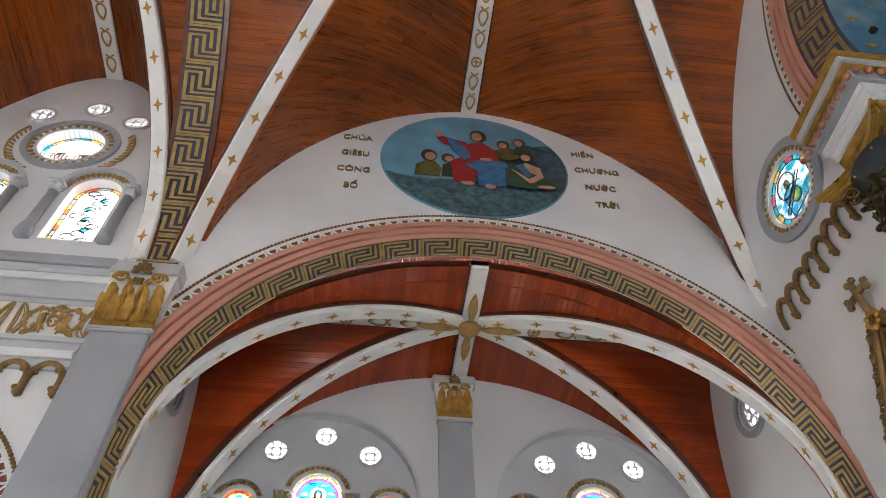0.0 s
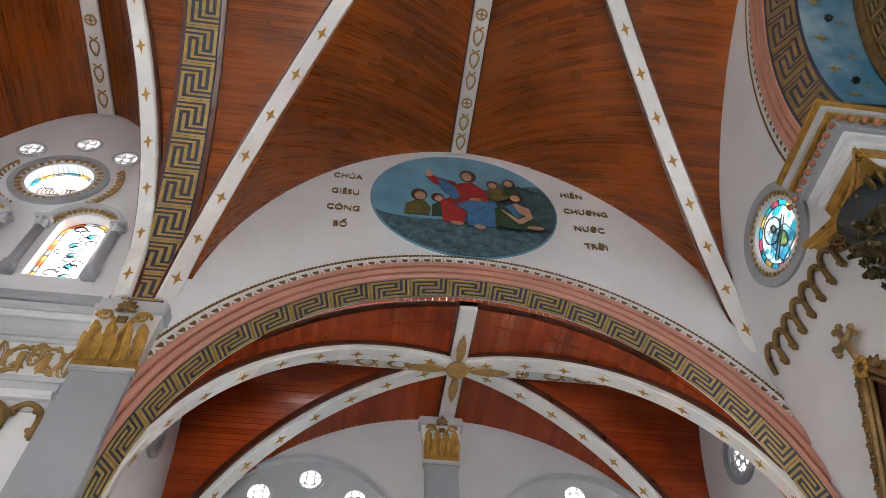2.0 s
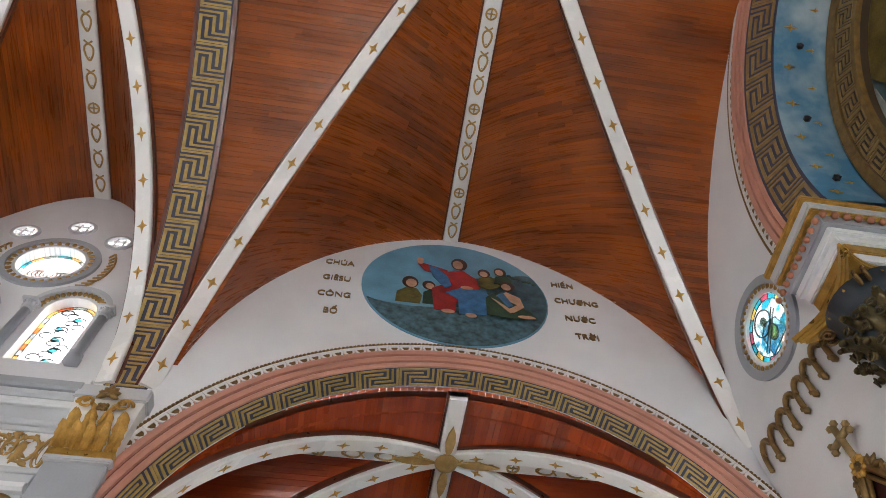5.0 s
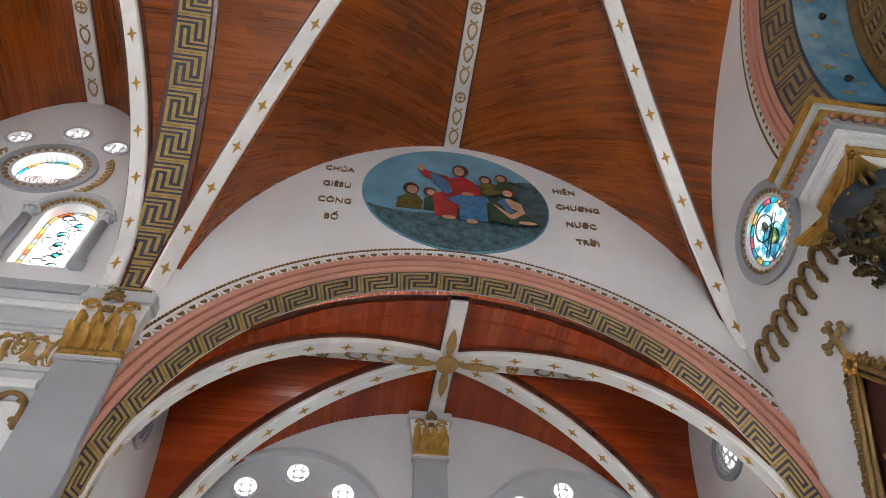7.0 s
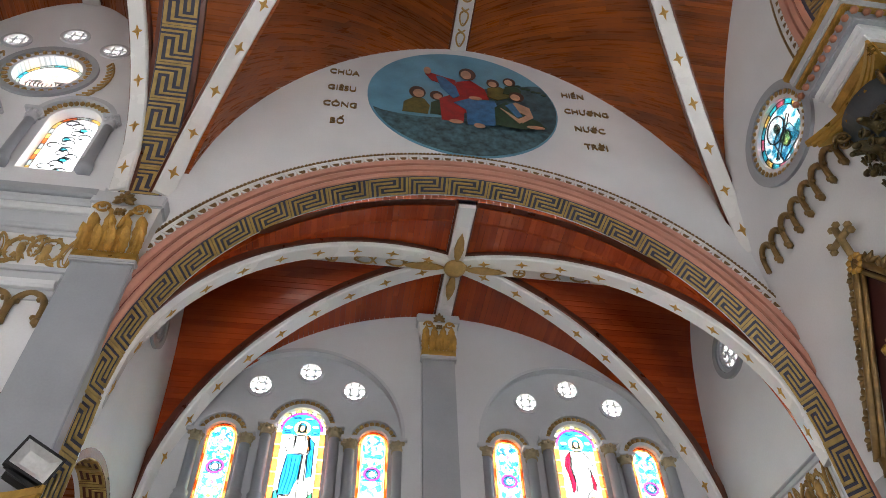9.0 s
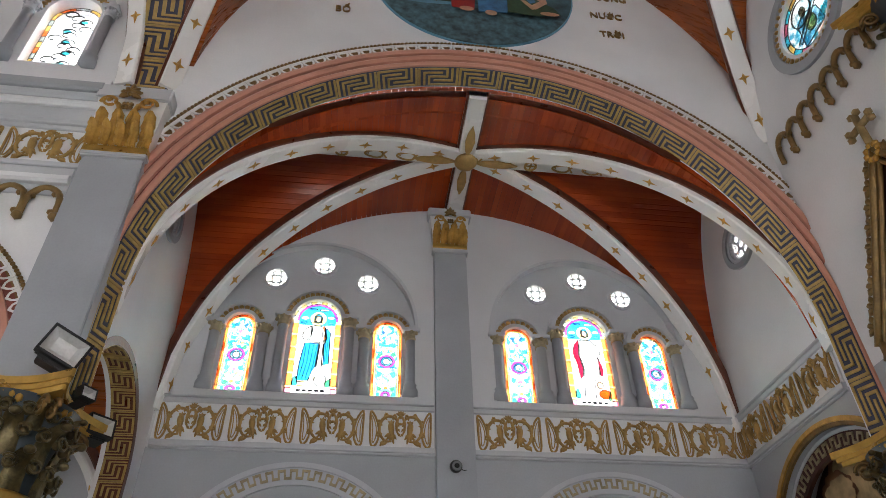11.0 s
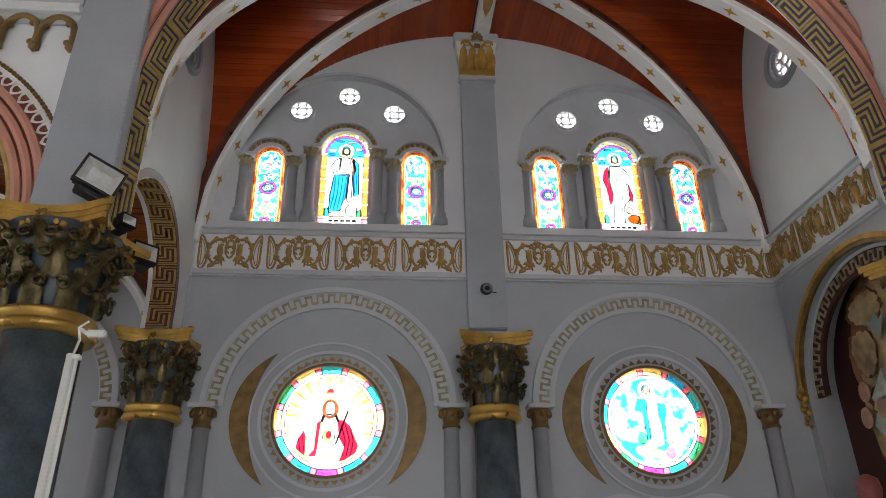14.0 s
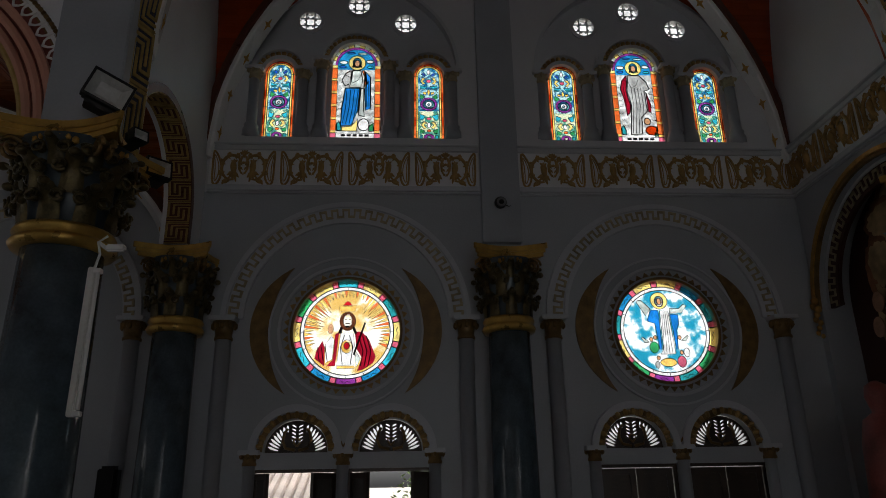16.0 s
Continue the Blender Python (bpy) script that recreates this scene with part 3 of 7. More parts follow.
def arc_line(cx, zc, r_at, foot):
    """Angles of a round arch; below the springing it runs straight down to the foot."""
    pts = [(cx - r_at, foot)] + [(cx + r_at * math.cos(a), zc + r_at * math.sin(a)) for a in np.linspace(math.pi, 0, 61)] + [(cx + r_at, foot)]
    return pts


def arch_strip(name, cx, zc, rows, foot, m, material, parent, label=""):
    """A moulding round an arch: rows of (radius, height over the wall) across it."""
    bm = bmesh.new()
    lines = [[bm.verts.new(m @ Vector((x, z, w))) for x, z in arc_line(cx, zc, r, foot)] for r, w in rows]
    for p, q in zip(lines, lines[1:]):
        for i in range(len(p) - 1):
            bm.faces.new((p[i], p[i + 1], q[i + 1], q[i]))
    return part(name, bm, material, parent, label)


FOOT = 5.06
arch_strip("soffit", XC, ARCH_Z, [(4.3, -0.24), (4.0, -0.24), (4.0, -0.222)], FOOT, MB, WHITE, tall)
arch_strip("fret_ground", XC, ARCH_Z, [(4.0, -0.222), (4.0, -0.22), (4.112, 0.015), (4.13, 0.03), (4.13, 0.0)], FOOT, MB, NAVY, tall, "navy band behind the fret")
arch_strip("moulding", XC, ARCH_Z, [(4.12, 0.0), (4.12, 0.05), (4.16, 0.075), (4.2, 0.05), (4.205, 0.035)], FOOT, MB, PINK, tall, "salmon roll moulding")
arch_strip("moulding", XC, ARCH_Z, [(4.2, 0.035), (4.22, 0.03), (4.23, 0.035)], FOOT, MB, DEEPRED, tall, "dark red groove")
arch_strip("moulding", XC, ARCH_Z, [(4.225, 0.03), (4.23, 0.07), (4.29, 0.085), (4.335, 0.06), (4.34, 0.04)], FOOT, MB, PINK, tall, "salmon roll moulding")
arch_strip("moulding", XC, ARCH_Z, [(4.335, 0.04), (4.35, 0.035), (4.365, 0.04)], FOOT, MB, DEEPRED, tall, "dark red groove")
arch_strip("moulding", XC, ARCH_Z, [(4.36, 0.03), (4.365, 0.08), (4.42, 0.09), (4.47, 0.07), (4.48, 0.0)], FOOT, MB, PINK, tall, "salmon roll moulding")


def tall_at(u, v, w):
    a = math.pi - u
    r = 4.0 + v * 0.112
    return MB @ Vector((XC + (r - w) * math.cos(a), ARCH_Z + (r - w) * math.sin(a), -0.22 + v * 0.235 + 0.45 * w))


def tall_leg(sign):
    def fn(u, v, w):
        r = 4.0 + v * 0.112
        return MB @ Vector((XC + sign * (r - w), FOOT + u, -0.22 + v * 0.235 + 0.45 * w))
    return fn


NK = 21
for k in range(NK):
    fret("key_motif", tall_at, math.pi * k / NK, math.pi * (k + 1) / NK, tall, KEYGOLD)
for sg in (-1, 1):
    for k in range(2):
        fret("key_motif", tall_leg(sg), 0.68 * k, 0.68 * (k + 1), tall, KEYGOLD)


def scallops(cx, zc, r0, a0, a1, count, m, parent, mat_tip, mat_bead, size=0.12):
    """A row of heart-shaped scallops with a dark inlay under a tight string of beads round an arch."""
    def heart(k):
        side_pts = [(0.5, 0.42), (0.49, 0.12), (0.36, -0.18), (0.16, -0.36), (0.0, -0.5)]
        half_l = [(-x * k, (y - 0.06) * k + 0.06) for x, y in side_pts[-2::-1]]
        return [(x * k * size, ((y - 0.06) * k + 0.06) * size) for x, y in side_pts] + [(x * size, y * size) for x, y in half_l]
    bm = slab(bmesh.new(), [heart(0.98), heart(0.6)[::-1]], Matrix(), 0.0, 0.032)
    inner = slab(bmesh.new(), [heart(0.54)], Matrix(), 0.0, 0.026)
    rail = slab(bmesh.new(), [[(-0.505 * size, 0.42 * size), (0.505 * size, 0.42 * size), (0.505 * size, 0.56 * size), (-0.505 * size, 0.56 * size)]], Matrix(), 0.0, 0.036)
    bb = ball(bmesh.new(), (0, 0, 0.016), 0.2 * size, 0.9)
    masters = None
    for k in range(count):
        a = radians(a0 + (a1 - a0) * (k + 0.5) / count)
        t = m @ Matrix.Translation((cx + r0 * math.cos(a), zc + r0 * math.sin(a), 0.0)) @ Matrix.Rotation(a - math.pi / 2, 4, "Z")
        beads = [t @ Matrix.Translation((h * size, size * 0.76, 0)) for h in (-0.333, 0.0, 0.333)]
        if masters is None:
            masters = [part("scallop", bm, mat_tip, parent), part("inlay", inner, BROWNGOLD, parent), part("rail", rail, mat_tip, parent), part("bead", bb, mat_bead, parent, smooth=True)]
            for ob, q in zip(masters, (t, t, t, beads[0])):
                ob.matrix_basis = q
            beads = beads[1:]
        else:
            for ob in masters[:3]:
                again(ob, parent, t)
        for q in beads:
            again(masters[3], parent, q)


part("scallop_ground", ring(bmesh.new(), XC, ARCH_Z, 4.46, 4.6, MB, 0, 0.012, 14, 154, 60), PINK, tall, "salmon ground of the scallops")
scallops(XC, ARCH_Z, 4.545, 154, 14, 64, MB, tall, RIBWHITE, BROWNGOLD, 0.172)

# ---- capitals, columns ----


def leaf(bm, a, r, z, h, w, curl, at):
    """One curled leaf of a capital."""
    rows = []
    for i, t in enumerate(np.linspace(0, 1, 5)):
        rr = r + curl * t ** 3 + 0.03
        zz = z + h * (t - 0.28 * max(0, t - 0.75) * 4 * 0.5)
        ww = w * (1 - 0.25 * t) * (0.85 if i == 4 else 1)
        row = []
        for s, b in ((-1, 0.0), (-0.45, 0.03), (0, 0.015), (0.45, 0.03), (1, 0.0)):
            an = a + s * ww / rr
            row.append(bm.verts.new((at[0] + (rr + b) * math.cos(an), at[1] + (rr + b) * math.sin(an), at[2] + zz)))
        rows.append(row)
    for p, q in zip(rows, rows[1:]):
        for j in range(4):
            bm.faces.new((p[j], p[j + 1], q[j + 1], q[j]))
    tip = rows[-1][2].co
    ball(bm, (tip.x, tip.y, tip.z), w * 0.5, 0.75, 2)


def column(x, y, shaft_r=0.295, top=5.06, cap=1.05, n=36, label="blue-grey marble column with a gilded leaf capital", shaft=MARBLE):
    c = thing("column", label, "column", "church columns", "", (x, y, 0))
    cb = top - cap
    part("shaft", lathe(bmesh.new(), [(shaft_r + 0.14, 0.0), (shaft_r + 0.14, 0.2), (shaft_r + 0.08, 0.28), (shaft_r + 0.1, 0.36), (shaft_r + 0.02, 0.42), (shaft_r + 0.01, 0.45), (shaft_r, 2.2), (shaft_r - 0.02, cb)], n=n), shaft, c, smooth=True)
    part("astragal", lathe(bmesh.new(), [(shaft_r - 0.01, cb - 0.06), (shaft_r + 0.06, cb - 0.05), (shaft_r + 0.085, cb - 0.01), (shaft_r + 0.06, cb + 0.03), (shaft_r + 0.03, cb + 0.045), (shaft_r + 0.07, cb + 0.09), (shaft_r + 0.05, cb + 0.13), (shaft_r - 0.02, cb + 0.14)], n=n), BRIGHTGOLD, c, "gilded ring moulding", smooth=True)
    part("bell", lathe(bmesh.new(), [(shaft_r - 0.03, cb + 0.1), (shaft_r - 0.01, cb + 0.45), (shaft_r + 0.05, cb + 0.7), (shaft_r + 0.16, cap - 0.16 + cb)], n=n), paint("bell_blue_grey", (0.06, 0.08, 0.1), 0.3, vary=0.3), c, "dark blue-grey capital bell", smooth=True)
    rows = ((0.12, 0.36, 0.1, 0.13, 8, 0.0), (0.38, 0.36, 0.1, 0.17, 8, math.pi / 8), (0.62, 0.24, 0.075, 0.15, 8, 0.0))
    for z, h, w, curl, count, off in rows:
        for k in range(count):
            a = off + k * math.tau / count
            bm = bmesh.new()
            leaf(bm, a, shaft_r - 0.02 + 0.06 * z, cb + z, h, w, curl, (0, 0, 0))
            for s in (-1, 1):
                an = a + s * 0.22
                rr = shaft_r + 0.08 + 0.05 * z
                ball(bm, (rr * math.cos(an), rr * math.sin(an), cb + z + h * 0.55), 0.042, 1.1, 2)
                curl_line = []
                for t in np.linspace(0, 2.6 * math.pi, 14):
                    q, out_r = 0.062 * (1 - t / 14), rr + 0.035 + 0.004 * t
                    aq = an + s * q * math.cos(t + 0.6) / rr
                    curl_line.append((out_r * math.cos(aq), out_r * math.sin(aq), cb + z + h * 0.55 + q * math.sin(t + 0.6)))
                tube(bm, curl_line, 0.014, 5)
            part("leaf", bm, BRONZE, c, smooth=True)
    for k in range(4):
        a = math.pi / 4 + k * math.pi / 2
        bm = bmesh.new()
        base = Vector((math.cos(a), math.sin(a), 0))
        tan = Vector((-math.sin(a), math.cos(a), 0))
        for s in (-1, 1):
            sp = []
            for t in np.linspace(0, 3.6 * math.pi, 22):
                rad = 0.1 * (1 - t / 13)
                sp.append(base * (shaft_r + 0.2 + rad * math.cos(t)) + tan * (0.05 * s) + Vector((0, 0, cb + cap - 0.27 + rad * math.sin(t))))
            tube(bm, sp, 0.02, 5)
        part("volute", bm, BROWNGOLD, c, smooth=True)
        aa = k * math.pi / 2
        bm = bmesh.new()
        for t in range(7):
            an = aa + (t - 3) * 0.12
            ball(bm, ((shaft_r + 0.12) * math.cos(an), (shaft_r + 0.12) * math.sin(an), cb + cap - 0.2 + 0.05 * math.cos((t - 3) * 0.6)), 0.036, 1.3)
        part("flower", bm, GOLD, c, smooth=True)
    # the hollow-sided abacus
    bm = bmesh.new()
    H, dip = 0.54 * shaft_r / 0.295, 0.22 * shaft_r / 0.35
    out = []
    for k in range(4):
        a0 = math.pi / 4 + k * math.pi / 2
        p, q = Vector((math.cos(a0), math.sin(a0))) * H * 1.36, Vector((math.cos(a0 + math.pi / 2), math.sin(a0 + math.pi / 2))) * H * 1.36
        nin = -(p + q).normalized()
        for t in np.linspace(0.035, 0.965, 13):
            v = p.lerp(q, t) + nin * dip * math.sin(math.pi * t)
            out.append((v.x, v.y))
    for sc, z0, z1 in ((0.9, top - 0.17, top - 0.12), (0.95, top - 0.12, top - 0.07), (1.0, top - 0.07, top)):
        slab(bm, [[(u * sc, v * sc) for u, v in out]], Matrix(), z0, z1)
    part("abacus", bm, BRIGHTGOLD, c, "gilded hollow-sided abacus")
    return c


first_column = column(-2.95, 6.15, 0.35)
for cxy in ((1.36, 8.72), (-2.75, 8.72)):
    copy_thing(first_column, Matrix.Translation((*cxy, 0)) @ Matrix.Diagonal((0.78, 0.78, 0.955, 1)))
copy_thing(first_column, Matrix.Translation((XR + 0.13, 6.17, 0)))
copy_thing(first_column, Matrix.Translation((-7.65, 6.17, 0)))
# ---- next nave bay: pilaster, entablature, transverse arch ----


def moulded(bm, prof, a, b):
    """A straight moulding: profile of (out, up) from point a to point b, out to the right of the way."""
    a, b = Vector(a), Vector(b)
    d = (b - a).normalized()
    o = d.cross(Vector((0, 0, 1))).normalized()
    ends = [[bm.verts.new(p + o * u + Vector((0, 0, v))) for u, v in prof] for p in (a, b)]
    n = len(prof)
    for i in range(n):
        bm.faces.new((ends[0][i], ends[0][(i + 1) % n], ends[1][(i + 1) % n], ends[1][i]))
    bm.faces.new(ends[0])
    bm.faces.new(ends[1][::-1])
    return bm


def scroll_mesh(w=0.95, h=0.5):
    """A leafy wreath over two torch flowers, between two leaning loop straps, in relief."""
    bm = bmesh.new()

    def sprig(x, y, ang, size, lift=0.012):
        dx, dy = math.cos(ang), math.sin(ang)
        tube(bm, [(x, y, 0.008), (x + dx * size * 0.5, y + dy * size * 0.5, lift + 0.008), (x + dx * size, y + dy * size, 0.004)], 0.02, 5, [size * 0.12, size * 0.27, size * 0.05])
    for s in (-1, 1):
        lean = radians(5) * s
        for ra, rb, r in ((0.255, 0.052, 0.017), (0.2, 0.022, 0.008)):
            loop = []
            for t in np.linspace(0, math.tau, 19):
                u, v = rb * math.cos(t) * (1.25 - 0.35 * math.sin(t)), ra * math.sin(t)
                u += s * 0.035 * (abs(v) / ra) ** 2
                loop.append((s * 0.42 * w + u * math.cos(lean) + v * math.sin(lean), 0.0 + v * math.cos(lean) - u * math.sin(lean), 0.012))
            tube(bm, loop, r, 5)
        stem = []
        for t in np.linspace(0, 1, 12):
            a = radians(-105 + 260 * t)
            stem.append((s * (0.175 + 0.155 * math.cos(a)), 0.0 + 0.185 * math.sin(a), 0.014))
        tube(bm, stem, 0.02, 6, [0.012 + 0.014 * math.sin(math.pi * i / 11) for i in range(12)])
        for i in range(1, 12):
            x, y, _ = stem[i]
            out_a = math.atan2(y, x - s * 0.175)
            sprig(x, y, out_a + 0.7 * s * (1 if i % 2 else -1), 0.075)
            if i % 2:
                sprig(x, y, out_a + math.pi - 0.5 * s, 0.055)
        # the torch flower and its hanging leaves
        tube(bm, [(s * 0.15, 0.1, 0.014), (s * 0.15, 0.05, 0.024), (s * 0.145, 0.0, 0.026), (s * 0.14, -0.06, 0.022), (s * 0.12, -0.14, 0.014), (s * 0.1, -0.21, 0.008)], 0.03, 7, [0.02, 0.045, 0.05, 0.04, 0.028, 0.008])
        for k in range(5):
            sprig(s * 0.14, -0.07, radians(-90) + (k - 2) * 0.5 + s * 0.2, 0.11)
        for k in range(3):
            sprig(s * 0.145, 0.06, radians(90) + (k - 1) * 0.7, 0.075)
        tube(bm, [(s * 0.03, 0.17, 0.012), (s * 0.065, 0.08, 0.012), (s * 0.06, -0.02, 0.012), (s * 0.025, -0.1, 0.01)], 0.016, 5, [0.018, 0.024, 0.02, 0.008])
        for k in range(3):
            sprig(s * (0.06 - 0.01 * k), 0.08 - 0.07 * k, radians(-90) - s * 0.7, 0.06)
        sprig(s * 0.26, -0.17, radians(-60) if s > 0 else radians(240), 0.1)
        sprig(s * 0.22, -0.2, radians(-20) if s > 0 else radians(200), 0.1)
    for k in range(5):
        sprig(0, 0.19, radians(90) + (k - 2) * 0.5, 0.085)
    ball(bm, (0, 0.18, 0.012), 0.035)
    return bm


SCROLL = part("scroll_motif", scroll_mesh(), TAN, smooth=True)
MASTERS.append(SCROLL)


def frieze(name, a, b, z0, z1, count, m_of, label):
    """A white band with a lip above and below, set with gilded scroll motifs."""
    ob = thing(name, label, "frieze", kind="structure")
    bm = bmesh.new()
    moulded(bm, [(-0.02, z0 + 0.05), (0.025, z0 + 0.05), (0.025, z1 - 0.03), (-0.02, z1 - 0.03)], a, b)
    part("panel", bm, WHITE, ob)
    for lo, hi, out in ((z0 - 0.06, z0 - 0.03, 0.04), (z0 - 0.03, z0 + 0.05, 0.065), (z1 - 0.04, z1 + 0.03, 0.055), (z1 + 0.03, z1 + 0.06, 0.085)):
        bm = bmesh.new()
        moulded(bm, [(-0.02, lo), (out - 0.01, lo), (out, lo + 0.01), (out, hi - 0.01), (out - 0.01, hi), (-0.02, hi)], a, b)
        part("lip_moulding", bm, PALE, ob, "grey lip moulding")
    A, B = Vector(a), Vector(b)
    length = (B - A).length
    s = min(1.25, length / count / 1.04)
    for k in range(count):
        p = A.lerp(B, (k + 0.5) / count)
        again(SCROLL, ob, m_of(p, (z0 + z1) / 2) @ Matrix.Diagonal((s, (z1 - z0) / 0.62, 1, 1)))
    return ob


def on_back(y):
    return lambda p, z: plane((p.x, y - 0.026, z), (1, 0, 0), (0, 0, 1))


def on_east(x):
    return lambda p, z: plane((x - 0.026, p.y, z), (0, -1, 0), (0, 0, 1))


frieze("frieze_back_left", (-2.62, YB, 0), (1.08, YB, 0), 5.84, 6.46, 4, on_back(YB), "white frieze with tan gold leaf scrolls")
frieze("frieze_back_right", (1.64, YB, 0), (5.6, YB, 0), 5.84, 6.46, 4, on_back(YB), "white frieze with tan gold leaf scrolls")
frieze("frieze_east", (XR, YB, 0), (XR, 6.62, 0), 5.84, 6.46, 3, on_east(XR), "white frieze with tan gold leaf scrolls")
frieze("frieze_nave", (-7.3, YN, 0), (-3.32, YN, 0), 7.93, 8.56, 4, on_back(YN), "white nave frieze with gold leaf scrolls")
for lo, hi, out, mt in ((8.62, 8.86, 0.1, PALE), (8.86, 8.95, 0.16, WHITE), (8.95, 9.06, 0.2, PALE), (9.06, 9.2, 0.26, GREY), (9.2, 9.42, 0.12, WHITE), (7.72, 7.87, 0.08, PALE), (7.62, 7.72, 0.13, WHITE), (7.5, 7.62, 0.06, PALE)):
    bm = bmesh.new()
    moulded(bm, [(-0.02, lo), (out - 0.03, lo), (out, lo + 0.03), (out, hi - 0.01), (-0.02, hi)], (-7.3, YN, 0), (-3.36, YN, 0))
    tagged(part("cornice_moulding", bm, mt), "grey and white painted cornice moulding", "cornice", "cornice mouldings", "structure")


def corbel_mesh(w=0.36, h=0.42):
    """One pendant arch of a gilded corbel table with a ball at each foot."""
    bm = bmesh.new()
    arc = [(-w / 2, -h * 0.35, 0.05)] + [(w / 2 * math.cos(a), h * 0.55 * math.sin(a) - 0.0, 0.05) for a in np.linspace(math.pi, 0, 12)] + [(w / 2, -h * 0.35, 0.05)]
    tube(bm, arc, 0.04, 7)
    for t in (0.3, 0.7):
        k = int(t * 13)
        ball(bm, (arc[k][0] * 0.8, arc[k][1] * 0.8, 0.05), 0.035)
    ball(bm, (w / 2, -h * 0.42, 0.05), 0.062)
    ball(bm, (w / 2 - 0.045, -h * 0.3, 0.06), 0.04)
    return bm


CORBEL = part("pendant_arch", corbel_mesh(), BROWNGOLD, smooth=True)
MASTERS.append(CORBEL)
table = thing("corbel_table", "brown gold pendant arches along the nave wall", "corbel table", "", "structure")
for k in range(11):
    again(CORBEL, table, plane((-3.56 - 0.37 * k, YN, 7.34), (1, 0, 0), (0, 0, 1)))
table = thing("corbel_table", "brown gold pendant arches on the chancel wall", "corbel table", "", "structure")
for k in range(8):
    again(CORBEL, table, plane((XR, 5.87 - 0.272 * k, 9.02), (0, -1, 0), (0, 0, 1)) @ Matrix.Diagonal((0.78, 1.05, 1, 1)))


def pilaster(x0, x1, y, z0, z1, cap_top, wall_y, name, label):
    """A flat pier with a gilded leaf capital."""
    ob = thing(name, label, "pilaster", kind="structure")
    w, cx = x1 - x0, (x0 + x1) / 2
    part("pier", box(bmesh.new(), x0, x1, y, wall_y, z0, z1, 0.012), GREY, ob)
    part("necking", box(bmesh.new(), x0 - 0.03, x1 + 0.03, y - 0.04, wall_y, z1, z1 + 0.07, 0.015), PALE, ob)
    h = cap_top - z1
    bm = bmesh.new()
    prof = [(0.0, 0.07), (0.02, 0.3 * h), (0.05, 0.7 * h), (0.07, 0.8 * h)]
    for (o0, h0), (o1, h1) in zip(prof, prof[1:]):
        a = [bm.verts.new(p) for p in ((x0 - o0, y - o0, z1 + h0), (x1 + o0, y - o0, z1 + h0), (x1 + o0, wall_y, z1 + h0), (x0 - o0, wall_y, z1 + h0))]
        b = [bm.verts.new(p) for p in ((x0 - o1, y - o1, z1 + h1), (x1 + o1, y - o1, z1 + h1), (x1 + o1, wall_y, z1 + h1), (x0 - o1, wall_y, z1 + h1))]
        for i in range(4):
            bm.faces.new((a[i], a[(i + 1) % 4], b[(i + 1) % 4], b[i]))
    part("capital_block", bm, RIBWHITE, ob)
    part("abacus", box(bmesh.new(), x0 - 0.1, x1 + 0.1, y - 0.1, wall_y, z1 + 0.8 * h, cap_top, 0.02), PALE, ob, "grey square abacus")
    band = box(bmesh.new(), x0 - 0.02, x1 + 0.02, y - 0.035, wall_y, z1 + 0.07, z1 + 0.17, 0.01)
    part("gold_band", band, BRIGHTGOLD, ob, "bright gilded base band")
    m = plane((cx, y - 0.02, z1), (1, 0, 0), (0, 0, 1))


    def broad_leaf(u, v0, tall_, wide, curl, back_):
        """An acanthus leaf: lobed edge, raised midrib, tip curled outwards."""
        bm = bmesh.new()
        rows = []
        for i in range(9):
            t = i / 8
            v = v0 + tall_ * (t if t < 0.8 else 0.8 + 0.12 * math.sin((t - 0.8) * 7.85))
            o = back_ + curl * t ** 2.2
            ww = wide * (0.62 + 0.38 * math.sin(math.pi * (0.05 + t * 0.6))) * (1.0 if i % 2 else 0.8) * (1, 1, 1, 1, 1, 1, 1.0, 0.85, 0.5)[i]
            rows.append([bm.verts.new(m @ Vector((u + e * ww, v - 0.025 * abs(e) * (i % 2), o + d))) for e, d in ((-1, -0.035), (-0.6, 0.0), (-0.15, -0.008), (0, 0.022), (0.15, -0.008), (0.6, 0.0), (1, -0.035))])
        for p, q in zip(rows, rows[1:]):
            for j in range(6):
                bm.faces.new((p[j], p[j + 1], q[j + 1], q[j]))
        part("leaf", bm, GOLD, ob, smooth=True)
    for k in range(4):
        broad_leaf((k - 1.5) * w * 0.27, 0.15, h * 0.5, w * 0.13, 0.1, 0.03)
    for k in range(5):
        broad_leaf((k - 2) * w * 0.235, 0.13, h * 0.31, w * 0.095, 0.1, 0.06)
    for s in (-1, 1):
        bm = bmesh.new()
        sp = [m @ Vector((s * (0.33 * w + 0.15 * w * (1 - t / 14) * math.cos(t)), 0.68 * h + 0.15 * w * (1 - t / 14) * math.sin(t), 0.11 + 0.004 * t)) for t in np.linspace(0, 3.8 * math.pi, 32)]
        tube(bm, sp, 0.03, 6, [w * (0.034 - 0.0006 * i) for i in range(32)])
        ball(bm, m @ Vector((s * 0.33 * w, 0.68 * h, 0.15)), w * 0.045)
        stalk = [m @ Vector((s * x * w, v * h, 0.1)) for x, v in ((0.06, 0.42), (0.1, 0.55), (0.17, 0.66), (0.25, 0.71))]
        tube(bm, stalk, 0.03, 6, [w * 0.03, w * 0.045, w * 0.05, w * 0.03])
        part("volute", bm, GOLD, ob, "gilded volute", smooth=True)
    bm = bmesh.new()
    for k in range(7):
        a = math.pi * (-0.1 + 0.2 * k)
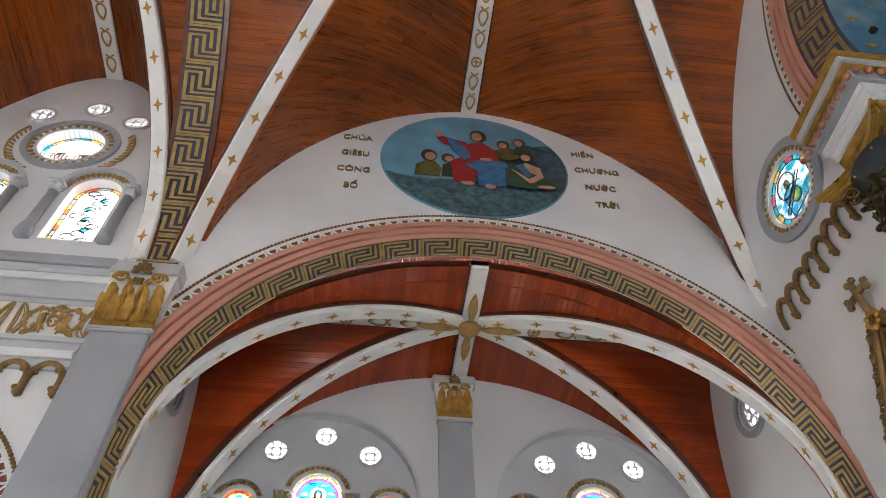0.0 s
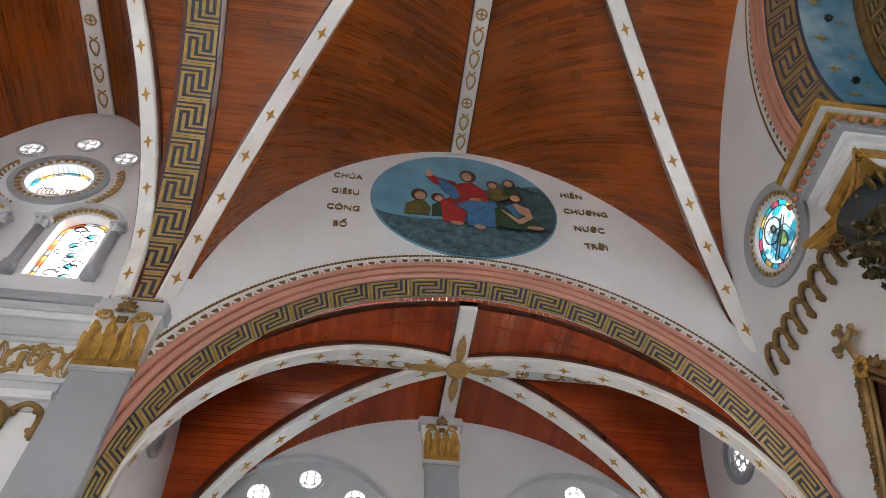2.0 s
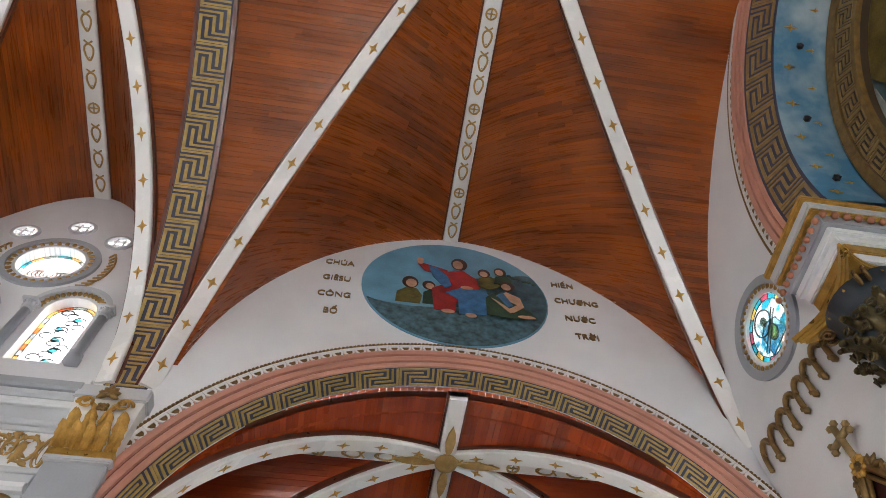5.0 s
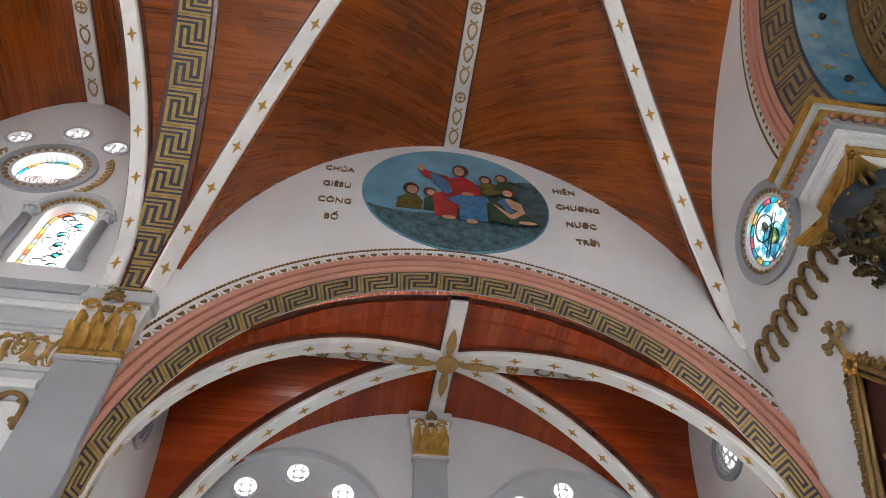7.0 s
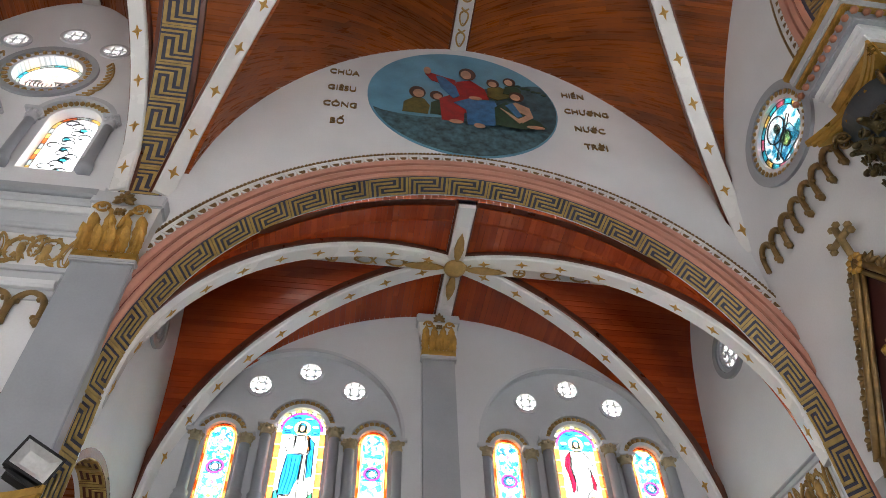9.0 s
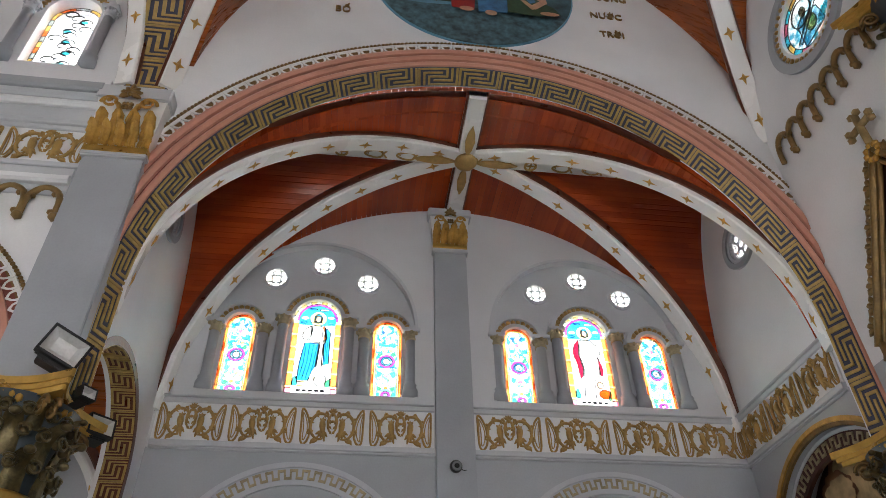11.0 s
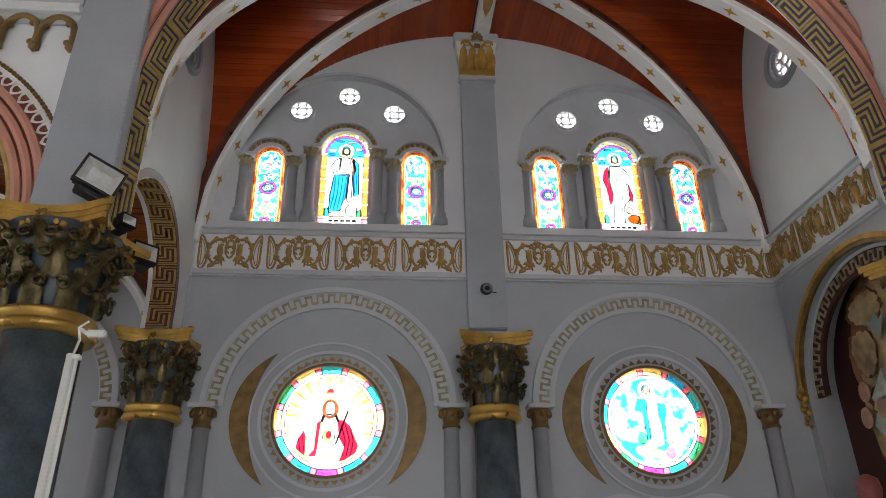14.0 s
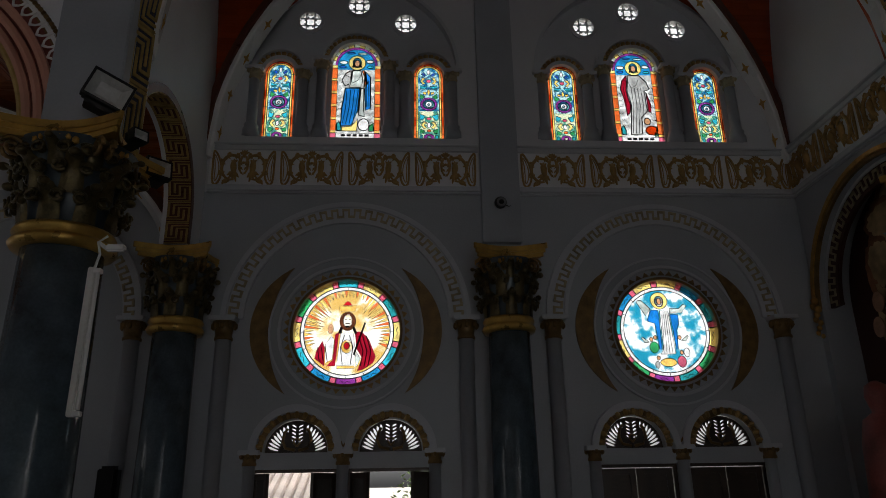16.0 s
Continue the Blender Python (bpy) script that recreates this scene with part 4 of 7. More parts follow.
        pts = [m @ Vector((t * 0.2 * w * math.cos(a), 0.78 * h + t * 0.24 * w * (1.25 if k == 3 else 1) * math.sin(a), 0.17 - 0.02 * t)) for t in (0, 0.35, 0.7, 1)]
        tube(bm, pts, 0.03, 6, [w * 0.03, w * 0.055, w * 0.05, w * 0.012])
    for k in range(6):
        ball(bm, m @ Vector((0.05 * w * (k % 3 - 1) * 1.2, (0.6 + 0.05 * (k // 3)) * h, 0.13)), w * 0.045)
    ball(bm, m @ Vector((0, 0.76 * h, 0.18)), w * 0.05)
    part("flower", bm, BROWNGOLD, ob, "brown gold palmette", smooth=True)
    return ob


pilaster(-3.31, -2.63, 6.05, 5.06, 8.02, 9.2, YN + 0.1, "pilaster_nave", "grey painted pilaster with a gilded leaf capital")
pilaster(1.1, 1.63, 8.88, 5.06, 9.22, 10.12, YB + 0.05, "pilaster_back", "grey painted pilaster between the window bays, gilded capital")

# transverse key arch over the nave
KEYX = -2.99


def nave_curve(s):
    return Vector((KEYX, YC + NAVE["A"] * s, NAVE["z0"] + NAVE["b"] * crown(s) - 0.1))


def nave_even(n):
    """Places at even lengths along the section of the nave vault."""
    ss = np.concatenate([np.linspace(0, 0.9, 200), 1 - (np.linspace(0.316, 0, 200)) ** 2])
    pts = [nave_curve(s) for s in ss]
    acc = np.concatenate([[0], np.cumsum([(q - p).length for p, q in zip(pts, pts[1:])])])
    return lambda d: nave_curve(float(np.interp(d, acc, ss))), float(acc[-1])


even, key_len = nave_even(0)
for sgn in (1, -1):
    def kpt(d, sgn=sgn):
        p = even(d)
        return Vector((p.x, YC + sgn * (p.y - YC), p.z))

    def knorm(d, kpt=kpt):
        t = (kpt(min(key_len, d + 0.05)) - kpt(max(0, d - 0.05))).normalized()
        n = t.cross(Vector((1, 0, 0)))
        return n if n.z < 0 or (abs(n.z) < 1e-3 and n.y * 1 < 0) else -n
    ob = thing("transverse_arch", "navy transverse arch with a gold key fret", "arch", "transverse arches", "structure")
    pts = [kpt(d) for d in np.linspace(0, key_len, 50)]
    dn = [knorm(d) for d in np.linspace(0, key_len, 50)]
    for i in range(50):
        if dn[i].dot(Vector((0, YC - pts[i].y, 8 - pts[i].z))) < 0:
            dn[i] = -dn[i]
    part("fret_ground", swept(bmesh.new(), pts, [(-0.27, -0.12), (0.27, -0.12), (0.27, 0.04), (0.255, 0.06), (-0.255, 0.06), (-0.27, 0.04)], dn), NAVY, ob, "navy painted ground")
    for s in (-1, 1):
        part("edge_board", swept(bmesh.new(), pts, [(s * 0.265, -0.1), (s * 0.33, -0.1), (s * 0.33, 0.03), (s * 0.265, 0.05)], dn), WOODTRIM, ob, "red-brown wooden edge")

    def kfn(u, v, w, kpt=kpt):
        p = kpt(u)
        t = (kpt(min(key_len, u + 0.05)) - kpt(max(0, u - 0.05))).normalized()
        n = t.cross(Vector((1, 0, 0)))
        if n.dot(Vector((0, YC - p.y, 8 - p.z))) < 0:
            n = -n
        return p + Vector((0.5 * (v - 0.5), 0, 0)) + n * (0.06 + w)
    units = 16
    for k in range(units):
        fret("key_motif", kfn, key_len * k / units, key_len * (k + 1) / units, ob, KEYGOLD)

# ---- next nave bay: arcade arch and clerestory ----
low = thing("arcade_arch", "round arcade arch with salmon and dark red mouldings", "arch", kind="structure")
for r0, w0, r1, w1, mt in ((1.72, -0.2, 1.78, 0.02, KEYGOLD), (1.78, 0.0, 1.86, 0.06, PINK), (1.86, 0.0, 1.89, 0.035, DEEPRED), (1.89, 0.0, 1.97, 0.07, PINK), (1.97, 0.0, 2.0, 0.035, DEEPRED), (2.0, 0.0, 2.08, 0.08, PINK), (2.08, 0.0, 2.2, 0.02, DEEPRED)):
    arch_strip("moulding", LX, 5.06, [(r0, -0.2), (r0, w1), ((r0 + r1) / 2, w1 + 0.012), (r1, w1), (r1, 0.0)], 5.07, MB, mt, low)
scallops(LX, 5.06, 2.15, 80, 4, 19, MB, low, RIBWHITE, BROWNGOLD, 0.15)


def stained_pane(parent, pts, material, m, w, lead=0.007, name="pane"):
    ob = part(name, slab(bmesh.new(), [pts], m, w, w + 0.006), material, parent)
    ob.visible_shadow = False
    if lead:
        line = [m @ Vector((p[0], p[1], w + 0.006)) for p in pts]
        line.append(line[0])
        part("lead", tube(bmesh.new(), line, lead, 4), LEAD, ob)
    return ob


def glass_set():
    s = dict(orange=(0.8, 0.15, 0.03), yellow=(0.85, 0.5, 0.12), cyan=(0.03, 0.42, 0.52), blue=(0.01, 0.1, 0.42), green=(0.03, 0.3, 0.1), purple=(0.22, 0.03, 0.25),
             red=(0.45, 0.008, 0.015), white=(0.95, 0.96, 0.94), grey=(0.3, 0.31, 0.3), skin=(0.5, 0.27, 0.14), brown=(0.1, 0.03, 0.012), pink=(0.65, 0.12, 0.2), pearl=(0.55, 0.62, 0.58), sky=(0.3, 0.55, 0.7),
             amber=(0.45, 0.03, 0.002), straw=(0.82, 0.62, 0.2), teal=(0.02, 0.28, 0.3), azure=(0.015, 0.24, 0.5), azureblue=(0.01, 0.18, 0.55), silver=(0.4, 0.41, 0.4), crimson=(0.3, 0.005, 0.02))
    return {k: stained("glass_" + k, c) for k, c in s.items()}


G = glass_set()
G["cloud"] = stained("glass_cloud", (0.02, 0.4, 0.62), 0.3, 5.5, other=(0.92, 0.95, 0.95))
G["scrolls"] = stained("glass_scrolls", (0.01, 0.2, 0.42), 0.3, 13.0, other=(0.5, 0.72, 0.72))
G["leafy"] = stained("glass_leafy", (0.08, 0.4, 0.3), 0.3, 16.0, other=(0.7, 0.75, 0.5))
G["cream"] = stained("glass_cream", (0.85, 0.55, 0.15), 0.2, 3.0, other=(0.97, 0.93, 0.78))
G["opal"] = stained("glass_opal", (0.58, 0.6, 0.58), 0.5, 12.0)


def oculus(x, z, r, m, group, ob_name="oculus_window"):
    ob = thing(ob_name, "small round white glass window with a pierced grey frame", "window", group, "structure")
    stained_pane(ob, circle(x, z, r, 28), G["white"], m, -0.02, 0)
    part("frame", ring(bmesh.new(), x, z, r - 0.02, r + 0.035, m, -0.02, 0.03, n=28), PALE, ob)
    bm = bmesh.new()
    for k in (-0.34, 0.34):
        h = math.sqrt(1 - k * k) * r
        tube(bm, [m @ Vector((x + k * r, z - h, -0.01)), m @ Vector((x + k * r, z + h, -0.01))], 0.012, 5)
        tube(bm, [m @ Vector((x - h, z + k * r, -0.01)), m @ Vector((x + h, z + k * r, -0.01))], 0.012, 5)
    for k in range(8):
        a = (k + 0.5) * math.pi / 4
        ball(bm, m @ Vector((x + 0.48 * r * math.cos(a) * 1.02, z + 0.48 * r * math.sin(a) * 1.02, -0.01)), 0.016)
    part("tracery", bm, PALE, ob, "grey tracery bars")
    return ob


def petals_round(cx, zc, r, a0, a1, count, m, w, parent, material, size=0.06, name="bead"):
    bm0 = ball(bmesh.new(), (0, 0, 0), size, 0.5)
    first = None
    for k in range(count):
        a = radians(a0 + (a1 - a0) * (k + 0.5) / count)
        t = m @ Matrix.Translation((cx + r * math.cos(a), zc + r * math.sin(a), w)) @ Matrix.Rotation(a, 4, "Z") @ Matrix.Diagonal((1.2, 0.8, 1, 1))
        if first is None:
            first = part(name, bm0, material, parent, smooth=True)
            first.matrix_basis = t
        else:
            again(first, parent, t)


def border(parent, cx, half, z0, zs, m, w, t, colours, n_side):
    """Small border panes round a lancet."""
    inner = half - t
    k = 0
    for s in (-1, 1):
        for i in range(n_side):
            a, b = z0 + (zs - z0) * i / n_side, z0 + (zs - z0) * (i + 1) / n_side
            x0, x1 = sorted((cx + s * inner, cx + s * half))
            stained_pane(parent, [(x0, a), (x1, a), (x1, b), (x0, b)], G[colours[(i + k) % len(colours)]], m, w, 0.006)
    na = max(5, n_side // 2)
    for i in range(na):
        a0, a1 = math.pi * i / na, math.pi * (i + 1) / na
        pts = [(cx + half * math.cos(a), zs + half * math.sin(a)) for a in np.linspace(a0, a1, 4)] + [(cx + inner * math.cos(a), zs + inner * math.sin(a)) for a in np.linspace(a1, a0, 4)]
        stained_pane(parent, pts, G[colours[i % len(colours)]], m, w, 0.006)


def oval(cx, cz, rx, rz, n=18):
    return circle(cx, cz, rx, n, rz)


def pane_field(parent, outline, ground, shapes, m, w, lead=0.007):
    """A ground pane with openings, each filled by a shape of other glass set in lead. Shapes: (name, colour, points, inner points or None)."""
    lead *= 1.15
    part("pane", slab(bmesh.new(), [outline] + [p for _, _, p, _ in shapes], m, w, w + 0.006), G[ground], parent).visible_shadow = False
    for name, colour, pts, hole in shapes:
        ob = part(name, slab(bmesh.new(), [pts] + ([hole] if hole else []), m, w, w + 0.006), G[colour], parent)
        ob.visible_shadow = False
        for lp in [pts] + ([hole] if hole else []):
            line = [m @ Vector((p[0], p[1], w + 0.006)) for p in lp]
            part("lead", tube(bmesh.new(), line + [line[0]], lead, 4), LEAD, ob)


def lead_line(parent, pts, m, w, r=0.006):
    r *= 1.15
    part("lead", tube(bmesh.new(), [m @ Vector((p[0], p[1], w + 0.007)) for p in pts], r, 4), LEAD, parent)


def moved(pts, cx, z0, s=1.0):
    return [(cx + u * s, z0 + v) for u, v in pts]


def side_lancet(cx, half, z0, zs, m, w):
    ob = thing("lancet_window", "narrow stained glass lancet with orange border and scroll pattern", "window", "lancet windows", "structure")
    border(ob, cx, half, z0, zs, m, w, 0.035, ("orange", "orange", "amber"), 8)
    border(ob, cx, half - 0.035, z0, zs, m, w, 0.028, ("yellow", "straw"), 6)
    inn, split = half - 0.063, z0 + 0.52

    def moved(pts, cx, z0, s=1.0):
        return [(cx + u * s, z0 + v * 0.84) for u, v in pts]

    up, lo = [], []
    both = (-1, 1)
    up.append(("pane", "white", moved(oval(0, 1.4, 0.022, 0.05, 10), cx, z0), None))
    for s in both:
        up.append(("pane", "blue", moved([(0.03, 1.34), (0.075, 1.4), (0.11, 1.36), (0.06, 1.31)], cx, z0, s), None))
        up.append(("pane", "straw", moved([(0.045, 1.27), (0.09, 1.29), (0.12, 1.22), (0.085, 1.15), (0.05, 1.17), (0.085, 1.22)], cx, z0, s), None))
        up.append(("pane", "cyan", moved([(0.02, 1.12), (0.07, 1.11), (0.13, 1.14), (0.125, 1.06), (0.06, 1.05)], cx, z0, s), None))
        up.append(("pane", "yellow", moved([(0.03, 0.99), (0.075, 1.0), (0.085, 0.965), (0.04, 0.945)], cx, z0, s), None))
        up.append(("pane", "green", moved([(0.05, 0.9), (0.12, 0.96), (0.135, 0.88), (0.1, 0.855)], cx, z0, s), None))
        lo.append(("pane", "cyan", moved([(0.05, 0.52), (0.13, 0.56), (0.135, 0.46), (0.09, 0.44)], cx, z0, s), None))
        lo.append(("pane", "straw", moved([(0.03, 0.4), (0.075, 0.42), (0.115, 0.34), (0.07, 0.27), (0.035, 0.29), (0.07, 0.345)], cx, z0, s), None))
        lo.append(("pane", "green", moved([(0.055, 0.23), (0.13, 0.27), (0.13, 0.19), (0.08, 0.18)], cx, z0, s), None))
        lo.append(("pane", "teal", moved([(0.09, 0.15), (0.135, 0.14), (0.135, 0.03), (0.09, 0.02)], cx, z0, s), None))
    up.append(("pane", "pink", moved(oval(0, 1.22, 0.035, 0.035, 10), cx, z0), None))
    up.append(("pane", "yellow", moved([(0, 1.06), (0.022, 1.0), (0, 0.93), (-0.022, 1.0)], cx, z0), None))
    up.append(("ring", "purple", moved(oval(0, 0.755, 0.125, 0.13, 20), cx, z0), moved(oval(0, 0.755, 0.09, 0.096, 20), cx, z0)))
    up.append(("pane", "teal", moved(oval(0, 0.755, 0.082, 0.088, 18), cx, z0), moved(oval(0, 0.753, 0.054, 0.062, 16), cx, z0)))
    up.append(("pane", "white", moved(oval(0, 0.753, 0.047, 0.055, 14), cx, z0), moved([(-0.012, 0.72), (0.012, 0.72), (0.02, 0.75), (0, 0.775), (-0.02, 0.75)], cx, z0)))
    up.append(("pane", "red", moved([(-0.009, 0.724), (0.009, 0.724), (0.015, 0.75), (0, 0.77), (-0.015, 0.75)], cx, z0), None))
    lo.append(("pane", "pink", moved(oval(0, 0.47, 0.035, 0.028, 10), cx, z0), None))
    lo.append(("pane", "white", moved(oval(0, 0.34, 0.025, 0.05, 10), cx, z0), None))
    lo.append(("pane", "orange", moved(oval(0, 0.235, 0.03, 0.025, 10), cx, z0), None))
    lo.append(("pane", "purple", moved(oval(0, 0.11, 0.075, 0.065, 14), cx, z0), moved(oval(0, 0.11, 0.035, 0.03, 10), cx, z0)))
    lo.append(("pane", "pink", moved(oval(0, 0.11, 0.029, 0.025, 10), cx, z0), None))
    head = [(cx - inn, split), (cx + inn, split)] + [(cx + inn * math.cos(a), zs + inn * math.sin(a)) for a in np.linspace(0, math.pi, 14)]
    pane_field(ob, head, "scrolls", up, m, w, 0.005)
    pane_field(ob, [(cx - inn, z0), (cx + inn, z0), (cx + inn, split - 0.004), (cx - inn, split - 0.004)], "leafy", lo, m, w, 0.005)
    for s in both:
        for v0 in (0.3, 0.55, 0.98, 1.2):
            lead_line(ob, moved([(0.145, v0), (0.11, v0 + 0.04), (0.13, v0 + 0.09), (0.06, v0 + 0.1), (0.02, v0 + 0.06)], cx, z0, s), m, w, 0.004)
    return ob


def figure_lancet(cx, half, z0, zs, m, w, kind):
    ob = thing("figure_lancet_window", "stained glass lancet of a robed shape with a halo", "window", "figure lancet windows", "structure")
    cut = z0 + 1.2
    inn = half - 0.085
    # pillars of orange panes with yellow bands
    for s in (-1, 1):
        v = 0.145
        for k in range(10):
            h = 0.04 if k % 2 == 0 else 0.175
            x0, x1 = sorted((cx + s * (half - 0.004), cx + s * inn))
            stained_pane(ob, [(x0, z0 + v), (x1, z0 + v), (x1, z0 + v + h), (x0, z0 + v + h)], G["yellow" if k % 2 == 0 else "orange"], m, w, 0.005)
            v += h
        stained_pane(ob, [(cx + s * inn, z0 + v), (cx + s * (half - 0.004), z0 + v), (cx + s * (half - 0.004), zs), (cx + s * inn, zs)], G["straw"], m, w, 0.005)
    n = 13
    for i in range(n):
        a0, a1 = math.pi * i / n, math.pi * (i + 1) / n
        for r0, r1, c in ((half, half - 0.05, "straw" if i % 2 else "pearl"), (half - 0.05, inn, "purple")):
            pts = [(cx + r0 * math.cos(a), zs + r0 * math.sin(a)) for a in np.linspace(a0, a1, 4)] + [(cx + r1 * math.cos(a), zs + r1 * math.sin(a)) for a in np.linspace(a1, a0, 4)]
            stained_pane(ob, pts, G[c], m, w, 0.005)
    hv = 1.315
    sky_shapes = [("halo", "straw", moved(oval(0.01, hv, 0.125, 0.125, 26), cx, z0), moved(oval(0.01, hv, 0.062, 0.085, 18), cx, z0)),
                  ("hair", "brown", moved(oval(0.01, hv, 0.06, 0.083, 18), cx, z0), moved(oval(0.01, hv - 0.008, 0.042, 0.06, 14), cx, z0)),
                  ("face", "skin", moved(oval(0.01, hv - 0.008, 0.039, 0.056, 14), cx, z0), None)]
    for u, v, a, b, c in ((-0.19, 1.32, 0.06, 0.03, "white"), (0.2, 1.34, 0.055, 0.028, "white"), (-0.08, 1.485, 0.06, 0.016, "blue"), (0.09, 1.475, 0.07, 0.018, "pearl"), (-0.2, 1.245, 0.05, 0.022, "blue"), (0.205, 1.245, 0.045, 0.022, "cyan")):
        sky_shapes.append(("cloud", c, moved(oval(u, v, a, b, 12), cx, z0), None))
    for s in (-1, 1):
        lead_line(ob, moved([(0.018 + 0.007, hv + 0.005), (0.018 - 0.007, hv + 0.005)], cx + 0.01, z0, s), m, w, 0.003)
        lead_line(ob, moved([(0.045, hv - 0.03), (0.062, hv - 0.075)], cx + 0.01, z0, s), m, w, 0.012)
    lead_line(ob, moved([(-0.012, hv - 0.035), (0.012, hv - 0.035)], cx + 0.01, z0), m, w, 0.003)
    pane_field(ob, [(cx - inn + 0.004, cut), (cx + inn - 0.004, cut)] + [(cx + inn * math.cos(a), zs + inn * math.sin(a)) for a in np.linspace(0, math.pi, 18)], "azure", sky_shapes, m, w, 0.006)
    if kind == 0:
        body = [("robe", "pearl", [(-0.05, 1.045), (0.06, 1.045), (0.09, 0.9), (0.06, 0.8), (-0.09, 0.8), (-0.06, 0.92)], None),
                ("sleeve", "silver", [(-0.07, 1.045), (-0.14, 1.0), (-0.19, 0.9), (-0.15, 0.82), (-0.1, 0.84), (-0.07, 0.93)], None),
                ("sash", "orange", [(0.075, 1.045), (0.105, 1.045), (0.135, 0.86), (0.105, 0.8), (0.115, 0.95)], None),
                ("cloak", "azureblue", [(0.12, 1.03), (0.19, 0.95), (0.2, 0.5), (0.13, 0.47), (0.12, 0.78), (0.15, 0.86)], None),
                ("skirt", "azureblue", [(-0.14, 0.785), (0.05, 0.785), (0.03, 0.46), (-0.05, 0.26), (-0.19, 0.245), (-0.18, 0.5)], None),
                ("robe", "pearl", [(0.065, 0.785), (0.105, 0.785), (0.11, 0.46), (0.12, 0.38), (0.045, 0.4), (0.045, 0.46)], None),
                ("hem", "straw", [(-0.18, 0.23), (-0.05, 0.245), (0.03, 0.34), (0.02, 0.175), (-0.17, 0.175)], None),
                ("animal", "white", oval(0.11, 0.265, 0.075, 0.085, 14), None)]
        folds = [[(-0.12 + 0.05 * k, 0.76), (-0.13 + 0.045 * k, 0.5), (-0.17 + 0.045 * k, 0.27)] for k in range(4)] + [[(0.14 + 0.025 * k, 0.9), (0.145 + 0.02 * k, 0.52)] for k in range(2)]
    else:
        body = [("robe", "silver", [(-0.08, 1.045), (0.08, 1.045), (0.17, 0.95), (0.2, 0.84), (0.13, 0.82), (0.14, 0.52), (0.05, 0.43), (0.04, 0.19), (-0.12, 0.18), (-0.07, 0.6), (-0.11, 0.82), (-0.09, 0.95)], None),
                ("cloak", "crimson", [(-0.1, 1.045), (-0.17, 0.96), (-0.2, 0.84), (-0.16, 0.68), (-0.14, 0.45), (-0.1, 0.5), (-0.085, 0.6), (-0.125, 0.82), (-0.105, 0.95)], None),
                ("cloak", "crimson", [(0.15, 0.8), (0.2, 0.6), (0.185, 0.5), (0.155, 0.52)], None),
                ("animal", "amber", oval(0.17, 0.24, 0.085, 0.065, 14), None),
                ("animal", "skin", oval(0.12, 0.37, 0.045, 0.05, 12), None)]
        folds = [[(-0.05 + 0.045 * k, 0.86), (-0.04 + 0.045 * k, 0.6), (-0.09 + 0.04 * k, 0.2)] for k in range(4)] + [[(-0.16, 0.9), (-0.14, 0.6)]]
    body.append(("plant", "teal", [(-0.265, 0.18), (-0.2, 0.18), (-0.2, 0.24), (-0.235, 0.34), (-0.265, 0.28)], None))
    body.append(("plant", "green", [(0.225, 0.155), (0.268, 0.155), (0.268, 0.3), (0.235, 0.2)] if kind else [(0.2, 0.175), (0.265, 0.175), (0.26, 0.31), (0.2, 0.25)], None))
    def stretch(p):
        return [(u * 1.1, 0.175 + (v - 0.175) * 1.16) for u, v in p]
    body = [(nm, c, moved(stretch(p) if nm != "plant" else p, cx, z0), h) for nm, c, p, h in body]
    pane_field(ob, [(cx - inn + 0.004, z0 + 0.145), (cx + inn - 0.004, z0 + 0.145), (cx + inn - 0.004, cut - 0.004), (cx - inn + 0.004, cut - 0.004)], "opal", body, m, w, 0.008)
    for f in folds:
        lead_line(ob, moved(stretch(f), cx, z0), m, w, 0.0045)
    for k in range(7):
        v = 0.3 + 0.11 * k
        for s in (-1, 1):
            lead_line(ob, moved([(0.27, v), (0.245, v + 0.02), (0.225, v + 0.005), (0.205, v + 0.03)], cx, z0, s), m, w, 0.004)
    lead_line(ob, moved(stretch([(-0.15, 0.98), (-0.08, 0.94), (-0.05, 0.86), (0.02, 0.9), (0.06, 0.98)]), cx, z0), m, w, 0.005)
    x0, x1 = cx - half, cx + half
    cuts = np.linspace(x0, x1, 8)
    for i in range(7):
        stained_pane(ob, [(cuts[i], z0), (cuts[i + 1], z0), (cuts[i + 1], z0 + 0.06), (cuts[i], z0 + 0.06)], G[("yellow", "straw", "pearl", "blue", "pearl", "straw", "yellow")[i]], m, w, 0.005)
    for s in (-1, 1):
        stained_pane(ob, [(cx + s * inn, z0 + 0.065), (cx + s * half, z0 + 0.065), (cx + s * half, z0 + 0.14), (cx + s * inn, z0 + 0.14)], G["pink"], m, w, 0.005)
    stained_pane(ob, [(cx - inn, z0 + 0.065), (cx + inn, z0 + 0.065), (cx + inn, z0 + 0.14), (cx - inn, z0 + 0.14)], G["white"], m, w, 0.005, "name_strip")
    for k in range(5):
        part("writing_bar", box(bmesh.new(), cx - 0.2 + 0.085 * k, cx - 0.2 + 0.085 * k + 0.06, YB + 0.145, YB + 0.153, z0 + 0.087, z0 + 0.12), LEAD, ob)
    return ob


MG = back(YB + 0.13)


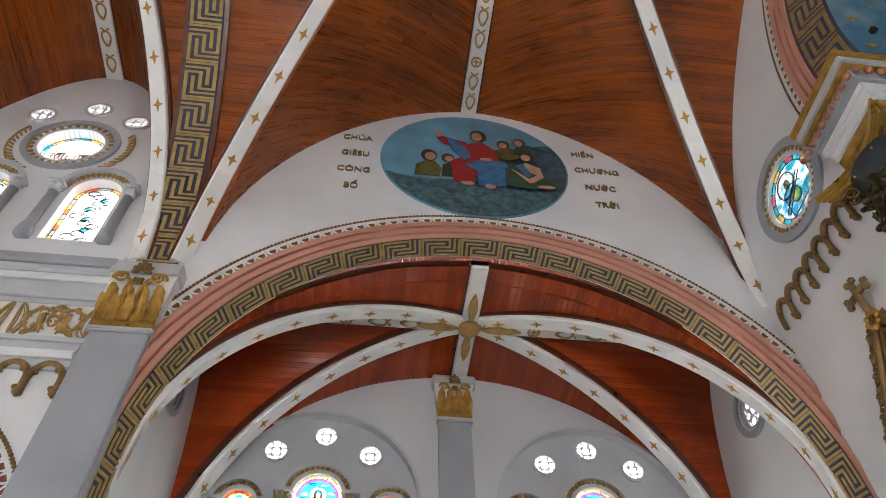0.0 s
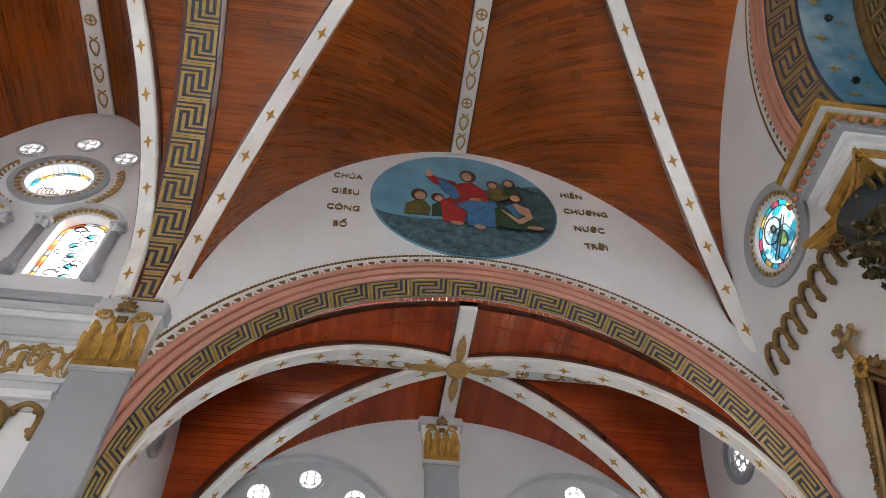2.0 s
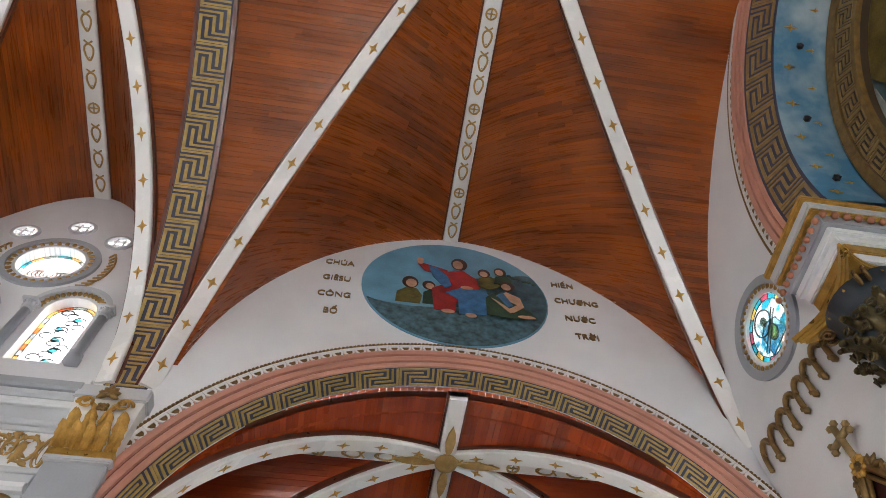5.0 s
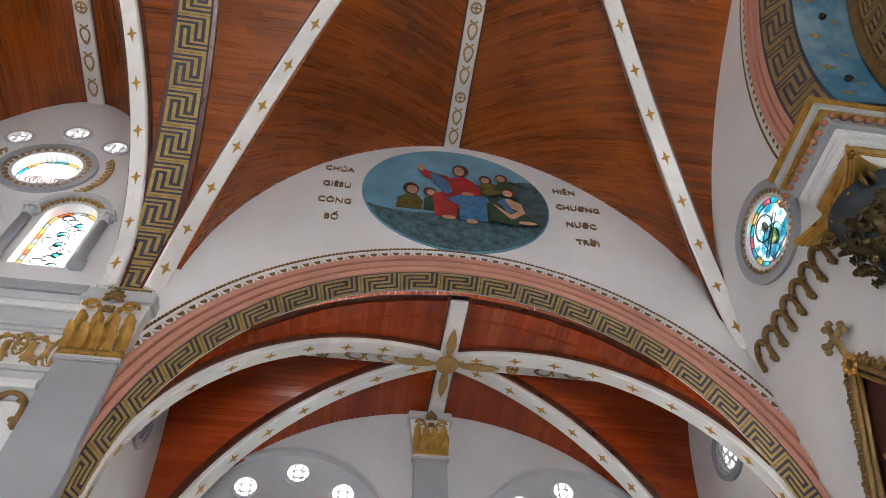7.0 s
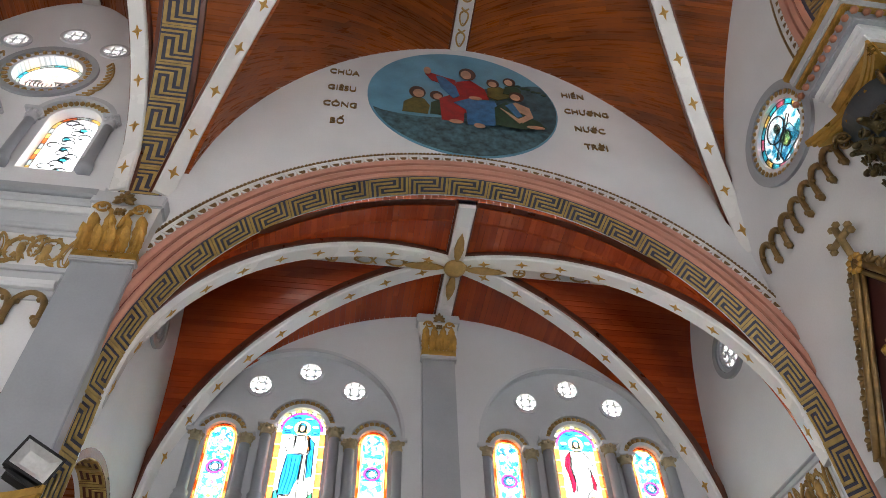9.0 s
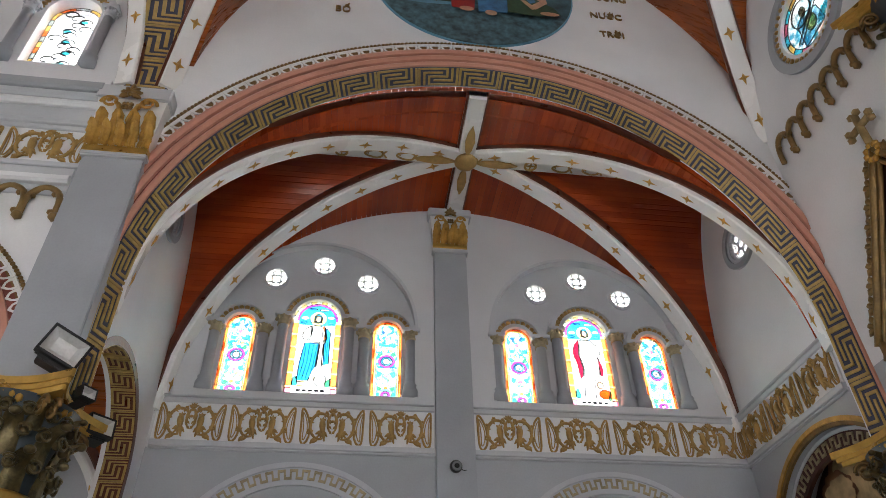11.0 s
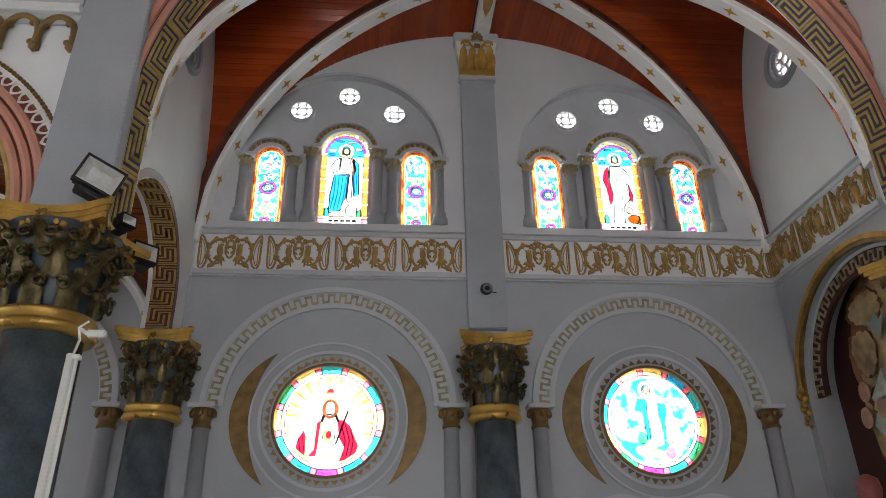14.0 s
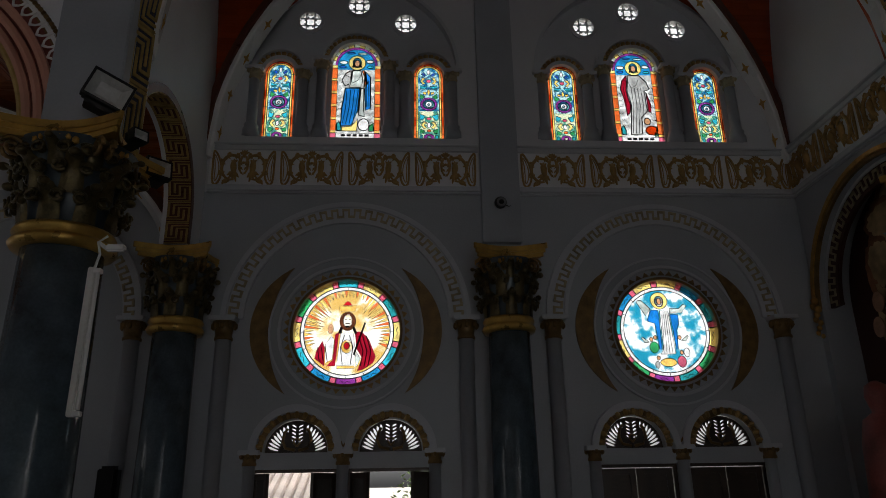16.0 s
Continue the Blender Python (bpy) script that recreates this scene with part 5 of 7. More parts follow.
def colonnette(x, y, z0, z1, r, name="colonnette", cap=0.2, mat_cap=BROWNGOLD, label="grey round colonnette with a small leaf capital", group="colonnettes"):
    c = thing(name, label, "colonnette", group, "structure", (x, y, 0))
    part("shaft", lathe(bmesh.new(), [(r * 1.5, z0), (r * 1.5, z0 + 0.1), (r * 1.2, z0 + 0.15), (r * 1.35, z0 + 0.18), (r, z0 + 0.22), (r * 0.95, z1 - cap)], n=20), GREY, c, smooth=True)
    part("capital", lathe(bmesh.new(), [(r * 1.15, z1 - cap - 0.02), (r * 1.15, z1 - cap + 0.01), (r, z1 - cap + 0.03), (r * 1.1, z1 - cap * 0.6), (r * 1.45, z1 - 0.05)], n=16), mat_cap, c, smooth=True)
    bm = bmesh.new()
    for k in range(8):
        a = k * math.pi / 4
        ball(bm, (r * 1.35 * math.cos(a), r * 1.35 * math.sin(a), z1 - cap * 0.42), r * 0.36, 1.5)
    part("leaves", bm, mat_cap, c, smooth=True)
    part("abacus", box(bmesh.new(), -r * 1.65, r * 1.65, -r * 1.65, r * 1.65, z1 - 0.055, z1, 0.008), PALE, c)
    return c


col_a = None
for bi, bx in enumerate(BAYS):
    for li, (dx, half, zs, rise) in enumerate(LANCETS):
        cx = bx + dx
        if li == 1:
            figure_lancet(cx, half, 6.66, zs, MG, -0.03, bi)
        else:
            side_lancet(cx, half, 6.66, zs, MG, -0.03)
        hood = thing("window_arch", "grey arched window moulding with gold petals", "window trim", "window arches", "structure")
        zc = zs
        bm = bmesh.new()
        ring(bm, cx, zc, half + 0.13, half + 0.2, MG, 0, 0.09, 0, 180, 28)
        ring(bm, cx, zc, half + 0.2, half + 0.235, MG, 0, 0.05, 0, 180, 28)
        part("hood_moulding", bm, PALE, hood)
        part("reveal_moulding", ring(bmesh.new(), cx, zc, half, half + 0.06, MG, -0.02, 0.05, 0, 180, 28), PALE, hood)
        petals_round(cx, zc, half + 0.095, 2, 178, 12 if li != 1 else 18, MG, 0.02, hood, TAN, 0.052, "petal")
        for s in (-1, 1):
            x = cx + s * (half + 0.13)
            colonnette(x, YB + 0.06, 6.66, zs + 0.02, 0.08, "window_colonnette", 0.17, STEPTAN, "grey window colonnette with a small leaf capital", "window colonnettes")
    for dx, z in OCULI:
        oculus(bx + dx, z, 0.18, MG, "small round windows")
    trim = thing("recess_moulding", "grey roll moulding round the arched window recess", "moulding", "", "structure")
    ring(bm := bmesh.new(), bx, 7.8, 1.49, 1.54, back(YB), 0, 0.03, 0, 180, 48)
    part("roll", bm, PALE, trim)
# ---- lower outer wall ----
MW = back(YB)


def key_dentils(cx, zc, r0, r1, m, parent, count, a0=0, a1=180):
    """A stepped fret of small gold bars round a blind arch."""
    def fn(u, v, w):
        a = radians(a0 + (a1 - a0) * u)
        r = r0 + (r1 - r0) * v
        return m @ Vector((cx + r * math.cos(a), zc + r * math.sin(a), 0.032 + w))
    for k in range(count):
        bm = bmesh.new()
        for u0, u1, v0, v1 in ((0.0, 0.5, 0.75, 1.0), (0.5, 1.0, 0.0, 0.25), (0.0, 0.16, 0.0, 1.0), (0.5, 0.66, 0.0, 1.0)):
            q = [((k + u0) / count, v0), ((k + u1) / count, v0), ((k + u1) / count, v1), ((k + u0) / count, v1)]
            top = [bm.verts.new(fn(u, v, 0.012)) for u, v in q]
            lo = [bm.verts.new(fn(u, v, -0.002)) for u, v in q]
            bm.faces.new(top)
            for i in range(4):
                bm.faces.new((lo[i], lo[(i + 1) % 4], top[(i + 1) % 4], top[i]))
        part("key_step", bm, STEPTAN, parent)


def rose_window(bx, kind):
    zc = 3.88
    label = "round stained glass window, crowned red-robed shape on golden rays" if kind == 0 else "round stained glass window, white and blue robed shape among clouds"
    ob = thing("rose_window", label, "window", "rose windows", "structure")
    m, w = back(YB + 0.07), 0.0
    # outer border
    seq = ("straw", "teal", "straw", "cyan", "straw", "green", "straw", "cyan", "azure", "purple", "azure", "cyan") if kind == 0 else ("straw", "cyan", "azure", "straw", "straw", "azure", "teal", "straw", "green", "purple", "teal", "green")
    for i in range(24):
        wide = i % 2 == 0
        a0 = math.tau * (i // 2) / 12 - 0.2 - 0.13 * kind + (0 if wide else 0.4)
        a1 = a0 + (0.4 if wide else math.tau / 12 - 0.4)
        pts = [(bx + 0.69 * math.cos(a), zc + 0.69 * math.sin(a)) for a in np.linspace(a0, a1, 6)] + [(bx + 0.6 * math.cos(a), zc + 0.6 * math.sin(a)) for a in np.linspace(a1, a0, 6)]
        stained_pane(ob, pts, G[seq[i // 2] if wide else "pink"], m, w, 0.008)
        if wide:
            am = (a0 + a1) / 2
            part("lead", tube(bmesh.new(), [m @ Vector((bx + r * math.cos(am + d), zc + r * math.sin(am + d), w + 0.01)) for r, d in ((0.63, -0.1), (0.66, -0.03), (0.63, 0.03), (0.66, 0.1))], 0.005, 4), LEAD, ob)
    for i in range(16):
        a0, a1 = math.tau * i / 16, math.tau * (i + 1) / 16
        pts = [(bx + 0.6 * math.cos(a), zc + 0.6 * math.sin(a)) for a in np.linspace(a0, a1, 4)] + [(bx + 0.555 * math.cos(a), zc + 0.555 * math.sin(a)) for a in np.linspace(a1, a0, 4)]
        stained_pane(ob, pts, G["white"], m, w, 0.007)
    def mv(pts):
        return [(bx + u, zc + v) for u, v in pts]
    if kind == 0:
        shapes = [("cloak", "crimson", mv([(-0.31, -0.12), (-0.38, -0.24), (-0.4, -0.34), (-0.28, -0.44), (-0.28, -0.2)]), None),
                  ("cloak", "crimson", mv([(-0.15, -0.03), (-0.1, 0.0), (-0.11, -0.07), (-0.13, -0.3), (-0.145, -0.44), (-0.25, -0.44), (-0.17, -0.36)]), None),
                  ("cloak", "crimson", mv([(0.1, 0.0), (0.19, 0.0), (0.28, -0.1), (0.37, -0.32), (0.34, -0.4), (0.2, -0.49), (0.14, -0.5), (0.2, -0.34), (0.13, -0.22)]), None),
                  ("sleeve", "white", mv([(-0.2, -0.05), (-0.27, -0.16), (-0.27, -0.4), (-0.18, -0.35), (-0.16, -0.1)]), None),
                  ("sleeve", "pearl", mv([(0.12, -0.25), (0.18, -0.34), (0.13, -0.45), (0.11, -0.36)]), None),
                  ("robe", "white", mv([(-0.12, -0.43), (0.095, -0.43), (0.11, -0.24), (0.08, -0.01), (-0.08, -0.01), (-0.11, -0.3)]), mv(oval(0, -0.19, 0.075, 0.09, 16))),
                  ("glow", "straw", mv(oval(0, -0.19, 0.07, 0.085, 16)), mv(oval(0, -0.18, 0.038, 0.048, 12))),
                  ("heart", "red", mv(oval(0, -0.18, 0.034, 0.044, 12)), None),
                  ("belt", "yellow", mv([(-0.12, -0.44), (0.1, -0.44), (0.1, -0.47), (-0.12, -0.47)]), None),
                  ("hair", "brown", mv(oval(0.005, 0.14, 0.105, 0.125, 20)), mv(oval(0.005, 0.145, 0.058, 0.088, 16))),
                  ("face", "skin", mv(oval(0.005, 0.145, 0.052, 0.082, 16)), None),
                  ("crown", "yellow", mv([(-0.1, 0.275), (0.1, 0.275), (0.115, 0.36), (0.06, 0.34), (-0.06, 0.34), (-0.115, 0.36)]), None),
                  ("crown", "red", mv([(-0.06, 0.35), (0.06, 0.35), (0.03, 0.39), (0, 0.41), (-0.03, 0.39)]), None),
                  ("hand", "skin", mv(oval(-0.21, 0.04, 0.035, 0.065, 12)), None)]
        for i in range(42):
            a = radians(-20 + 5.35 * i)
            d, r0 = 0.037, 0.3 + 0.07 * ((i * 7) % 5) / 4
            if 60 < math.degrees(a) < 120:
                r0 = 0.46
            if math.degrees(a) < 5 or math.degrees(a) > 175:
                r0 = 0.42
            q0 = [(r0 * math.cos(a), r0 * math.sin(a))]
            q1 = [(0.545 * math.cos(a + e), 0.545 * math.sin(a + e)) for e in (-d, 0, d)]
            shapes.append(("ray", ("orange", "straw", "yellow")[i % 3], mv(q0 + q1), None))
        pane_field(ob, circle(bx, zc, 0.555, 60), "cream", shapes, m, w, 0.0022)
        for q in (0.19, 0.24, 0.29):
            lead_line(ob, mv([(q - 0.04, -0.05), (q + 0.02, -0.25), (q * 0.95, -0.44)]), m, w, 0.006)
            lead_line(ob, mv([(-q - 0.08, -0.2), (-q - 0.05, -0.38)]), m, w, 0.005)
        for sd in (-1, 1):
            lead_line(ob, mv([(sd * 0.03, -0.04), (sd * 0.08, -0.2), (sd * 0.05, -0.42)]), m, w, 0.005)
        lead_line(ob, mv([(0.09, -0.3), (0.23, 0.12)]), m, w, 0.011)
        for u in (-0.02, 0.03):
            lead_line(ob, mv([(u - 0.012, 0.165), (u + 0.012, 0.165)]), m, w, 0.005)
            lead_line(ob, mv([(u * 3 - 0.01, 0.06), (u * 4.2 - 0.01, -0.02)]), m, w, 0.018)
        lead_line(ob, mv([(-0.025, 0.105), (0.005, 0.115), (0.035, 0.105)]), m, w, 0.007)
        lead_line(ob, mv([(-0.02, 0.075), (0.03, 0.075)]), m, w, 0.01)
    else:
        shapes = [("halo", "straw", mv(oval(-0.04, 0.41, 0.115, 0.115, 24)), mv(oval(-0.04, 0.4, 0.06, 0.075, 16))),
                  ("hair", "brown", mv(oval(-0.04, 0.4, 0.055, 0.07, 16)), mv(oval(-0.04, 0.4, 0.034, 0.05, 14))),
                  ("face", "skin", mv(oval(-0.04, 0.4, 0.03, 0.045, 14)), None),
                  ("robe", "white", mv([(-0.09, -0.31), (0.11, -0.31), (0.09, 0.0), (0.07, 0.27), (-0.045, 0.27), (-0.045, 0.1), (-0.05, -0.25)]), None),
                  ("cloak", "azureblue", mv([(-0.17, 0.285), (-0.23, 0.13), (-0.13, 0.1), (-0.1, -0.25), (-0.065, -0.25), (-0.06, 0.2), (-0.07, 0.28)]), None),
                  ("cloak", "azureblue", mv([(0.085, 0.23), (0.2, 0.22), (0.2, 0.1), (0.16, 0.0), (0.15, -0.25), (0.12, -0.25), (0.11, 0.0)]), None),
                  ("sleeve", "pearl", mv([(-0.17, 0.3), (-0.28, 0.41), (-0.33, 0.42), (-0.35, 0.39), (-0.24, 0.2)]), None),
                  ("sleeve", "pearl", mv([(0.09, 0.3), (0.22, 0.3), (0.28, 0.36), (0.33, 0.34), (0.25, 0.24), (0.09, 0.24)]), None),
                  ("cherub", "green", mv(oval(-0.17, -0.22, 0.062, 0.075, 14)), None),
                  ("cherub", "yellow", mv(oval(0.0, -0.42, 0.11, 0.055, 14)), None),
                  ("cherub", "pink", mv(oval(0.18, -0.41, 0.06, 0.075, 14)), None),
                  ("cherub", "white", mv(oval(0.26, -0.29, 0.04, 0.06, 12)), None),
                  ("cherub", "silver", mv(oval(-0.15, -0.45, 0.03, 0.045, 12)), None)]
        for u, v in ((-0.2, -0.115), (-0.145, -0.09), (-0.13, -0.36), (0.19, -0.29), (0.185, -0.09)):
            shapes.append(("cherub_head", "skin", mv(oval(u, v, 0.024, 0.028, 10)), None))
        for u, v, s in ((-0.27, -0.12, 1), (0.245, -0.1, -1)):
            shapes.append(("wing", "pearl", mv([(u + 0.04 * s, v - 0.03), (u - 0.05 * s, v + 0.04), (u - 0.06 * s, v + 0.02), (u - 0.02 * s, v - 0.04)]), None))
        pane_field(ob, circle(bx, zc, 0.555, 60), "cloud", shapes, m, w, 0.005)
        for k in range(4):
            lead_line(ob, mv([(-0.02 + 0.025 * k, 0.22), (-0.03 + 0.03 * k, -0.1), (-0.05 + 0.04 * k, -0.3)]), m, w, 0.0035)
    fr = thing("rose_surround", "grey ring mouldings with gold teeth and crescent leaves", "window trim", "rose surrounds", "structure")
    part("ring_moulding", ring(bmesh.new(), bx, zc, 0.68, 0.715, MW, -0.2, 0.03), BROWNGOLD, fr, "brown gold inner ring")
    part("ring_moulding", ring(bmesh.new(), bx, zc, 0.83, 0.87, MW, 0, 0.06), PALE, fr)
    part("ring_moulding", ring(bmesh.new(), bx, zc, 0.87, 0.96, MW, 0, 0.035), GREY, fr)
    part("ring_moulding", ring(bmesh.new(), bx, zc, 0.96, 0.985, MW, 0, 0.055), PALE, fr)
    bm = slab(bmesh.new(), [[(-0.045, 0), (0.045, 0), (0, 0.06)]], Matrix(), 0, 0.03)
    first = None
    for k in range(44):
        a = math.tau * k / 44
        t = MW @ Matrix.Translation((bx + 0.745 * math.cos(a), zc + 0.745 * math.sin(a), 0)) @ Matrix.Rotation(a - math.pi / 2, 4, "Z")
        if first is None:
            first = part("tooth", bm, TAN if kind == 0 else BROWNGOLD, fr)
            first.matrix_basis = t
        else:
            again(first, fr, t)
    for s in (-1, 1):
        ang = [radians(50 - 97 * t) for t in np.linspace(0, 1, 26)]
        rad = [math.sin(math.pi * t) for t in np.linspace(0, 1, 26)]
        pts = [(bx + s * (1.09 + 0.13 * r) * math.cos(a), zc + (1.09 + 0.13 * r) * math.sin(a)) for a, r in zip(ang, rad)]
        pts += [(bx + s * (1.09 - 0.11 * r) * math.cos(a), zc + (1.09 - 0.11 * r) * math.sin(a)) for a, r in list(zip(ang, rad))[-2:0:-1]]
        part("crescent_leaf", slab(bmesh.new(), [pts], MW, 0, 0.03), BROWNGOLD, fr, "brown gold crescent leaf")
        part("stem", tube(bmesh.new(), [MW @ Vector((bx + s * x, zc + z, 0.015)) for x, z in ((0.55, -1.08), (0.25, -1.2), (0.05, -1.35), (0.0, -1.42), (-0.06, -1.36))], 0.016, 5), BROWNGOLD, fr)
    return ob


def palm_grille(cx, z0, r, parent):
    """A half-round wooden grille of palm leaves round a heart; light comes through between the leaves."""
    holes = []
    for s in (-1, 1):
        for k in range(8):
            a = radians(7 + k * 8.3)
            lo = 0.56 if k < 6 else 0.7
            q = []
            for f, e in ((0.0, 0.0), (0.35, 1.0), (0.75, 1.0), (1.0, 0.2), (1.0, -0.2), (0.7, -1.0), (0.3, -0.9)):
                rr = lo + (0.93 - lo) * f
                ang = a + e * 0.05 + 0.3 * (rr - 0.7)
                q.append((cx + s * r * rr * math.cos(ang), z0 + r * (0.03 + 0.95 * rr * math.sin(ang))))
            holes.append(q)
        for k in range(5):
            z = 0.34 + 0.115 * k
            holes.append([(cx + s * r * u, z0 + r * (z + v)) for u, v in ((0.05, -0.02), (0.15, 0.03), (0.19, 0.075), (0.12, 0.07), (0.05, 0.03))])
    out = [(cx + r * math.cos(a), z0 + r * math.sin(a)) for a in np.linspace(0, math.pi, 28)]
    part("palm_grille", slab(bmesh.new(), [out] + holes, back(YB + 0.14), 0, 0.03), DARKWOOD, parent, "carved dark wood palm leaves")
    bm = bmesh.new()
    for s in (-1, 1):
        tube(bm, [(cx + s * r * x, YB + 0.1, z0 + r * z) for x, z in ((0.05, 0.08), (0.35, 0.15), (0.45, 0.38), (0.4, 0.62), (0.3, 0.75))], 0.02, 6)
        tube(bm, [(cx + s * r * x, YB + 0.1, z0 + r * z) for x, z in ((0.0, 0.2), (0.09, 0.3), (0.1, 0.4), (0.02, 0.45))], 0.014, 5)
    part("wreath", bm, BROWNGOLD, parent, "brown gold wreath and heart", smooth=True)


def shutter_leaf(x, y, width, angle, z0, z1, parent, louvred):
    """One leaf of a dark wooden shutter with a glazed or louvred panel, turned about its hinge."""
    turn = Matrix.Translation((x, y, 0)) @ Matrix.Rotation(radians(angle), 4, "Z")
    m = turn @ plane((0, 0, 0), (1, 0, 0), (0, 0, 1))
    e = 0.07
    lf = part("shutter", slab(bmesh.new(), [[(0, z0), (width, z0), (width, z1), (0, z1)], [(e, z0 + e), (width - e, z0 + e), (width - e, z1 - e), (e, z1 - e)]], m, -0.02, 0.02), DARKWOOD, parent)
    if louvred:
        n = int((z1 - z0 - 2 * e) / 0.06)
        sl = slab(bmesh.new(), [[(e, -0.022), (width - e, -0.022), (width - e, 0.022), (e, 0.022)]], m, -0.004, 0.004)
        first = None
        for k in range(n):
            t = Matrix.Translation((0, 0, z0 + e + 0.06 * (k + 0.5)))
            if first is None:
                first = part("louvre", sl, DARKWOOD, lf)
                first.matrix_basis = t
            else:
                again(first, lf, t)
        part("backing", slab(bmesh.new(), [[(e, z0 + e), (width - e, z0 + e), (width - e, z1 - e), (e, z1 - e)]], m, -0.018, -0.01), DARKWOOD, lf)
    else:
        part("panel", slab(bmesh.new(), [[(e, z0 + e), (width - e, z0 + e), (width - e, z1 - e), (e, z1 - e)]], m, -0.006, 0.006), paint("dusty_panel", (0.16, 0.15, 0.14), 0.2, vary=0.3), lf, "grey dusty pane")


for bi, bx in enumerate(BAYS):
    ba = thing("blind_arch", "white blind arch with a stepped gold fret", "arch", "blind arches", "structure")
    part("outer_moulding", ring(bmesh.new(), bx, 4.04, 1.53, 1.6, MW, 0, 0.06, 0, 180), PALE, ba)
    part("band", ring(bmesh.new(), bx, 4.04, 1.36, 1.53, MW, 0, 0.03, 0, 180), PALE, ba)
    part("inner_moulding", ring(bmesh.new(), bx, 4.04, 1.31, 1.36, MW, 0, 0.045, 0, 180), PALE, ba)
    key_dentils(bx, 4.04, 1.38, 1.51, MW, ba, 30)
    for s in (-1, 1):
        colonnette(bx + s * 1.53, YB - 0.06, 0.0, 4.04, 0.1, "wall_colonnette", 0.27, BROWNGOLD, "tall grey wall colonnette with a bronze leaf capital", "wall colonnettes")
    rose_window(bx, bi)
    for s in (-1, 1):
        cx = bx + s * 0.575
        win = thing("window_lower", "arched window with carved palm grille and dark shutters, " + ("open" if bi == 0 else "closed"), "window", "lower windows", "structure")
        palm_grille(cx, 2.39, 0.385, win)
        bm = bmesh.new()
        ring(bm, cx, 2.4, 0.395, 0.46, MW, 0, 0.03, 0, 180, 28)
        part("leaf_moulding", bm, BROWNGOLD, win, "brown gold leaf moulding")
        petals_round(cx, 2.4, 0.435, 2, 178, 13, MW, 0.03, win, TAN, 0.045, "petal")
        bm = bmesh.new()
        ring(bm, cx, 2.4, 0.475, 0.56, MW, 0, 0.055, 0, 180, 28)
        part("hood_moulding", bm, PALE, win)
        fr = slab(bmesh.new(), [[(cx - 0.52, 0.9), (cx + 0.52, 0.9), (cx + 0.52, 2.2), (cx - 0.52, 2.2)], [(cx - 0.47, 0.95), (cx + 0.47, 0.95), (cx + 0.47, 2.16), (cx - 0.47, 2.16)]], back(YB + 0.12), -0.04, 0.04)
        part("window_frame", fr, DARKWOOD, win)
        part("window_breast", box(bmesh.new(), cx - 0.52, cx + 0.52, YB + 0.02, YB + 0.4, 0.02, 0.9), WHITE, win)
        if bi == 0:
            shutter_leaf(cx - 0.47, YB + 0.08, 0.46, -62, 0.96, 2.15, win, False)
            shutter_leaf(cx + 0.47, YB + 0.08, 0.46, 242, 0.96, 2.15, win, False)
        else:
            shutter_leaf(cx - 0.46, YB + 0.12, 0.455, 0, 0.96, 2.15, win, True)
            shutter_leaf(cx + 0.005, YB + 0.12, 0.455, 0, 0.96, 2.15, win, True)
    for x in (bx - 1.11, bx, bx + 1.11):
        colonnette(x, YB - 0.02, 0.9, 2.42, 0.075, "window_colonnette", 0.16, BROWNGOLD, "grey window colonnette with a small leaf capital", "window colonnettes")

# the bay beyond the column
ba = thing("blind_arch", "white blind arch with a stepped gold fret", "arch", "blind arches", "structure")
part("outer_moulding", ring(bmesh.new(), -4.87, 4.04, 1.53, 1.6, MW, 0, 0.06, 0, 180), PALE, ba)
part("band", ring(bmesh.new(), -4.87, 4.04, 1.36, 1.53, MW, 0, 0.03, 0, 180), PALE, ba)
key_dentils(-4.87, 4.04, 1.38, 1.51, MW, ba, 30)
colonnette(-4.87 + 1.53, YB - 0.06, 0.0, 4.04, 0.1, "wall_colonnette", 0.27, BROWNGOLD, "tall grey wall colonnette with a bronze leaf capital", "wall colonnettes")

# ---- side wall of the bay with its fretted arch ----
MS = plane((-2.66, 0, 0), (0, 1, 0), (0, 0, 1))
AY, AR, AZ = 7.45, 1.0, 5.24
wl = [[(6.37, 4.86), (AY - AR, 4.86), *[(AY + AR * math.cos(a), AZ + AR * math.sin(a)) for a in np.linspace(math.pi, 0, 28)], (AY + AR, 4.86), (YB, 4.86), (YB, 11), (6.37, 11)], circle(7.55, 8.52, 0.27, 28)]
tagged(part("wall_side", slab(bmesh.new(), wl, MS, 0, -0.32), WHITE), "white painted side wall over a small arch", "wall", kind="structure")
fa = thing("fretted_arch", "small arch with a brown soffit and tan key fret", "arch", "", "structure")


def soffit_at(u, v, w):
    """Along the underside of the small arch: u from the near foot over to the far foot, v across its width."""
    leg = AZ - 4.86
    length = 2 * leg + math.pi * AR
    d, r = u * length, AR - 0.012 - w
    x = 0.03 - 0.29 * v
    if d < leg:
        return MS @ Vector((AY - r, 4.86 + d, x))
    if d > length - leg:
        return MS @ Vector((AY + r, 4.86 + length - d, x))
    a = math.pi - (d - leg) / AR
    return MS @ Vector((AY + r * math.cos(a), AZ + r * math.sin(a), x))


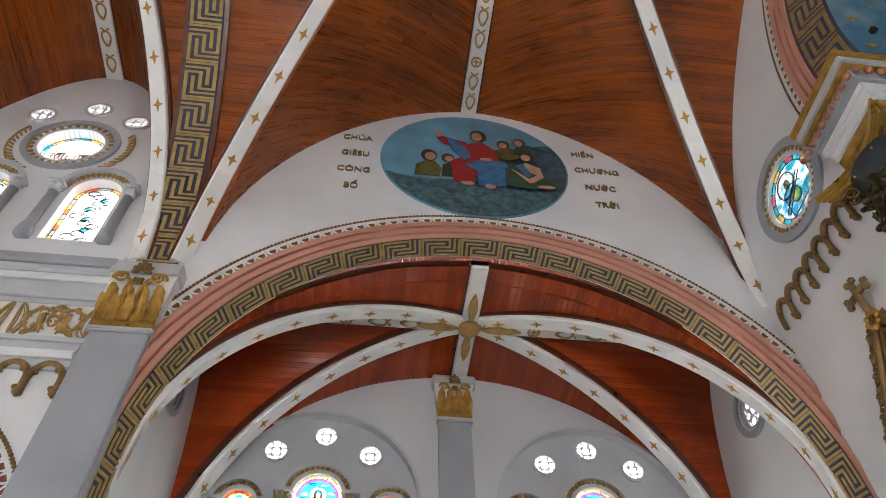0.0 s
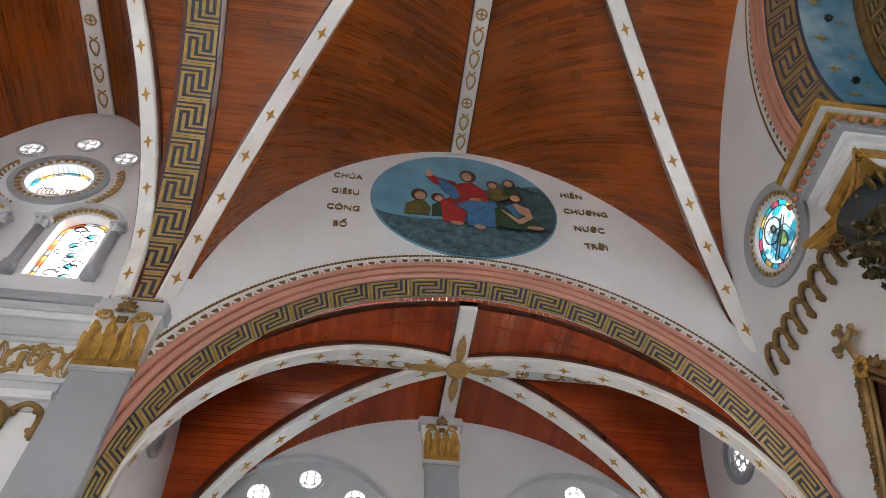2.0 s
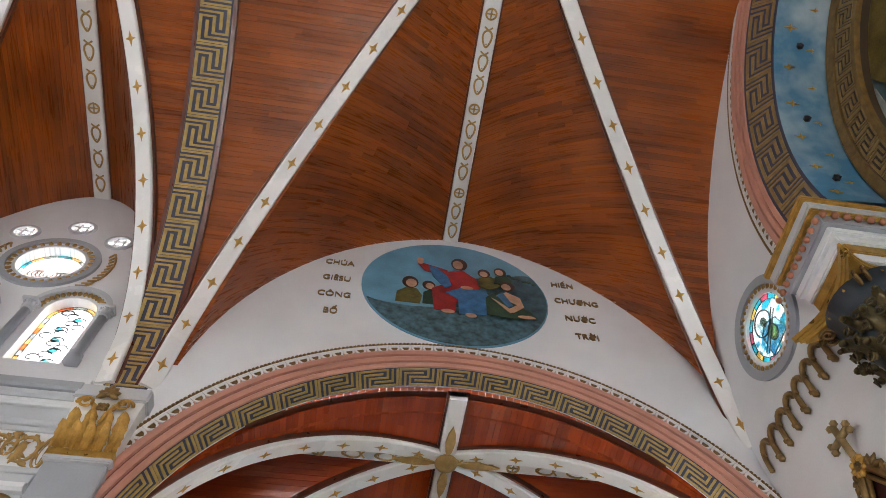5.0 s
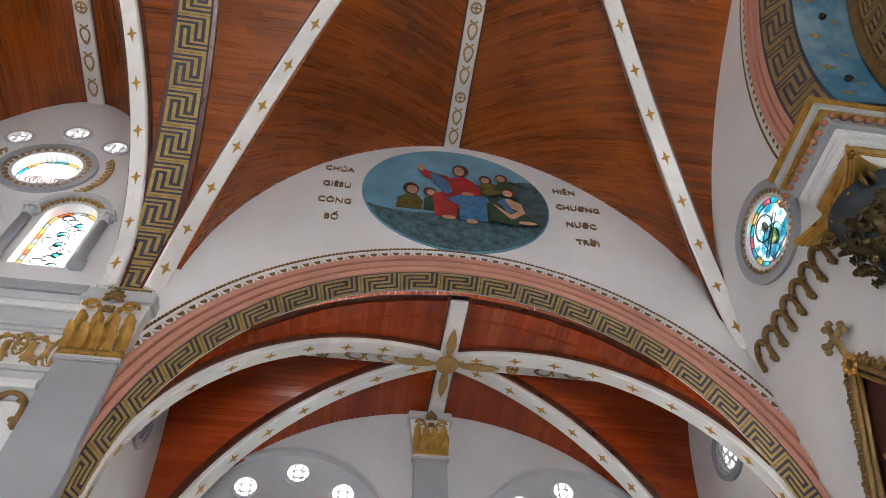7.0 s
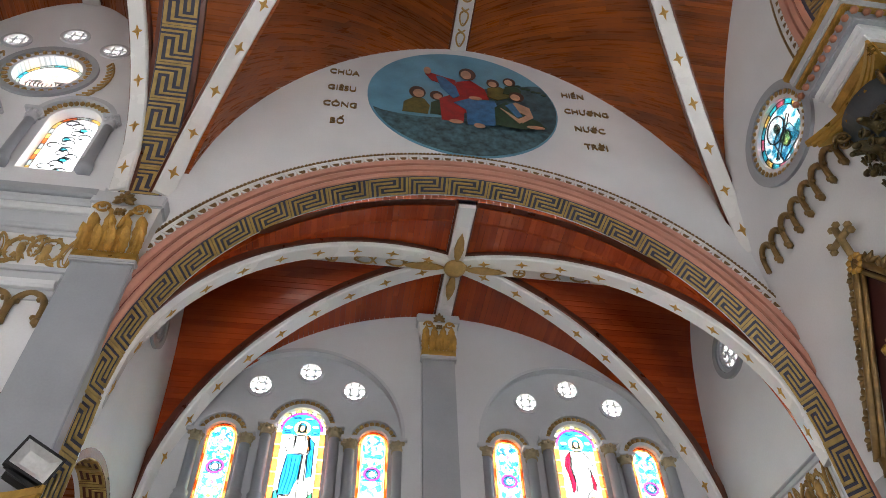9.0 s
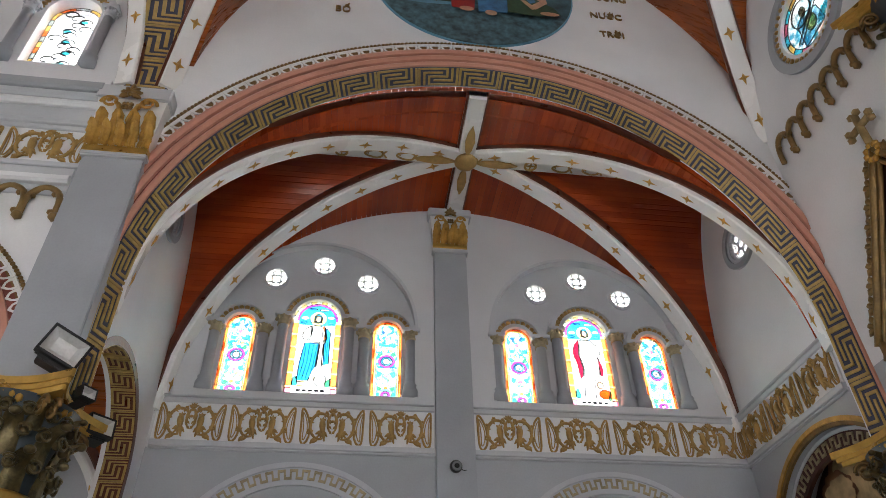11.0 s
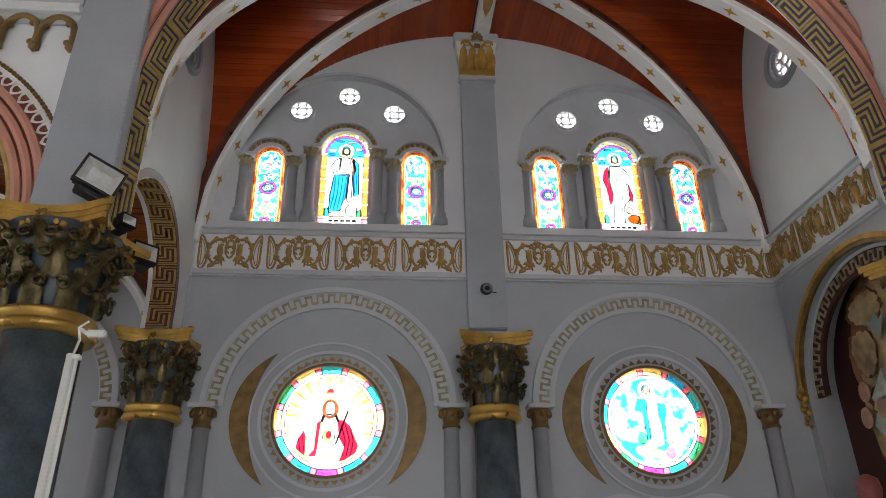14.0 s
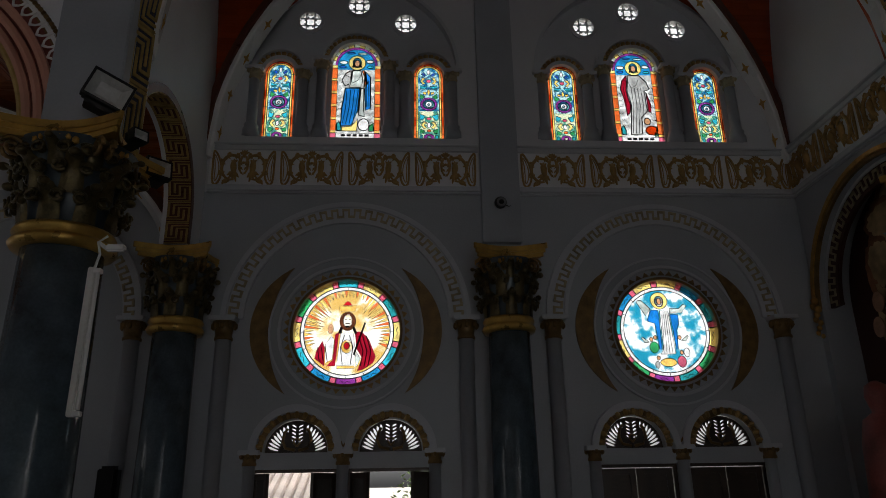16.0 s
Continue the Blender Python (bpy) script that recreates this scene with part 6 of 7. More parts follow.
bm = bmesh.new()
rows = [[bm.verts.new(soffit_at(i / 48, v, w)) for i in range(49)] for v, w in ((0, -0.1), (0, 0), (1, 0), (1, -0.1))]
for p, q in zip(rows, rows[1:]):
    for i in range(48):
        bm.faces.new((p[i], p[i + 1], q[i + 1], q[i]))
part("fret_ground", bm, WOODTRIM, fa, "red-brown ground")
for k in range(14):
    fret("key_motif", soffit_at, k / 14, (k + 1) / 14, fa, KEYGOLD, thick=0.5)


def tracery_round(m, cu, cz, r, name, label):
    ob = thing(name, label, "window", "round windows", "structure")
    stained_pane(ob, circle(cu, cz, r, 32), G["white"], m, -0.08, 0)
    part("ring_moulding", ring(bmesh.new(), cu, cz, r, r + 0.05, m, -0.2, 0.02, n=36), PALE, ob)
    part("ring_moulding", ring(bmesh.new(), cu, cz, r + 0.05, r + 0.14, m, -0.02, 0.05, n=36), GREY, ob)
    bm = bmesh.new()
    for k in range(6):
        a = math.tau * k / 6
        ring(bm, cu + r * 0.58 * math.cos(a), cz + r * 0.58 * math.sin(a), r * 0.22, r * 0.3, m, -0.06, -0.03, n=14)
    ring(bm, cu, cz, r * 0.22, r * 0.3, m, -0.06, -0.03, n=14)
    ring(bm, cu, cz, r * 0.86, r, m, -0.06, -0.03, n=28)
    part("tracery", bm, PALE, ob, "grey pierced tracery")
    return ob


tracery_round(MS, 7.55, 8.52, 0.27, "round_window", "small round window with pierced grey tracery")
tracery_round(side(XR), -TT_Y, TT_Z, TT_R, "round_window", "small round window with pierced grey tracery")

# ---- boss of the side vault ----
boss = thing("vault_boss", "gilded oval boss with four long petals", "boss", "", "structure", (XC, 7.62, 10.06))
part("knob", lathe(bmesh.new(), [(0.02, -0.1), (0.1, -0.085), (0.16, -0.04), (0.18, 0.0), (0.17, 0.03)], n=24), TAN, boss, smooth=True)
pt = [(0.16, 0.0), (0.3, 0.05), (0.5, 0.075), (0.7, 0.055), (0.88, 0.0), (0.7, -0.055), (0.5, -0.075), (0.3, -0.05)]
for k in range(4):
    sc = 0.95 if k % 2 == 0 else 0.85
    m = Matrix.Rotation(k * math.pi / 2, 4, "Z") @ Matrix.Translation((0, 0, -0.0)) @ Matrix.Diagonal((sc, 1, -1, 1))
    part("petal", slab(bmesh.new(), [pt], m, -0.02, 0.012), TAN, boss, "flat gold petal")

# ---- lunette painting and lettering ----
ML = back(YN)
art = thing("oval_painting", "oval wall painting of robed shapes on a hill under blue sky", "painting", "", "", (0, 0, 0))
OX, OZ = 1.49, 12.78
SKYP = paint("painted_sky", (0.15, 0.35, 0.5), 0.5, vary=0.3, scale=1.6)
HILL = paint("painted_hill", (0.055, 0.11, 0.14), 0.55, vary=0.6, scale=5, fine=18)
WATER = paint("painted_grass", (0.07, 0.14, 0.17), 0.55, vary=0.7, scale=7, fine=14)


def painted(pts, material, w, name="shape"):
    return part(name, slab(bmesh.new(), [pts], ML, w - 0.003, w + 0.004), material, art)


part("panel", slab(bmesh.new(), [oval(OX, OZ, 1.67, 1.66, 72)], ML, 0.0, 0.02), SKYP, art, "painted blue sky")
rnd = random.Random(5)


def in_oval(pts, k=0.985):
    out = []
    for x, z in pts:
        d = math.hypot((x - OX) / 1.67, (z - OZ) / 1.66)
        out.append((x, z) if d <= k else (OX + (x - OX) * k / d, OZ + (z - OZ) * k / d))
    return out


far = [(OX - 0.2 + 1.9 * t, OZ + 0.12 + 0.62 * math.sin(t * 1.9) + 0.05 * math.sin(9 * t)) for t in np.linspace(0, 1, 14)]
painted(in_oval(far + [(OX + 1.67 * math.cos(a), OZ + 1.66 * math.sin(a)) for a in np.linspace(0.3, -0.9, 16)] + [(OX - 0.2, OZ - 0.6)]), HILL, 0.026, "hill")
near = [(OX - 1.62 + 3.2 * t, OZ - 0.55 - 0.1 * math.sin(7 * t) - 0.12 * t) for t in np.linspace(0, 1, 16)]
painted(in_oval(near + [(OX + 1.67 * math.cos(a), OZ + 1.66 * math.sin(a)) for a in np.linspace(-0.45, -math.pi + 0.36, 40)]), WATER, 0.032, "meadow")
RED = paint("painted_red", (0.33, 0.02, 0.02), 0.5, vary=0.35, scale=6)
BLU = paint("painted_blue", (0.05, 0.17, 0.36), 0.5, vary=0.45, scale=7)
OLI = paint("painted_olive", (0.13, 0.11, 0.03), 0.5, vary=0.5, scale=7)
GRN = paint("painted_green", (0.03, 0.07, 0.04), 0.5, vary=0.5, scale=7)
SKN = paint("painted_flesh", (0.5, 0.28, 0.18), 0.5, vary=0.3, scale=7)
HAR = paint("painted_brown", (0.07, 0.03, 0.02), 0.5, vary=0.3, scale=7)
x, z = OX, OZ
shapes = (
    (OLI, [(-1.1, -0.62), (-1.08, -0.3), (-0.9, -0.12), (-0.72, -0.14), (-0.62, -0.35), (-0.66, -0.62)]),
    (HAR, oval(-0.84, 0.06, 0.15, 0.2)), (SKN, oval(-0.82, 0.02, 0.1, 0.14)),
    (GRN, [(-0.62, -0.62), (-0.6, -0.25), (-0.45, -0.12), (-0.32, -0.3), (-0.34, -0.62)]),
    (HAR, oval(-0.5, 0.0, 0.12, 0.15)), (SKN, oval(-0.48, -0.04, 0.08, 0.1)),
    (RED, [(-0.42, -0.78), (-0.45, -0.1), (-0.2, 0.1), (-0.12, 0.55), (0.15, 0.66), (0.4, 0.4), (0.46, 0.05), (0.3, -0.3), (-0.02, -0.5), (-0.05, -0.82)]),
    (RED, [(-0.14, 0.6), (-0.62, 0.78), (-0.7, 0.72), (-0.58, 0.5), (-0.12, 0.3)]),
    (BLU, [(-0.5, 0.68), (-0.36, 0.66), (-0.14, 0.36), (-0.08, 0.05), (-0.2, -0.05), (-0.42, 0.3)]),
    (BLU, [(-0.2, -0.2), (0.1, 0.0), (0.55, 0.0), (0.62, -0.3), (0.5, -0.82), (0.02, -0.86), (0.02, -0.4)]),
    (HAR, oval(0.1, 0.86, 0.16, 0.22)), (SKN, oval(0.07, 0.82, 0.1, 0.16)), (SKN, oval(-0.66, 0.82, 0.07, 0.13)),
    (SKN, oval(0.2, -0.0, 0.12, 0.06)), (SKN, oval(-0.18, -0.84, 0.12, 0.06)), (SKN, oval(0.22, -0.9, 0.1, 0.07)),
    (OLI, [(0.42, 0.1), (0.45, 0.4), (0.65, 0.5), (0.82, 0.4), (0.85, 0.15), (0.6, 0.0)]), (HAR, oval(0.56, 0.58, 0.12, 0.15)), (SKN, oval(0.55, 0.54, 0.08, 0.1)),
    (GRN, [(0.72, 0.25), (0.78, 0.5), (0.98, 0.58), (1.08, 0.4), (1.05, 0.2)]), (HAR, oval(0.88, 0.68, 0.12, 0.15)), (SKN, oval(0.86, 0.65, 0.08, 0.11)),
    (GRN, [(0.5, -0.86), (0.52, -0.3), (0.75, -0.05), (0.85, -0.3), (1.3, -0.62), (1.4, -0.8), (1.0, -0.9)]),
    (SKN, [(0.72, -0.22), (0.92, -0.05), (1.16, -0.2), (1.2, -0.5), (0.98, -0.72), (0.9, -0.62), (1.08, -0.45)]),
    (SKN, [(0.62, -0.3), (0.7, -0.36), (1.0, -0.68), (0.92, -0.74)]),
    (BLU, [(0.72, -0.2), (0.86, -0.1), (1.0, -0.5), (0.9, -0.56)]),
    (HAR, oval(0.96, 0.14, 0.14, 0.16)), (SKN, oval(0.93, 0.1, 0.09, 0.11)), (SKN, oval(1.2, -0.84, 0.16, 0.05)),
)
SHX = 0.97
for k, (mt, pts) in enumerate(shapes):
    painted([(x + u * SHX, z + 0.02 + v * SHX) for u, v in pts], mt, 0.038 + 0.0035 * k)
for k in range(7):
    tx = x + 0.95 + 0.09 * k
    painted(oval(tx, z + 0.72 - 0.04 * k + 0.03 * (k % 2), 0.05, 0.035, 8), GRN, 0.034 + 0.001 * k, "bush")


def lettering(text, cx, cz, size, group):
    c = bpy.data.curves.new("lettering", "FONT")
    c.body, c.size, c.extrude, c.align_x, c.align_y = text, size, 0.012, "CENTER", "CENTER"
    tmp = new("tmp", c)
    data = bpy.data.meshes.new_from_object(tmp)
    bpy.data.objects.remove(tmp)
    data.materials.append(BROWNGOLD)
    ob = new("wall_lettering", data)
    ob.matrix_world = plane((cx, YN - 0.012, cz), (1, 0, 0), (0, 0, 1)) @ Matrix.Diagonal((0.98, 1.1, 1, 1))
    return tagged(ob, "brown gold raised capital letters on white wall", "lettering", group)


for text, cx, cz in (("CH\u00daA", -0.61, 13.28), ("GI\u00caSU", -0.61, 12.74), ("C\u00d4NG", -0.6, 12.22), ("B\u1ed0", -0.61, 11.72),
                     ("HI\u1ebeN", 3.55, 13.4), ("CH\u01af\u01a0NG", 3.72, 12.85), ("N\u01af\u1edaC", 3.68, 12.3), ("TR\u1edcI", 3.7, 11.78)):
    lettering(text, cx, cz, 0.19, "wall lettering")

# ---- chancel arch ----
ME = side(XR)
ch = thing("chancel_arch", "chancel arch with salmon mouldings, key fret and scallops", "arch", "", "structure")
CU, CZ = -YC, 10.4
for r0, r1, h, mt, lab in ((3.98, 4.06, 0.06, PINK, "salmon roll"), (4.06, 4.09, 0.035, DEEPRED, "dark red groove"), (4.09, 4.17, 0.07, PINK, "salmon roll"), (4.17, 4.2, 0.035, DEEPRED, "dark red groove"), (4.2, 4.3, 0.08, PINK, "salmon roll"), (4.3, 4.44, 0.015, PINK, "salmon ground")):
    part("moulding", ring(bmesh.new(), CU, CZ, r0, r1, ME, 0, h, 0, 180, 72), mt, ch, lab)
bm = bmesh.new()
rows = [[bm.verts.new(ME @ Vector((CU + r * math.cos(a), CZ + r * math.sin(a), w))) for a in np.linspace(0, math.pi, 73)] for r, w in ((3.98, 0.03), (3.4, -0.12))]
for p, q in zip(rows, rows[1:]):
    for i in range(72):
        bm.faces.new((p[i], p[i + 1], q[i + 1], q[i]))
part("fret_ground", bm, NAVY, ch, "navy fret ground")


def chancel_fret(u, v, w):
    a = math.pi * (1 - u)
    r = 3.44 + 0.5 * v
    return ME @ Vector((CU + (r - w * 0.3) * math.cos(a), CZ + (r - w * 0.3) * math.sin(a), -0.108 + 0.13 * v + w))


for k in range(19):
    fret("key_motif", chancel_fret, k / 19, (k + 1) / 19, ch, DULLGOLD)
scallops(CU, CZ, 4.38, 178, 60, 59, ME, ch, RIBWHITE, BROWNGOLD, 0.152)

# blue soffit beyond, with stars, and the inner fretted arch and painted wall
BLUE = paint("painted_clouds", (0.2, 0.34, 0.44), 0.5, vary=0.95, scale=0.9, fine=3.0)
cloud_ramp = BLUE.node_tree.nodes["Color Ramp"].color_ramp
cloud_ramp.elements[0].color, cloud_ramp.elements[1].color = (0.05, 0.17, 0.28, 1), (0.42, 0.5, 0.53, 1)
cloud_ramp.elements[0].position, cloud_ramp.elements[1].position = 0.38, 0.68
sf = thing("chancel_vault", "blue cloud-painted chancel vault with gold stars", "ceiling", "", "structure")
bm = bmesh.new()
rows = [[bm.verts.new(ME @ Vector((CU + r * math.cos(a), CZ + r * math.sin(a), w))) for a in np.linspace(0, math.pi, 73)] for r, w in ((3.4, -0.12), (3.34, -0.95), (3.46, -0.95), (3.5, -0.12))]
for p, q in zip(rows, rows[1:] + rows[:1]):
    for i in range(72):
        bm.faces.new((p[i], p[i + 1], q[i + 1], q[i]))
part("painted_soffit", bm, BLUE, sf)
for k in range(16):
    a = radians(176 - 11 * k)
    for j, wdt in enumerate((-0.35, -0.72)):
        aa = a - radians(5.5 * j)
        p = ME @ Vector((CU + 3.36 * math.cos(aa), CZ + 3.36 * math.sin(aa), wdt))
        nrm = (ME.to_3x3() @ Vector((-math.cos(aa), -math.sin(aa), 0))).normalized()
        again(STAR, sf, frame_at(p, Vector((1, 0, 0)), nrm) @ Matrix.Scale(0.8, 4))
bm = bmesh.new()
for k in range(4):
    a = radians(170 - 22 * k)
    p = ME @ Vector((CU + 3.33 * math.cos(a), CZ + 3.37 * math.sin(a), -0.52))
    ball(bm, p, 0.06)
part("downlight", bm, IRON, sf, "small black recessed lamps")
ia = thing("inner_arch", "brown gold fretted inner chancel arch", "arch", "", "structure")
MI = side(XR + 0.95)
part("arch_face", ring(bmesh.new(), CU, CZ, 2.7, 3.3, MI, -0.2, 0.0, 0, 180, 72), DARKWOOD, ia)
for r in (2.67, 3.14, 3.22):
    part("bead", ring(bmesh.new(), CU, CZ, r, r + 0.08, MI, -0.05, 0.04, 0, 180, 72), BROWNGOLD, ia)


def inner_fret(u, v, w):
    a = math.pi * (1 - u)
    r = 2.76 + 0.37 * v
    return MI @ Vector((CU + r * math.cos(a), CZ + r * math.sin(a), 0.002 + w))


for k in range(25):
    fret("key_motif", inner_fret, k / 25, (k + 1) / 25, ia, DULLGOLD)
wall("wall_apse", [[(-5, 0), (6.5, 0), (6.5, 15.6), (-5, 15.6)]], side(XR + 1.6), 0.2, paint("apse_painting", (0.2, 0.3, 0.33), 0.5, vary=0.7, scale=1.6), "apse wall painted with pale clouds and teal")
mural = thing("apse_mural", "mural with a yellow glory and white cloud shapes", "painting")
MM = side(XR + 1.58)
part("glory", slab(bmesh.new(), [oval(0.9, 12.6, 2.4, 1.9, 40)], MM, -0.01, 0.01), paint("painted_glory", (0.42, 0.3, 0.1), 0.5, vary=0.5, scale=2.5), mural)
part("cloud", slab(bmesh.new(), [[(-2.2 + 0.5 * math.cos(a) * (1 + 0.25 * math.sin(5 * a)), 12.2 + 1.2 * math.sin(a) * (1 + 0.2 * math.cos(4 * a))) for a in np.linspace(0, math.tau, 30)[:-1]]], MM, 0.012, 0.03), paint("painted_white_cloud", (0.6, 0.6, 0.56), 0.5, vary=0.4, scale=3), mural)
# unseen wall added to keep outside sky light from leaking into the chancel
tagged(part("wall_sky_block_south", box(bmesh.new(), XR + 0.4, XR + 1.8, -5.6, -5.4, 0, 15.6), WHITE), "plain white unseen wall that closes off the chancel side", "wall", kind="structure")
tagged(part("wall_chancel_side", box(bmesh.new(), XR + 0.4, XR + 1.8, 3.9, 4.1, 0, 15.6), WHITE), "plain white unseen wall that closes off the chancel side", "wall", kind="structure")

# impost of the chancel arch
im = thing("impost", "projecting impost with grey, white and gold mouldings", "cornice", "", "structure")
for z0, z1, out, mt in ((9.1, 9.3, 0.1, WHITE), (9.3, 9.48, 0.13, GOLD), (9.48, 9.62, 0.16, WHITE), (9.62, 9.74, 0.22, WHITE), (9.74, 9.96, 0.28, GREY), (9.96, 10.02, 0.34, GOLD), (10.02, 10.16, 0.36, PALE), (10.16, 10.24, 0.41, GOLD)):
    part("moulding", box(bmesh.new(), XR - out, XR + 1.4, 3.0 - out * 0.9, 3.72 + out * 0.3, z0, z1, 0.015), mt, im)
bead = None
for k in range(18):
    p = (XR - 0.3, 3.98 - 0.13 * k, 9.86) if k < 10 else (XR - 0.25 + 0.16 * (k - 10), 2.7, 9.86)
    if bead is None:
        bead = part("berry", ball(bmesh.new(), (0, 0, 0), 0.052), TERRACOTTA, im, "salmon berries with gold tips", smooth=True)
        bead.matrix_basis = Matrix.Translation(p)
    else:
        again(bead, im, Matrix.Translation(p))
column(XR + 0.2, 3.4, 0.4, 9.1, 1.35, label="tall chancel column with a large gilded leaf capital")

# round window beside the chancel arch
tw = thing("round_stained_window", "round blue and gold stained glass window, robed shape", "window", "", "structure")
MT = side(XR + 0.05)
cu, cz = -TN_Y, TN_Z
for i in range(16):
    a0, a1 = math.tau * i / 16, math.tau * (i + 1) / 16
    pts = [(cu + 0.5 * math.cos(a), cz + 0.5 * math.sin(a)) for a in np.linspace(a0, a1, 4)] + [(cu + 0.42 * math.cos(a), cz + 0.42 * math.sin(a)) for a in np.linspace(a1, a0, 4)]
    stained_pane(tw, pts, G[("yellow", "cyan", "pink", "cyan")[i % 4]], MT, 0.0, 0.008)
stained_pane(tw, circle(cu, cz, 0.42, 36), G["cloud"], MT, -0.012, 0)
stained_pane(tw, [(cu - 0.22, cz - 0.36), (cu - 0.2, cz + 0.05), (cu - 0.02, cz + 0.12), (cu + 0.2, cz - 0.02), (cu + 0.24, cz - 0.34)], G["sky"], MT, 0.002, 0.01, "cloak")
stained_pane(tw, oval(cu + 0.02, cz - 0.12, 0.1, 0.14, 14), G["yellow"], MT, 0.004, 0.009, "robe")
stained_pane(tw, circle(cu - 0.05, cz + 0.16, 0.2, 22), G["white"], MT, 0.006, 0.012, "halo")
stained_pane(tw, oval(cu - 0.02, cz + 0.15, 0.06, 0.08, 14), G["skin"], MT, 0.008, 0.008, "head")
stained_pane(tw, [(cu - 0.3, cz - 0.2), (cu - 0.26, cz - 0.26), (cu + 0.28, cz + 0.08), (cu + 0.26, cz + 0.14)], G["white"], MT, 0.01, 0.009, "scroll")
part("ring_moulding", ring(bmesh.new(), cu, cz, 0.5, 0.56, ME, -0.2, 0.02), RIBWHITE, tw)
part("ring_moulding", ring(bmesh.new(), cu, cz, 0.62, 0.76, ME, 0.0, 0.05), GREY, tw, "grey outer ring")
petals_round(cu, cz, 0.59, 0, 360, 36, ME, 0.02, tw, TAN, 0.045, "tooth")

# crocketed gable of a shrine on the chancel wall
sh = thing("shrine_gable", "carved brown gold gothic gable with crockets and a cross", "shrine", "", "")
GX, GY, GZ = XR - 0.12, 4.66, 7.95
MGB = plane((GX, GY, GZ), (0, -1, 0), (0, 0, 1))
slope = [(0.0, -0.25), (-1.12, -2.1)]
part("back_panel", slab(bmesh.new(), [[(0, -0.35), (1.0, -2.1), (1.0, -3.4), (-1.0, -3.4), (-1.0, -2.1)]], MGB, -0.12, -0.02), paint("oxblood_panel", (0.05, 0.012, 0.01), 0.35, vary=0.3), sh, "dark red inner panel")
for s in (-1, 1):
    bm = bmesh.new()
    for off, r in ((0.0, 0.05), (0.11, 0.03)):
        tube(bm, [MGB @ Vector((s * t * 1.12, -0.25 - off * 1.6 - t * 1.85, 0.03)) for t in np.linspace(0, 1, 8)], r, 7)
    part("rake_moulding", bm, BROWNGOLD, sh, smooth=True)
    for k in range(9):
        t = 0.1 + k * 0.1
        cxk, czk = s * t * 1.12, -0.25 - t * 1.85
        bm = bmesh.new()
        d = Vector((s * 0.85, 0.52)).normalized()
        for e in (-0.7, 0, 0.7):
            dd = Matrix.Rotation(e, 2) @ d
            tube(bm, [MGB @ Vector((cxk, czk, 0.03)), MGB @ Vector((cxk + dd.x * 0.1, czk + dd.y * 0.1, 0.05)), MGB @ Vector((cxk + dd.x * 0.17, czk + dd.y * 0.17, 0.03))], 0.03, 5, [0.028, 0.04, 0.008])
        part("crocket", bm, BROWNGOLD, sh, smooth=True)
    part("corner_post", tube(bmesh.new(), [MGB @ Vector((s * 1.05, -2.1, 0.03)), MGB @ Vector((s * 1.05, -3.4, 0.03))], 0.055, 8), BROWNGOLD, sh, smooth=True)
bm = bmesh.new()
tube(bm, [MGB @ Vector((0, -0.3, 0.03)), MGB @ Vector((0, 0.3, 0.03))], 0.045, 6)
tube(bm, [MGB @ Vector((-0.17, 0.12, 0.03)), MGB @ Vector((0.17, 0.12, 0.03))], 0.045, 6)
for u, v in ((0, 0.31), (-0.18, 0.12), (0.18, 0.12)):
    for e in (-1, 1):
        ball(bm, MGB @ Vector((u + (0.045 * e if u == 0 else 0), v + (0.045 * e if u else 0), 0.03)), 0.05)
part("cross", bm, DULLGOLD, sh, "gold cross finial", smooth=True)
bm = bmesh.new()
for k in range(8):
    a = k * math.pi / 4
    ball(bm, MGB @ Vector((0.09 * math.cos(a), -0.3 + 0.09 * math.sin(a), 0.05)), 0.05)
part("flower", bm, GOLD, sh, smooth=True)
for du, dv in ((-0.2, -1.35), (0.2, -1.85)):
    bm = bmesh.new()
    for k in range(5):
        a = k * math.tau / 5
        ball(bm, MGB @ Vector((0.1 * math.cos(a) + du, dv + 0.1 * math.sin(a), 0.02)), 0.07)
    part("tracery_flower", bm, BRIGHTGOLD, sh, "gilded carved flower", smooth=True)

# ---- painted niche ----
OXBLOOD = paint("oxblood", (0.06, 0.014, 0.01), 0.5, vary=0.4)
nb = thing("niche", "arched niche with gold stepped moulding and dark red ground", "niche", "", "structure")
tagged(part("wall_niche_back", box(bmesh.new(), XR + 0.42, XR + 0.6, NICHE_Y - 1.9, NICHE_Y + 1.9, 0.5, 6.1), OXBLOOD), "dark red niche back wall", "wall", kind="structure")
NZ = 4.12
part("gold_moulding", ring(bmesh.new(), -NICHE_Y, NZ, 1.505, 1.565, ME, 0.0, 0.06, 0, 180, 48), GOLD, nb, "gold roll moulding")
part("gold_moulding", ring(bmesh.new(), -NICHE_Y, NZ, 1.455, 1.505, ME, 0.0, 0.04, 0, 180, 48), BROWNGOLD, nb, "brown gold inner roll")
part("white_band", ring(bmesh.new(), -NICHE_Y, NZ, 1.41, 1.455, side(XR + 0.1), -0.05, 0.02, 0, 180, 48), PALE, nb)
part("step_ground", ring(bmesh.new(), -NICHE_Y, NZ, 1.2, 1.41, side(XR + 0.1), -0.05, 0.008, 0, 180, 48), OXBLOOD, nb, "dark red band behind the steps")
key_dentils(-NICHE_Y, NZ, 1.25, 1.39, side(XR + 0.125), nb, 26)
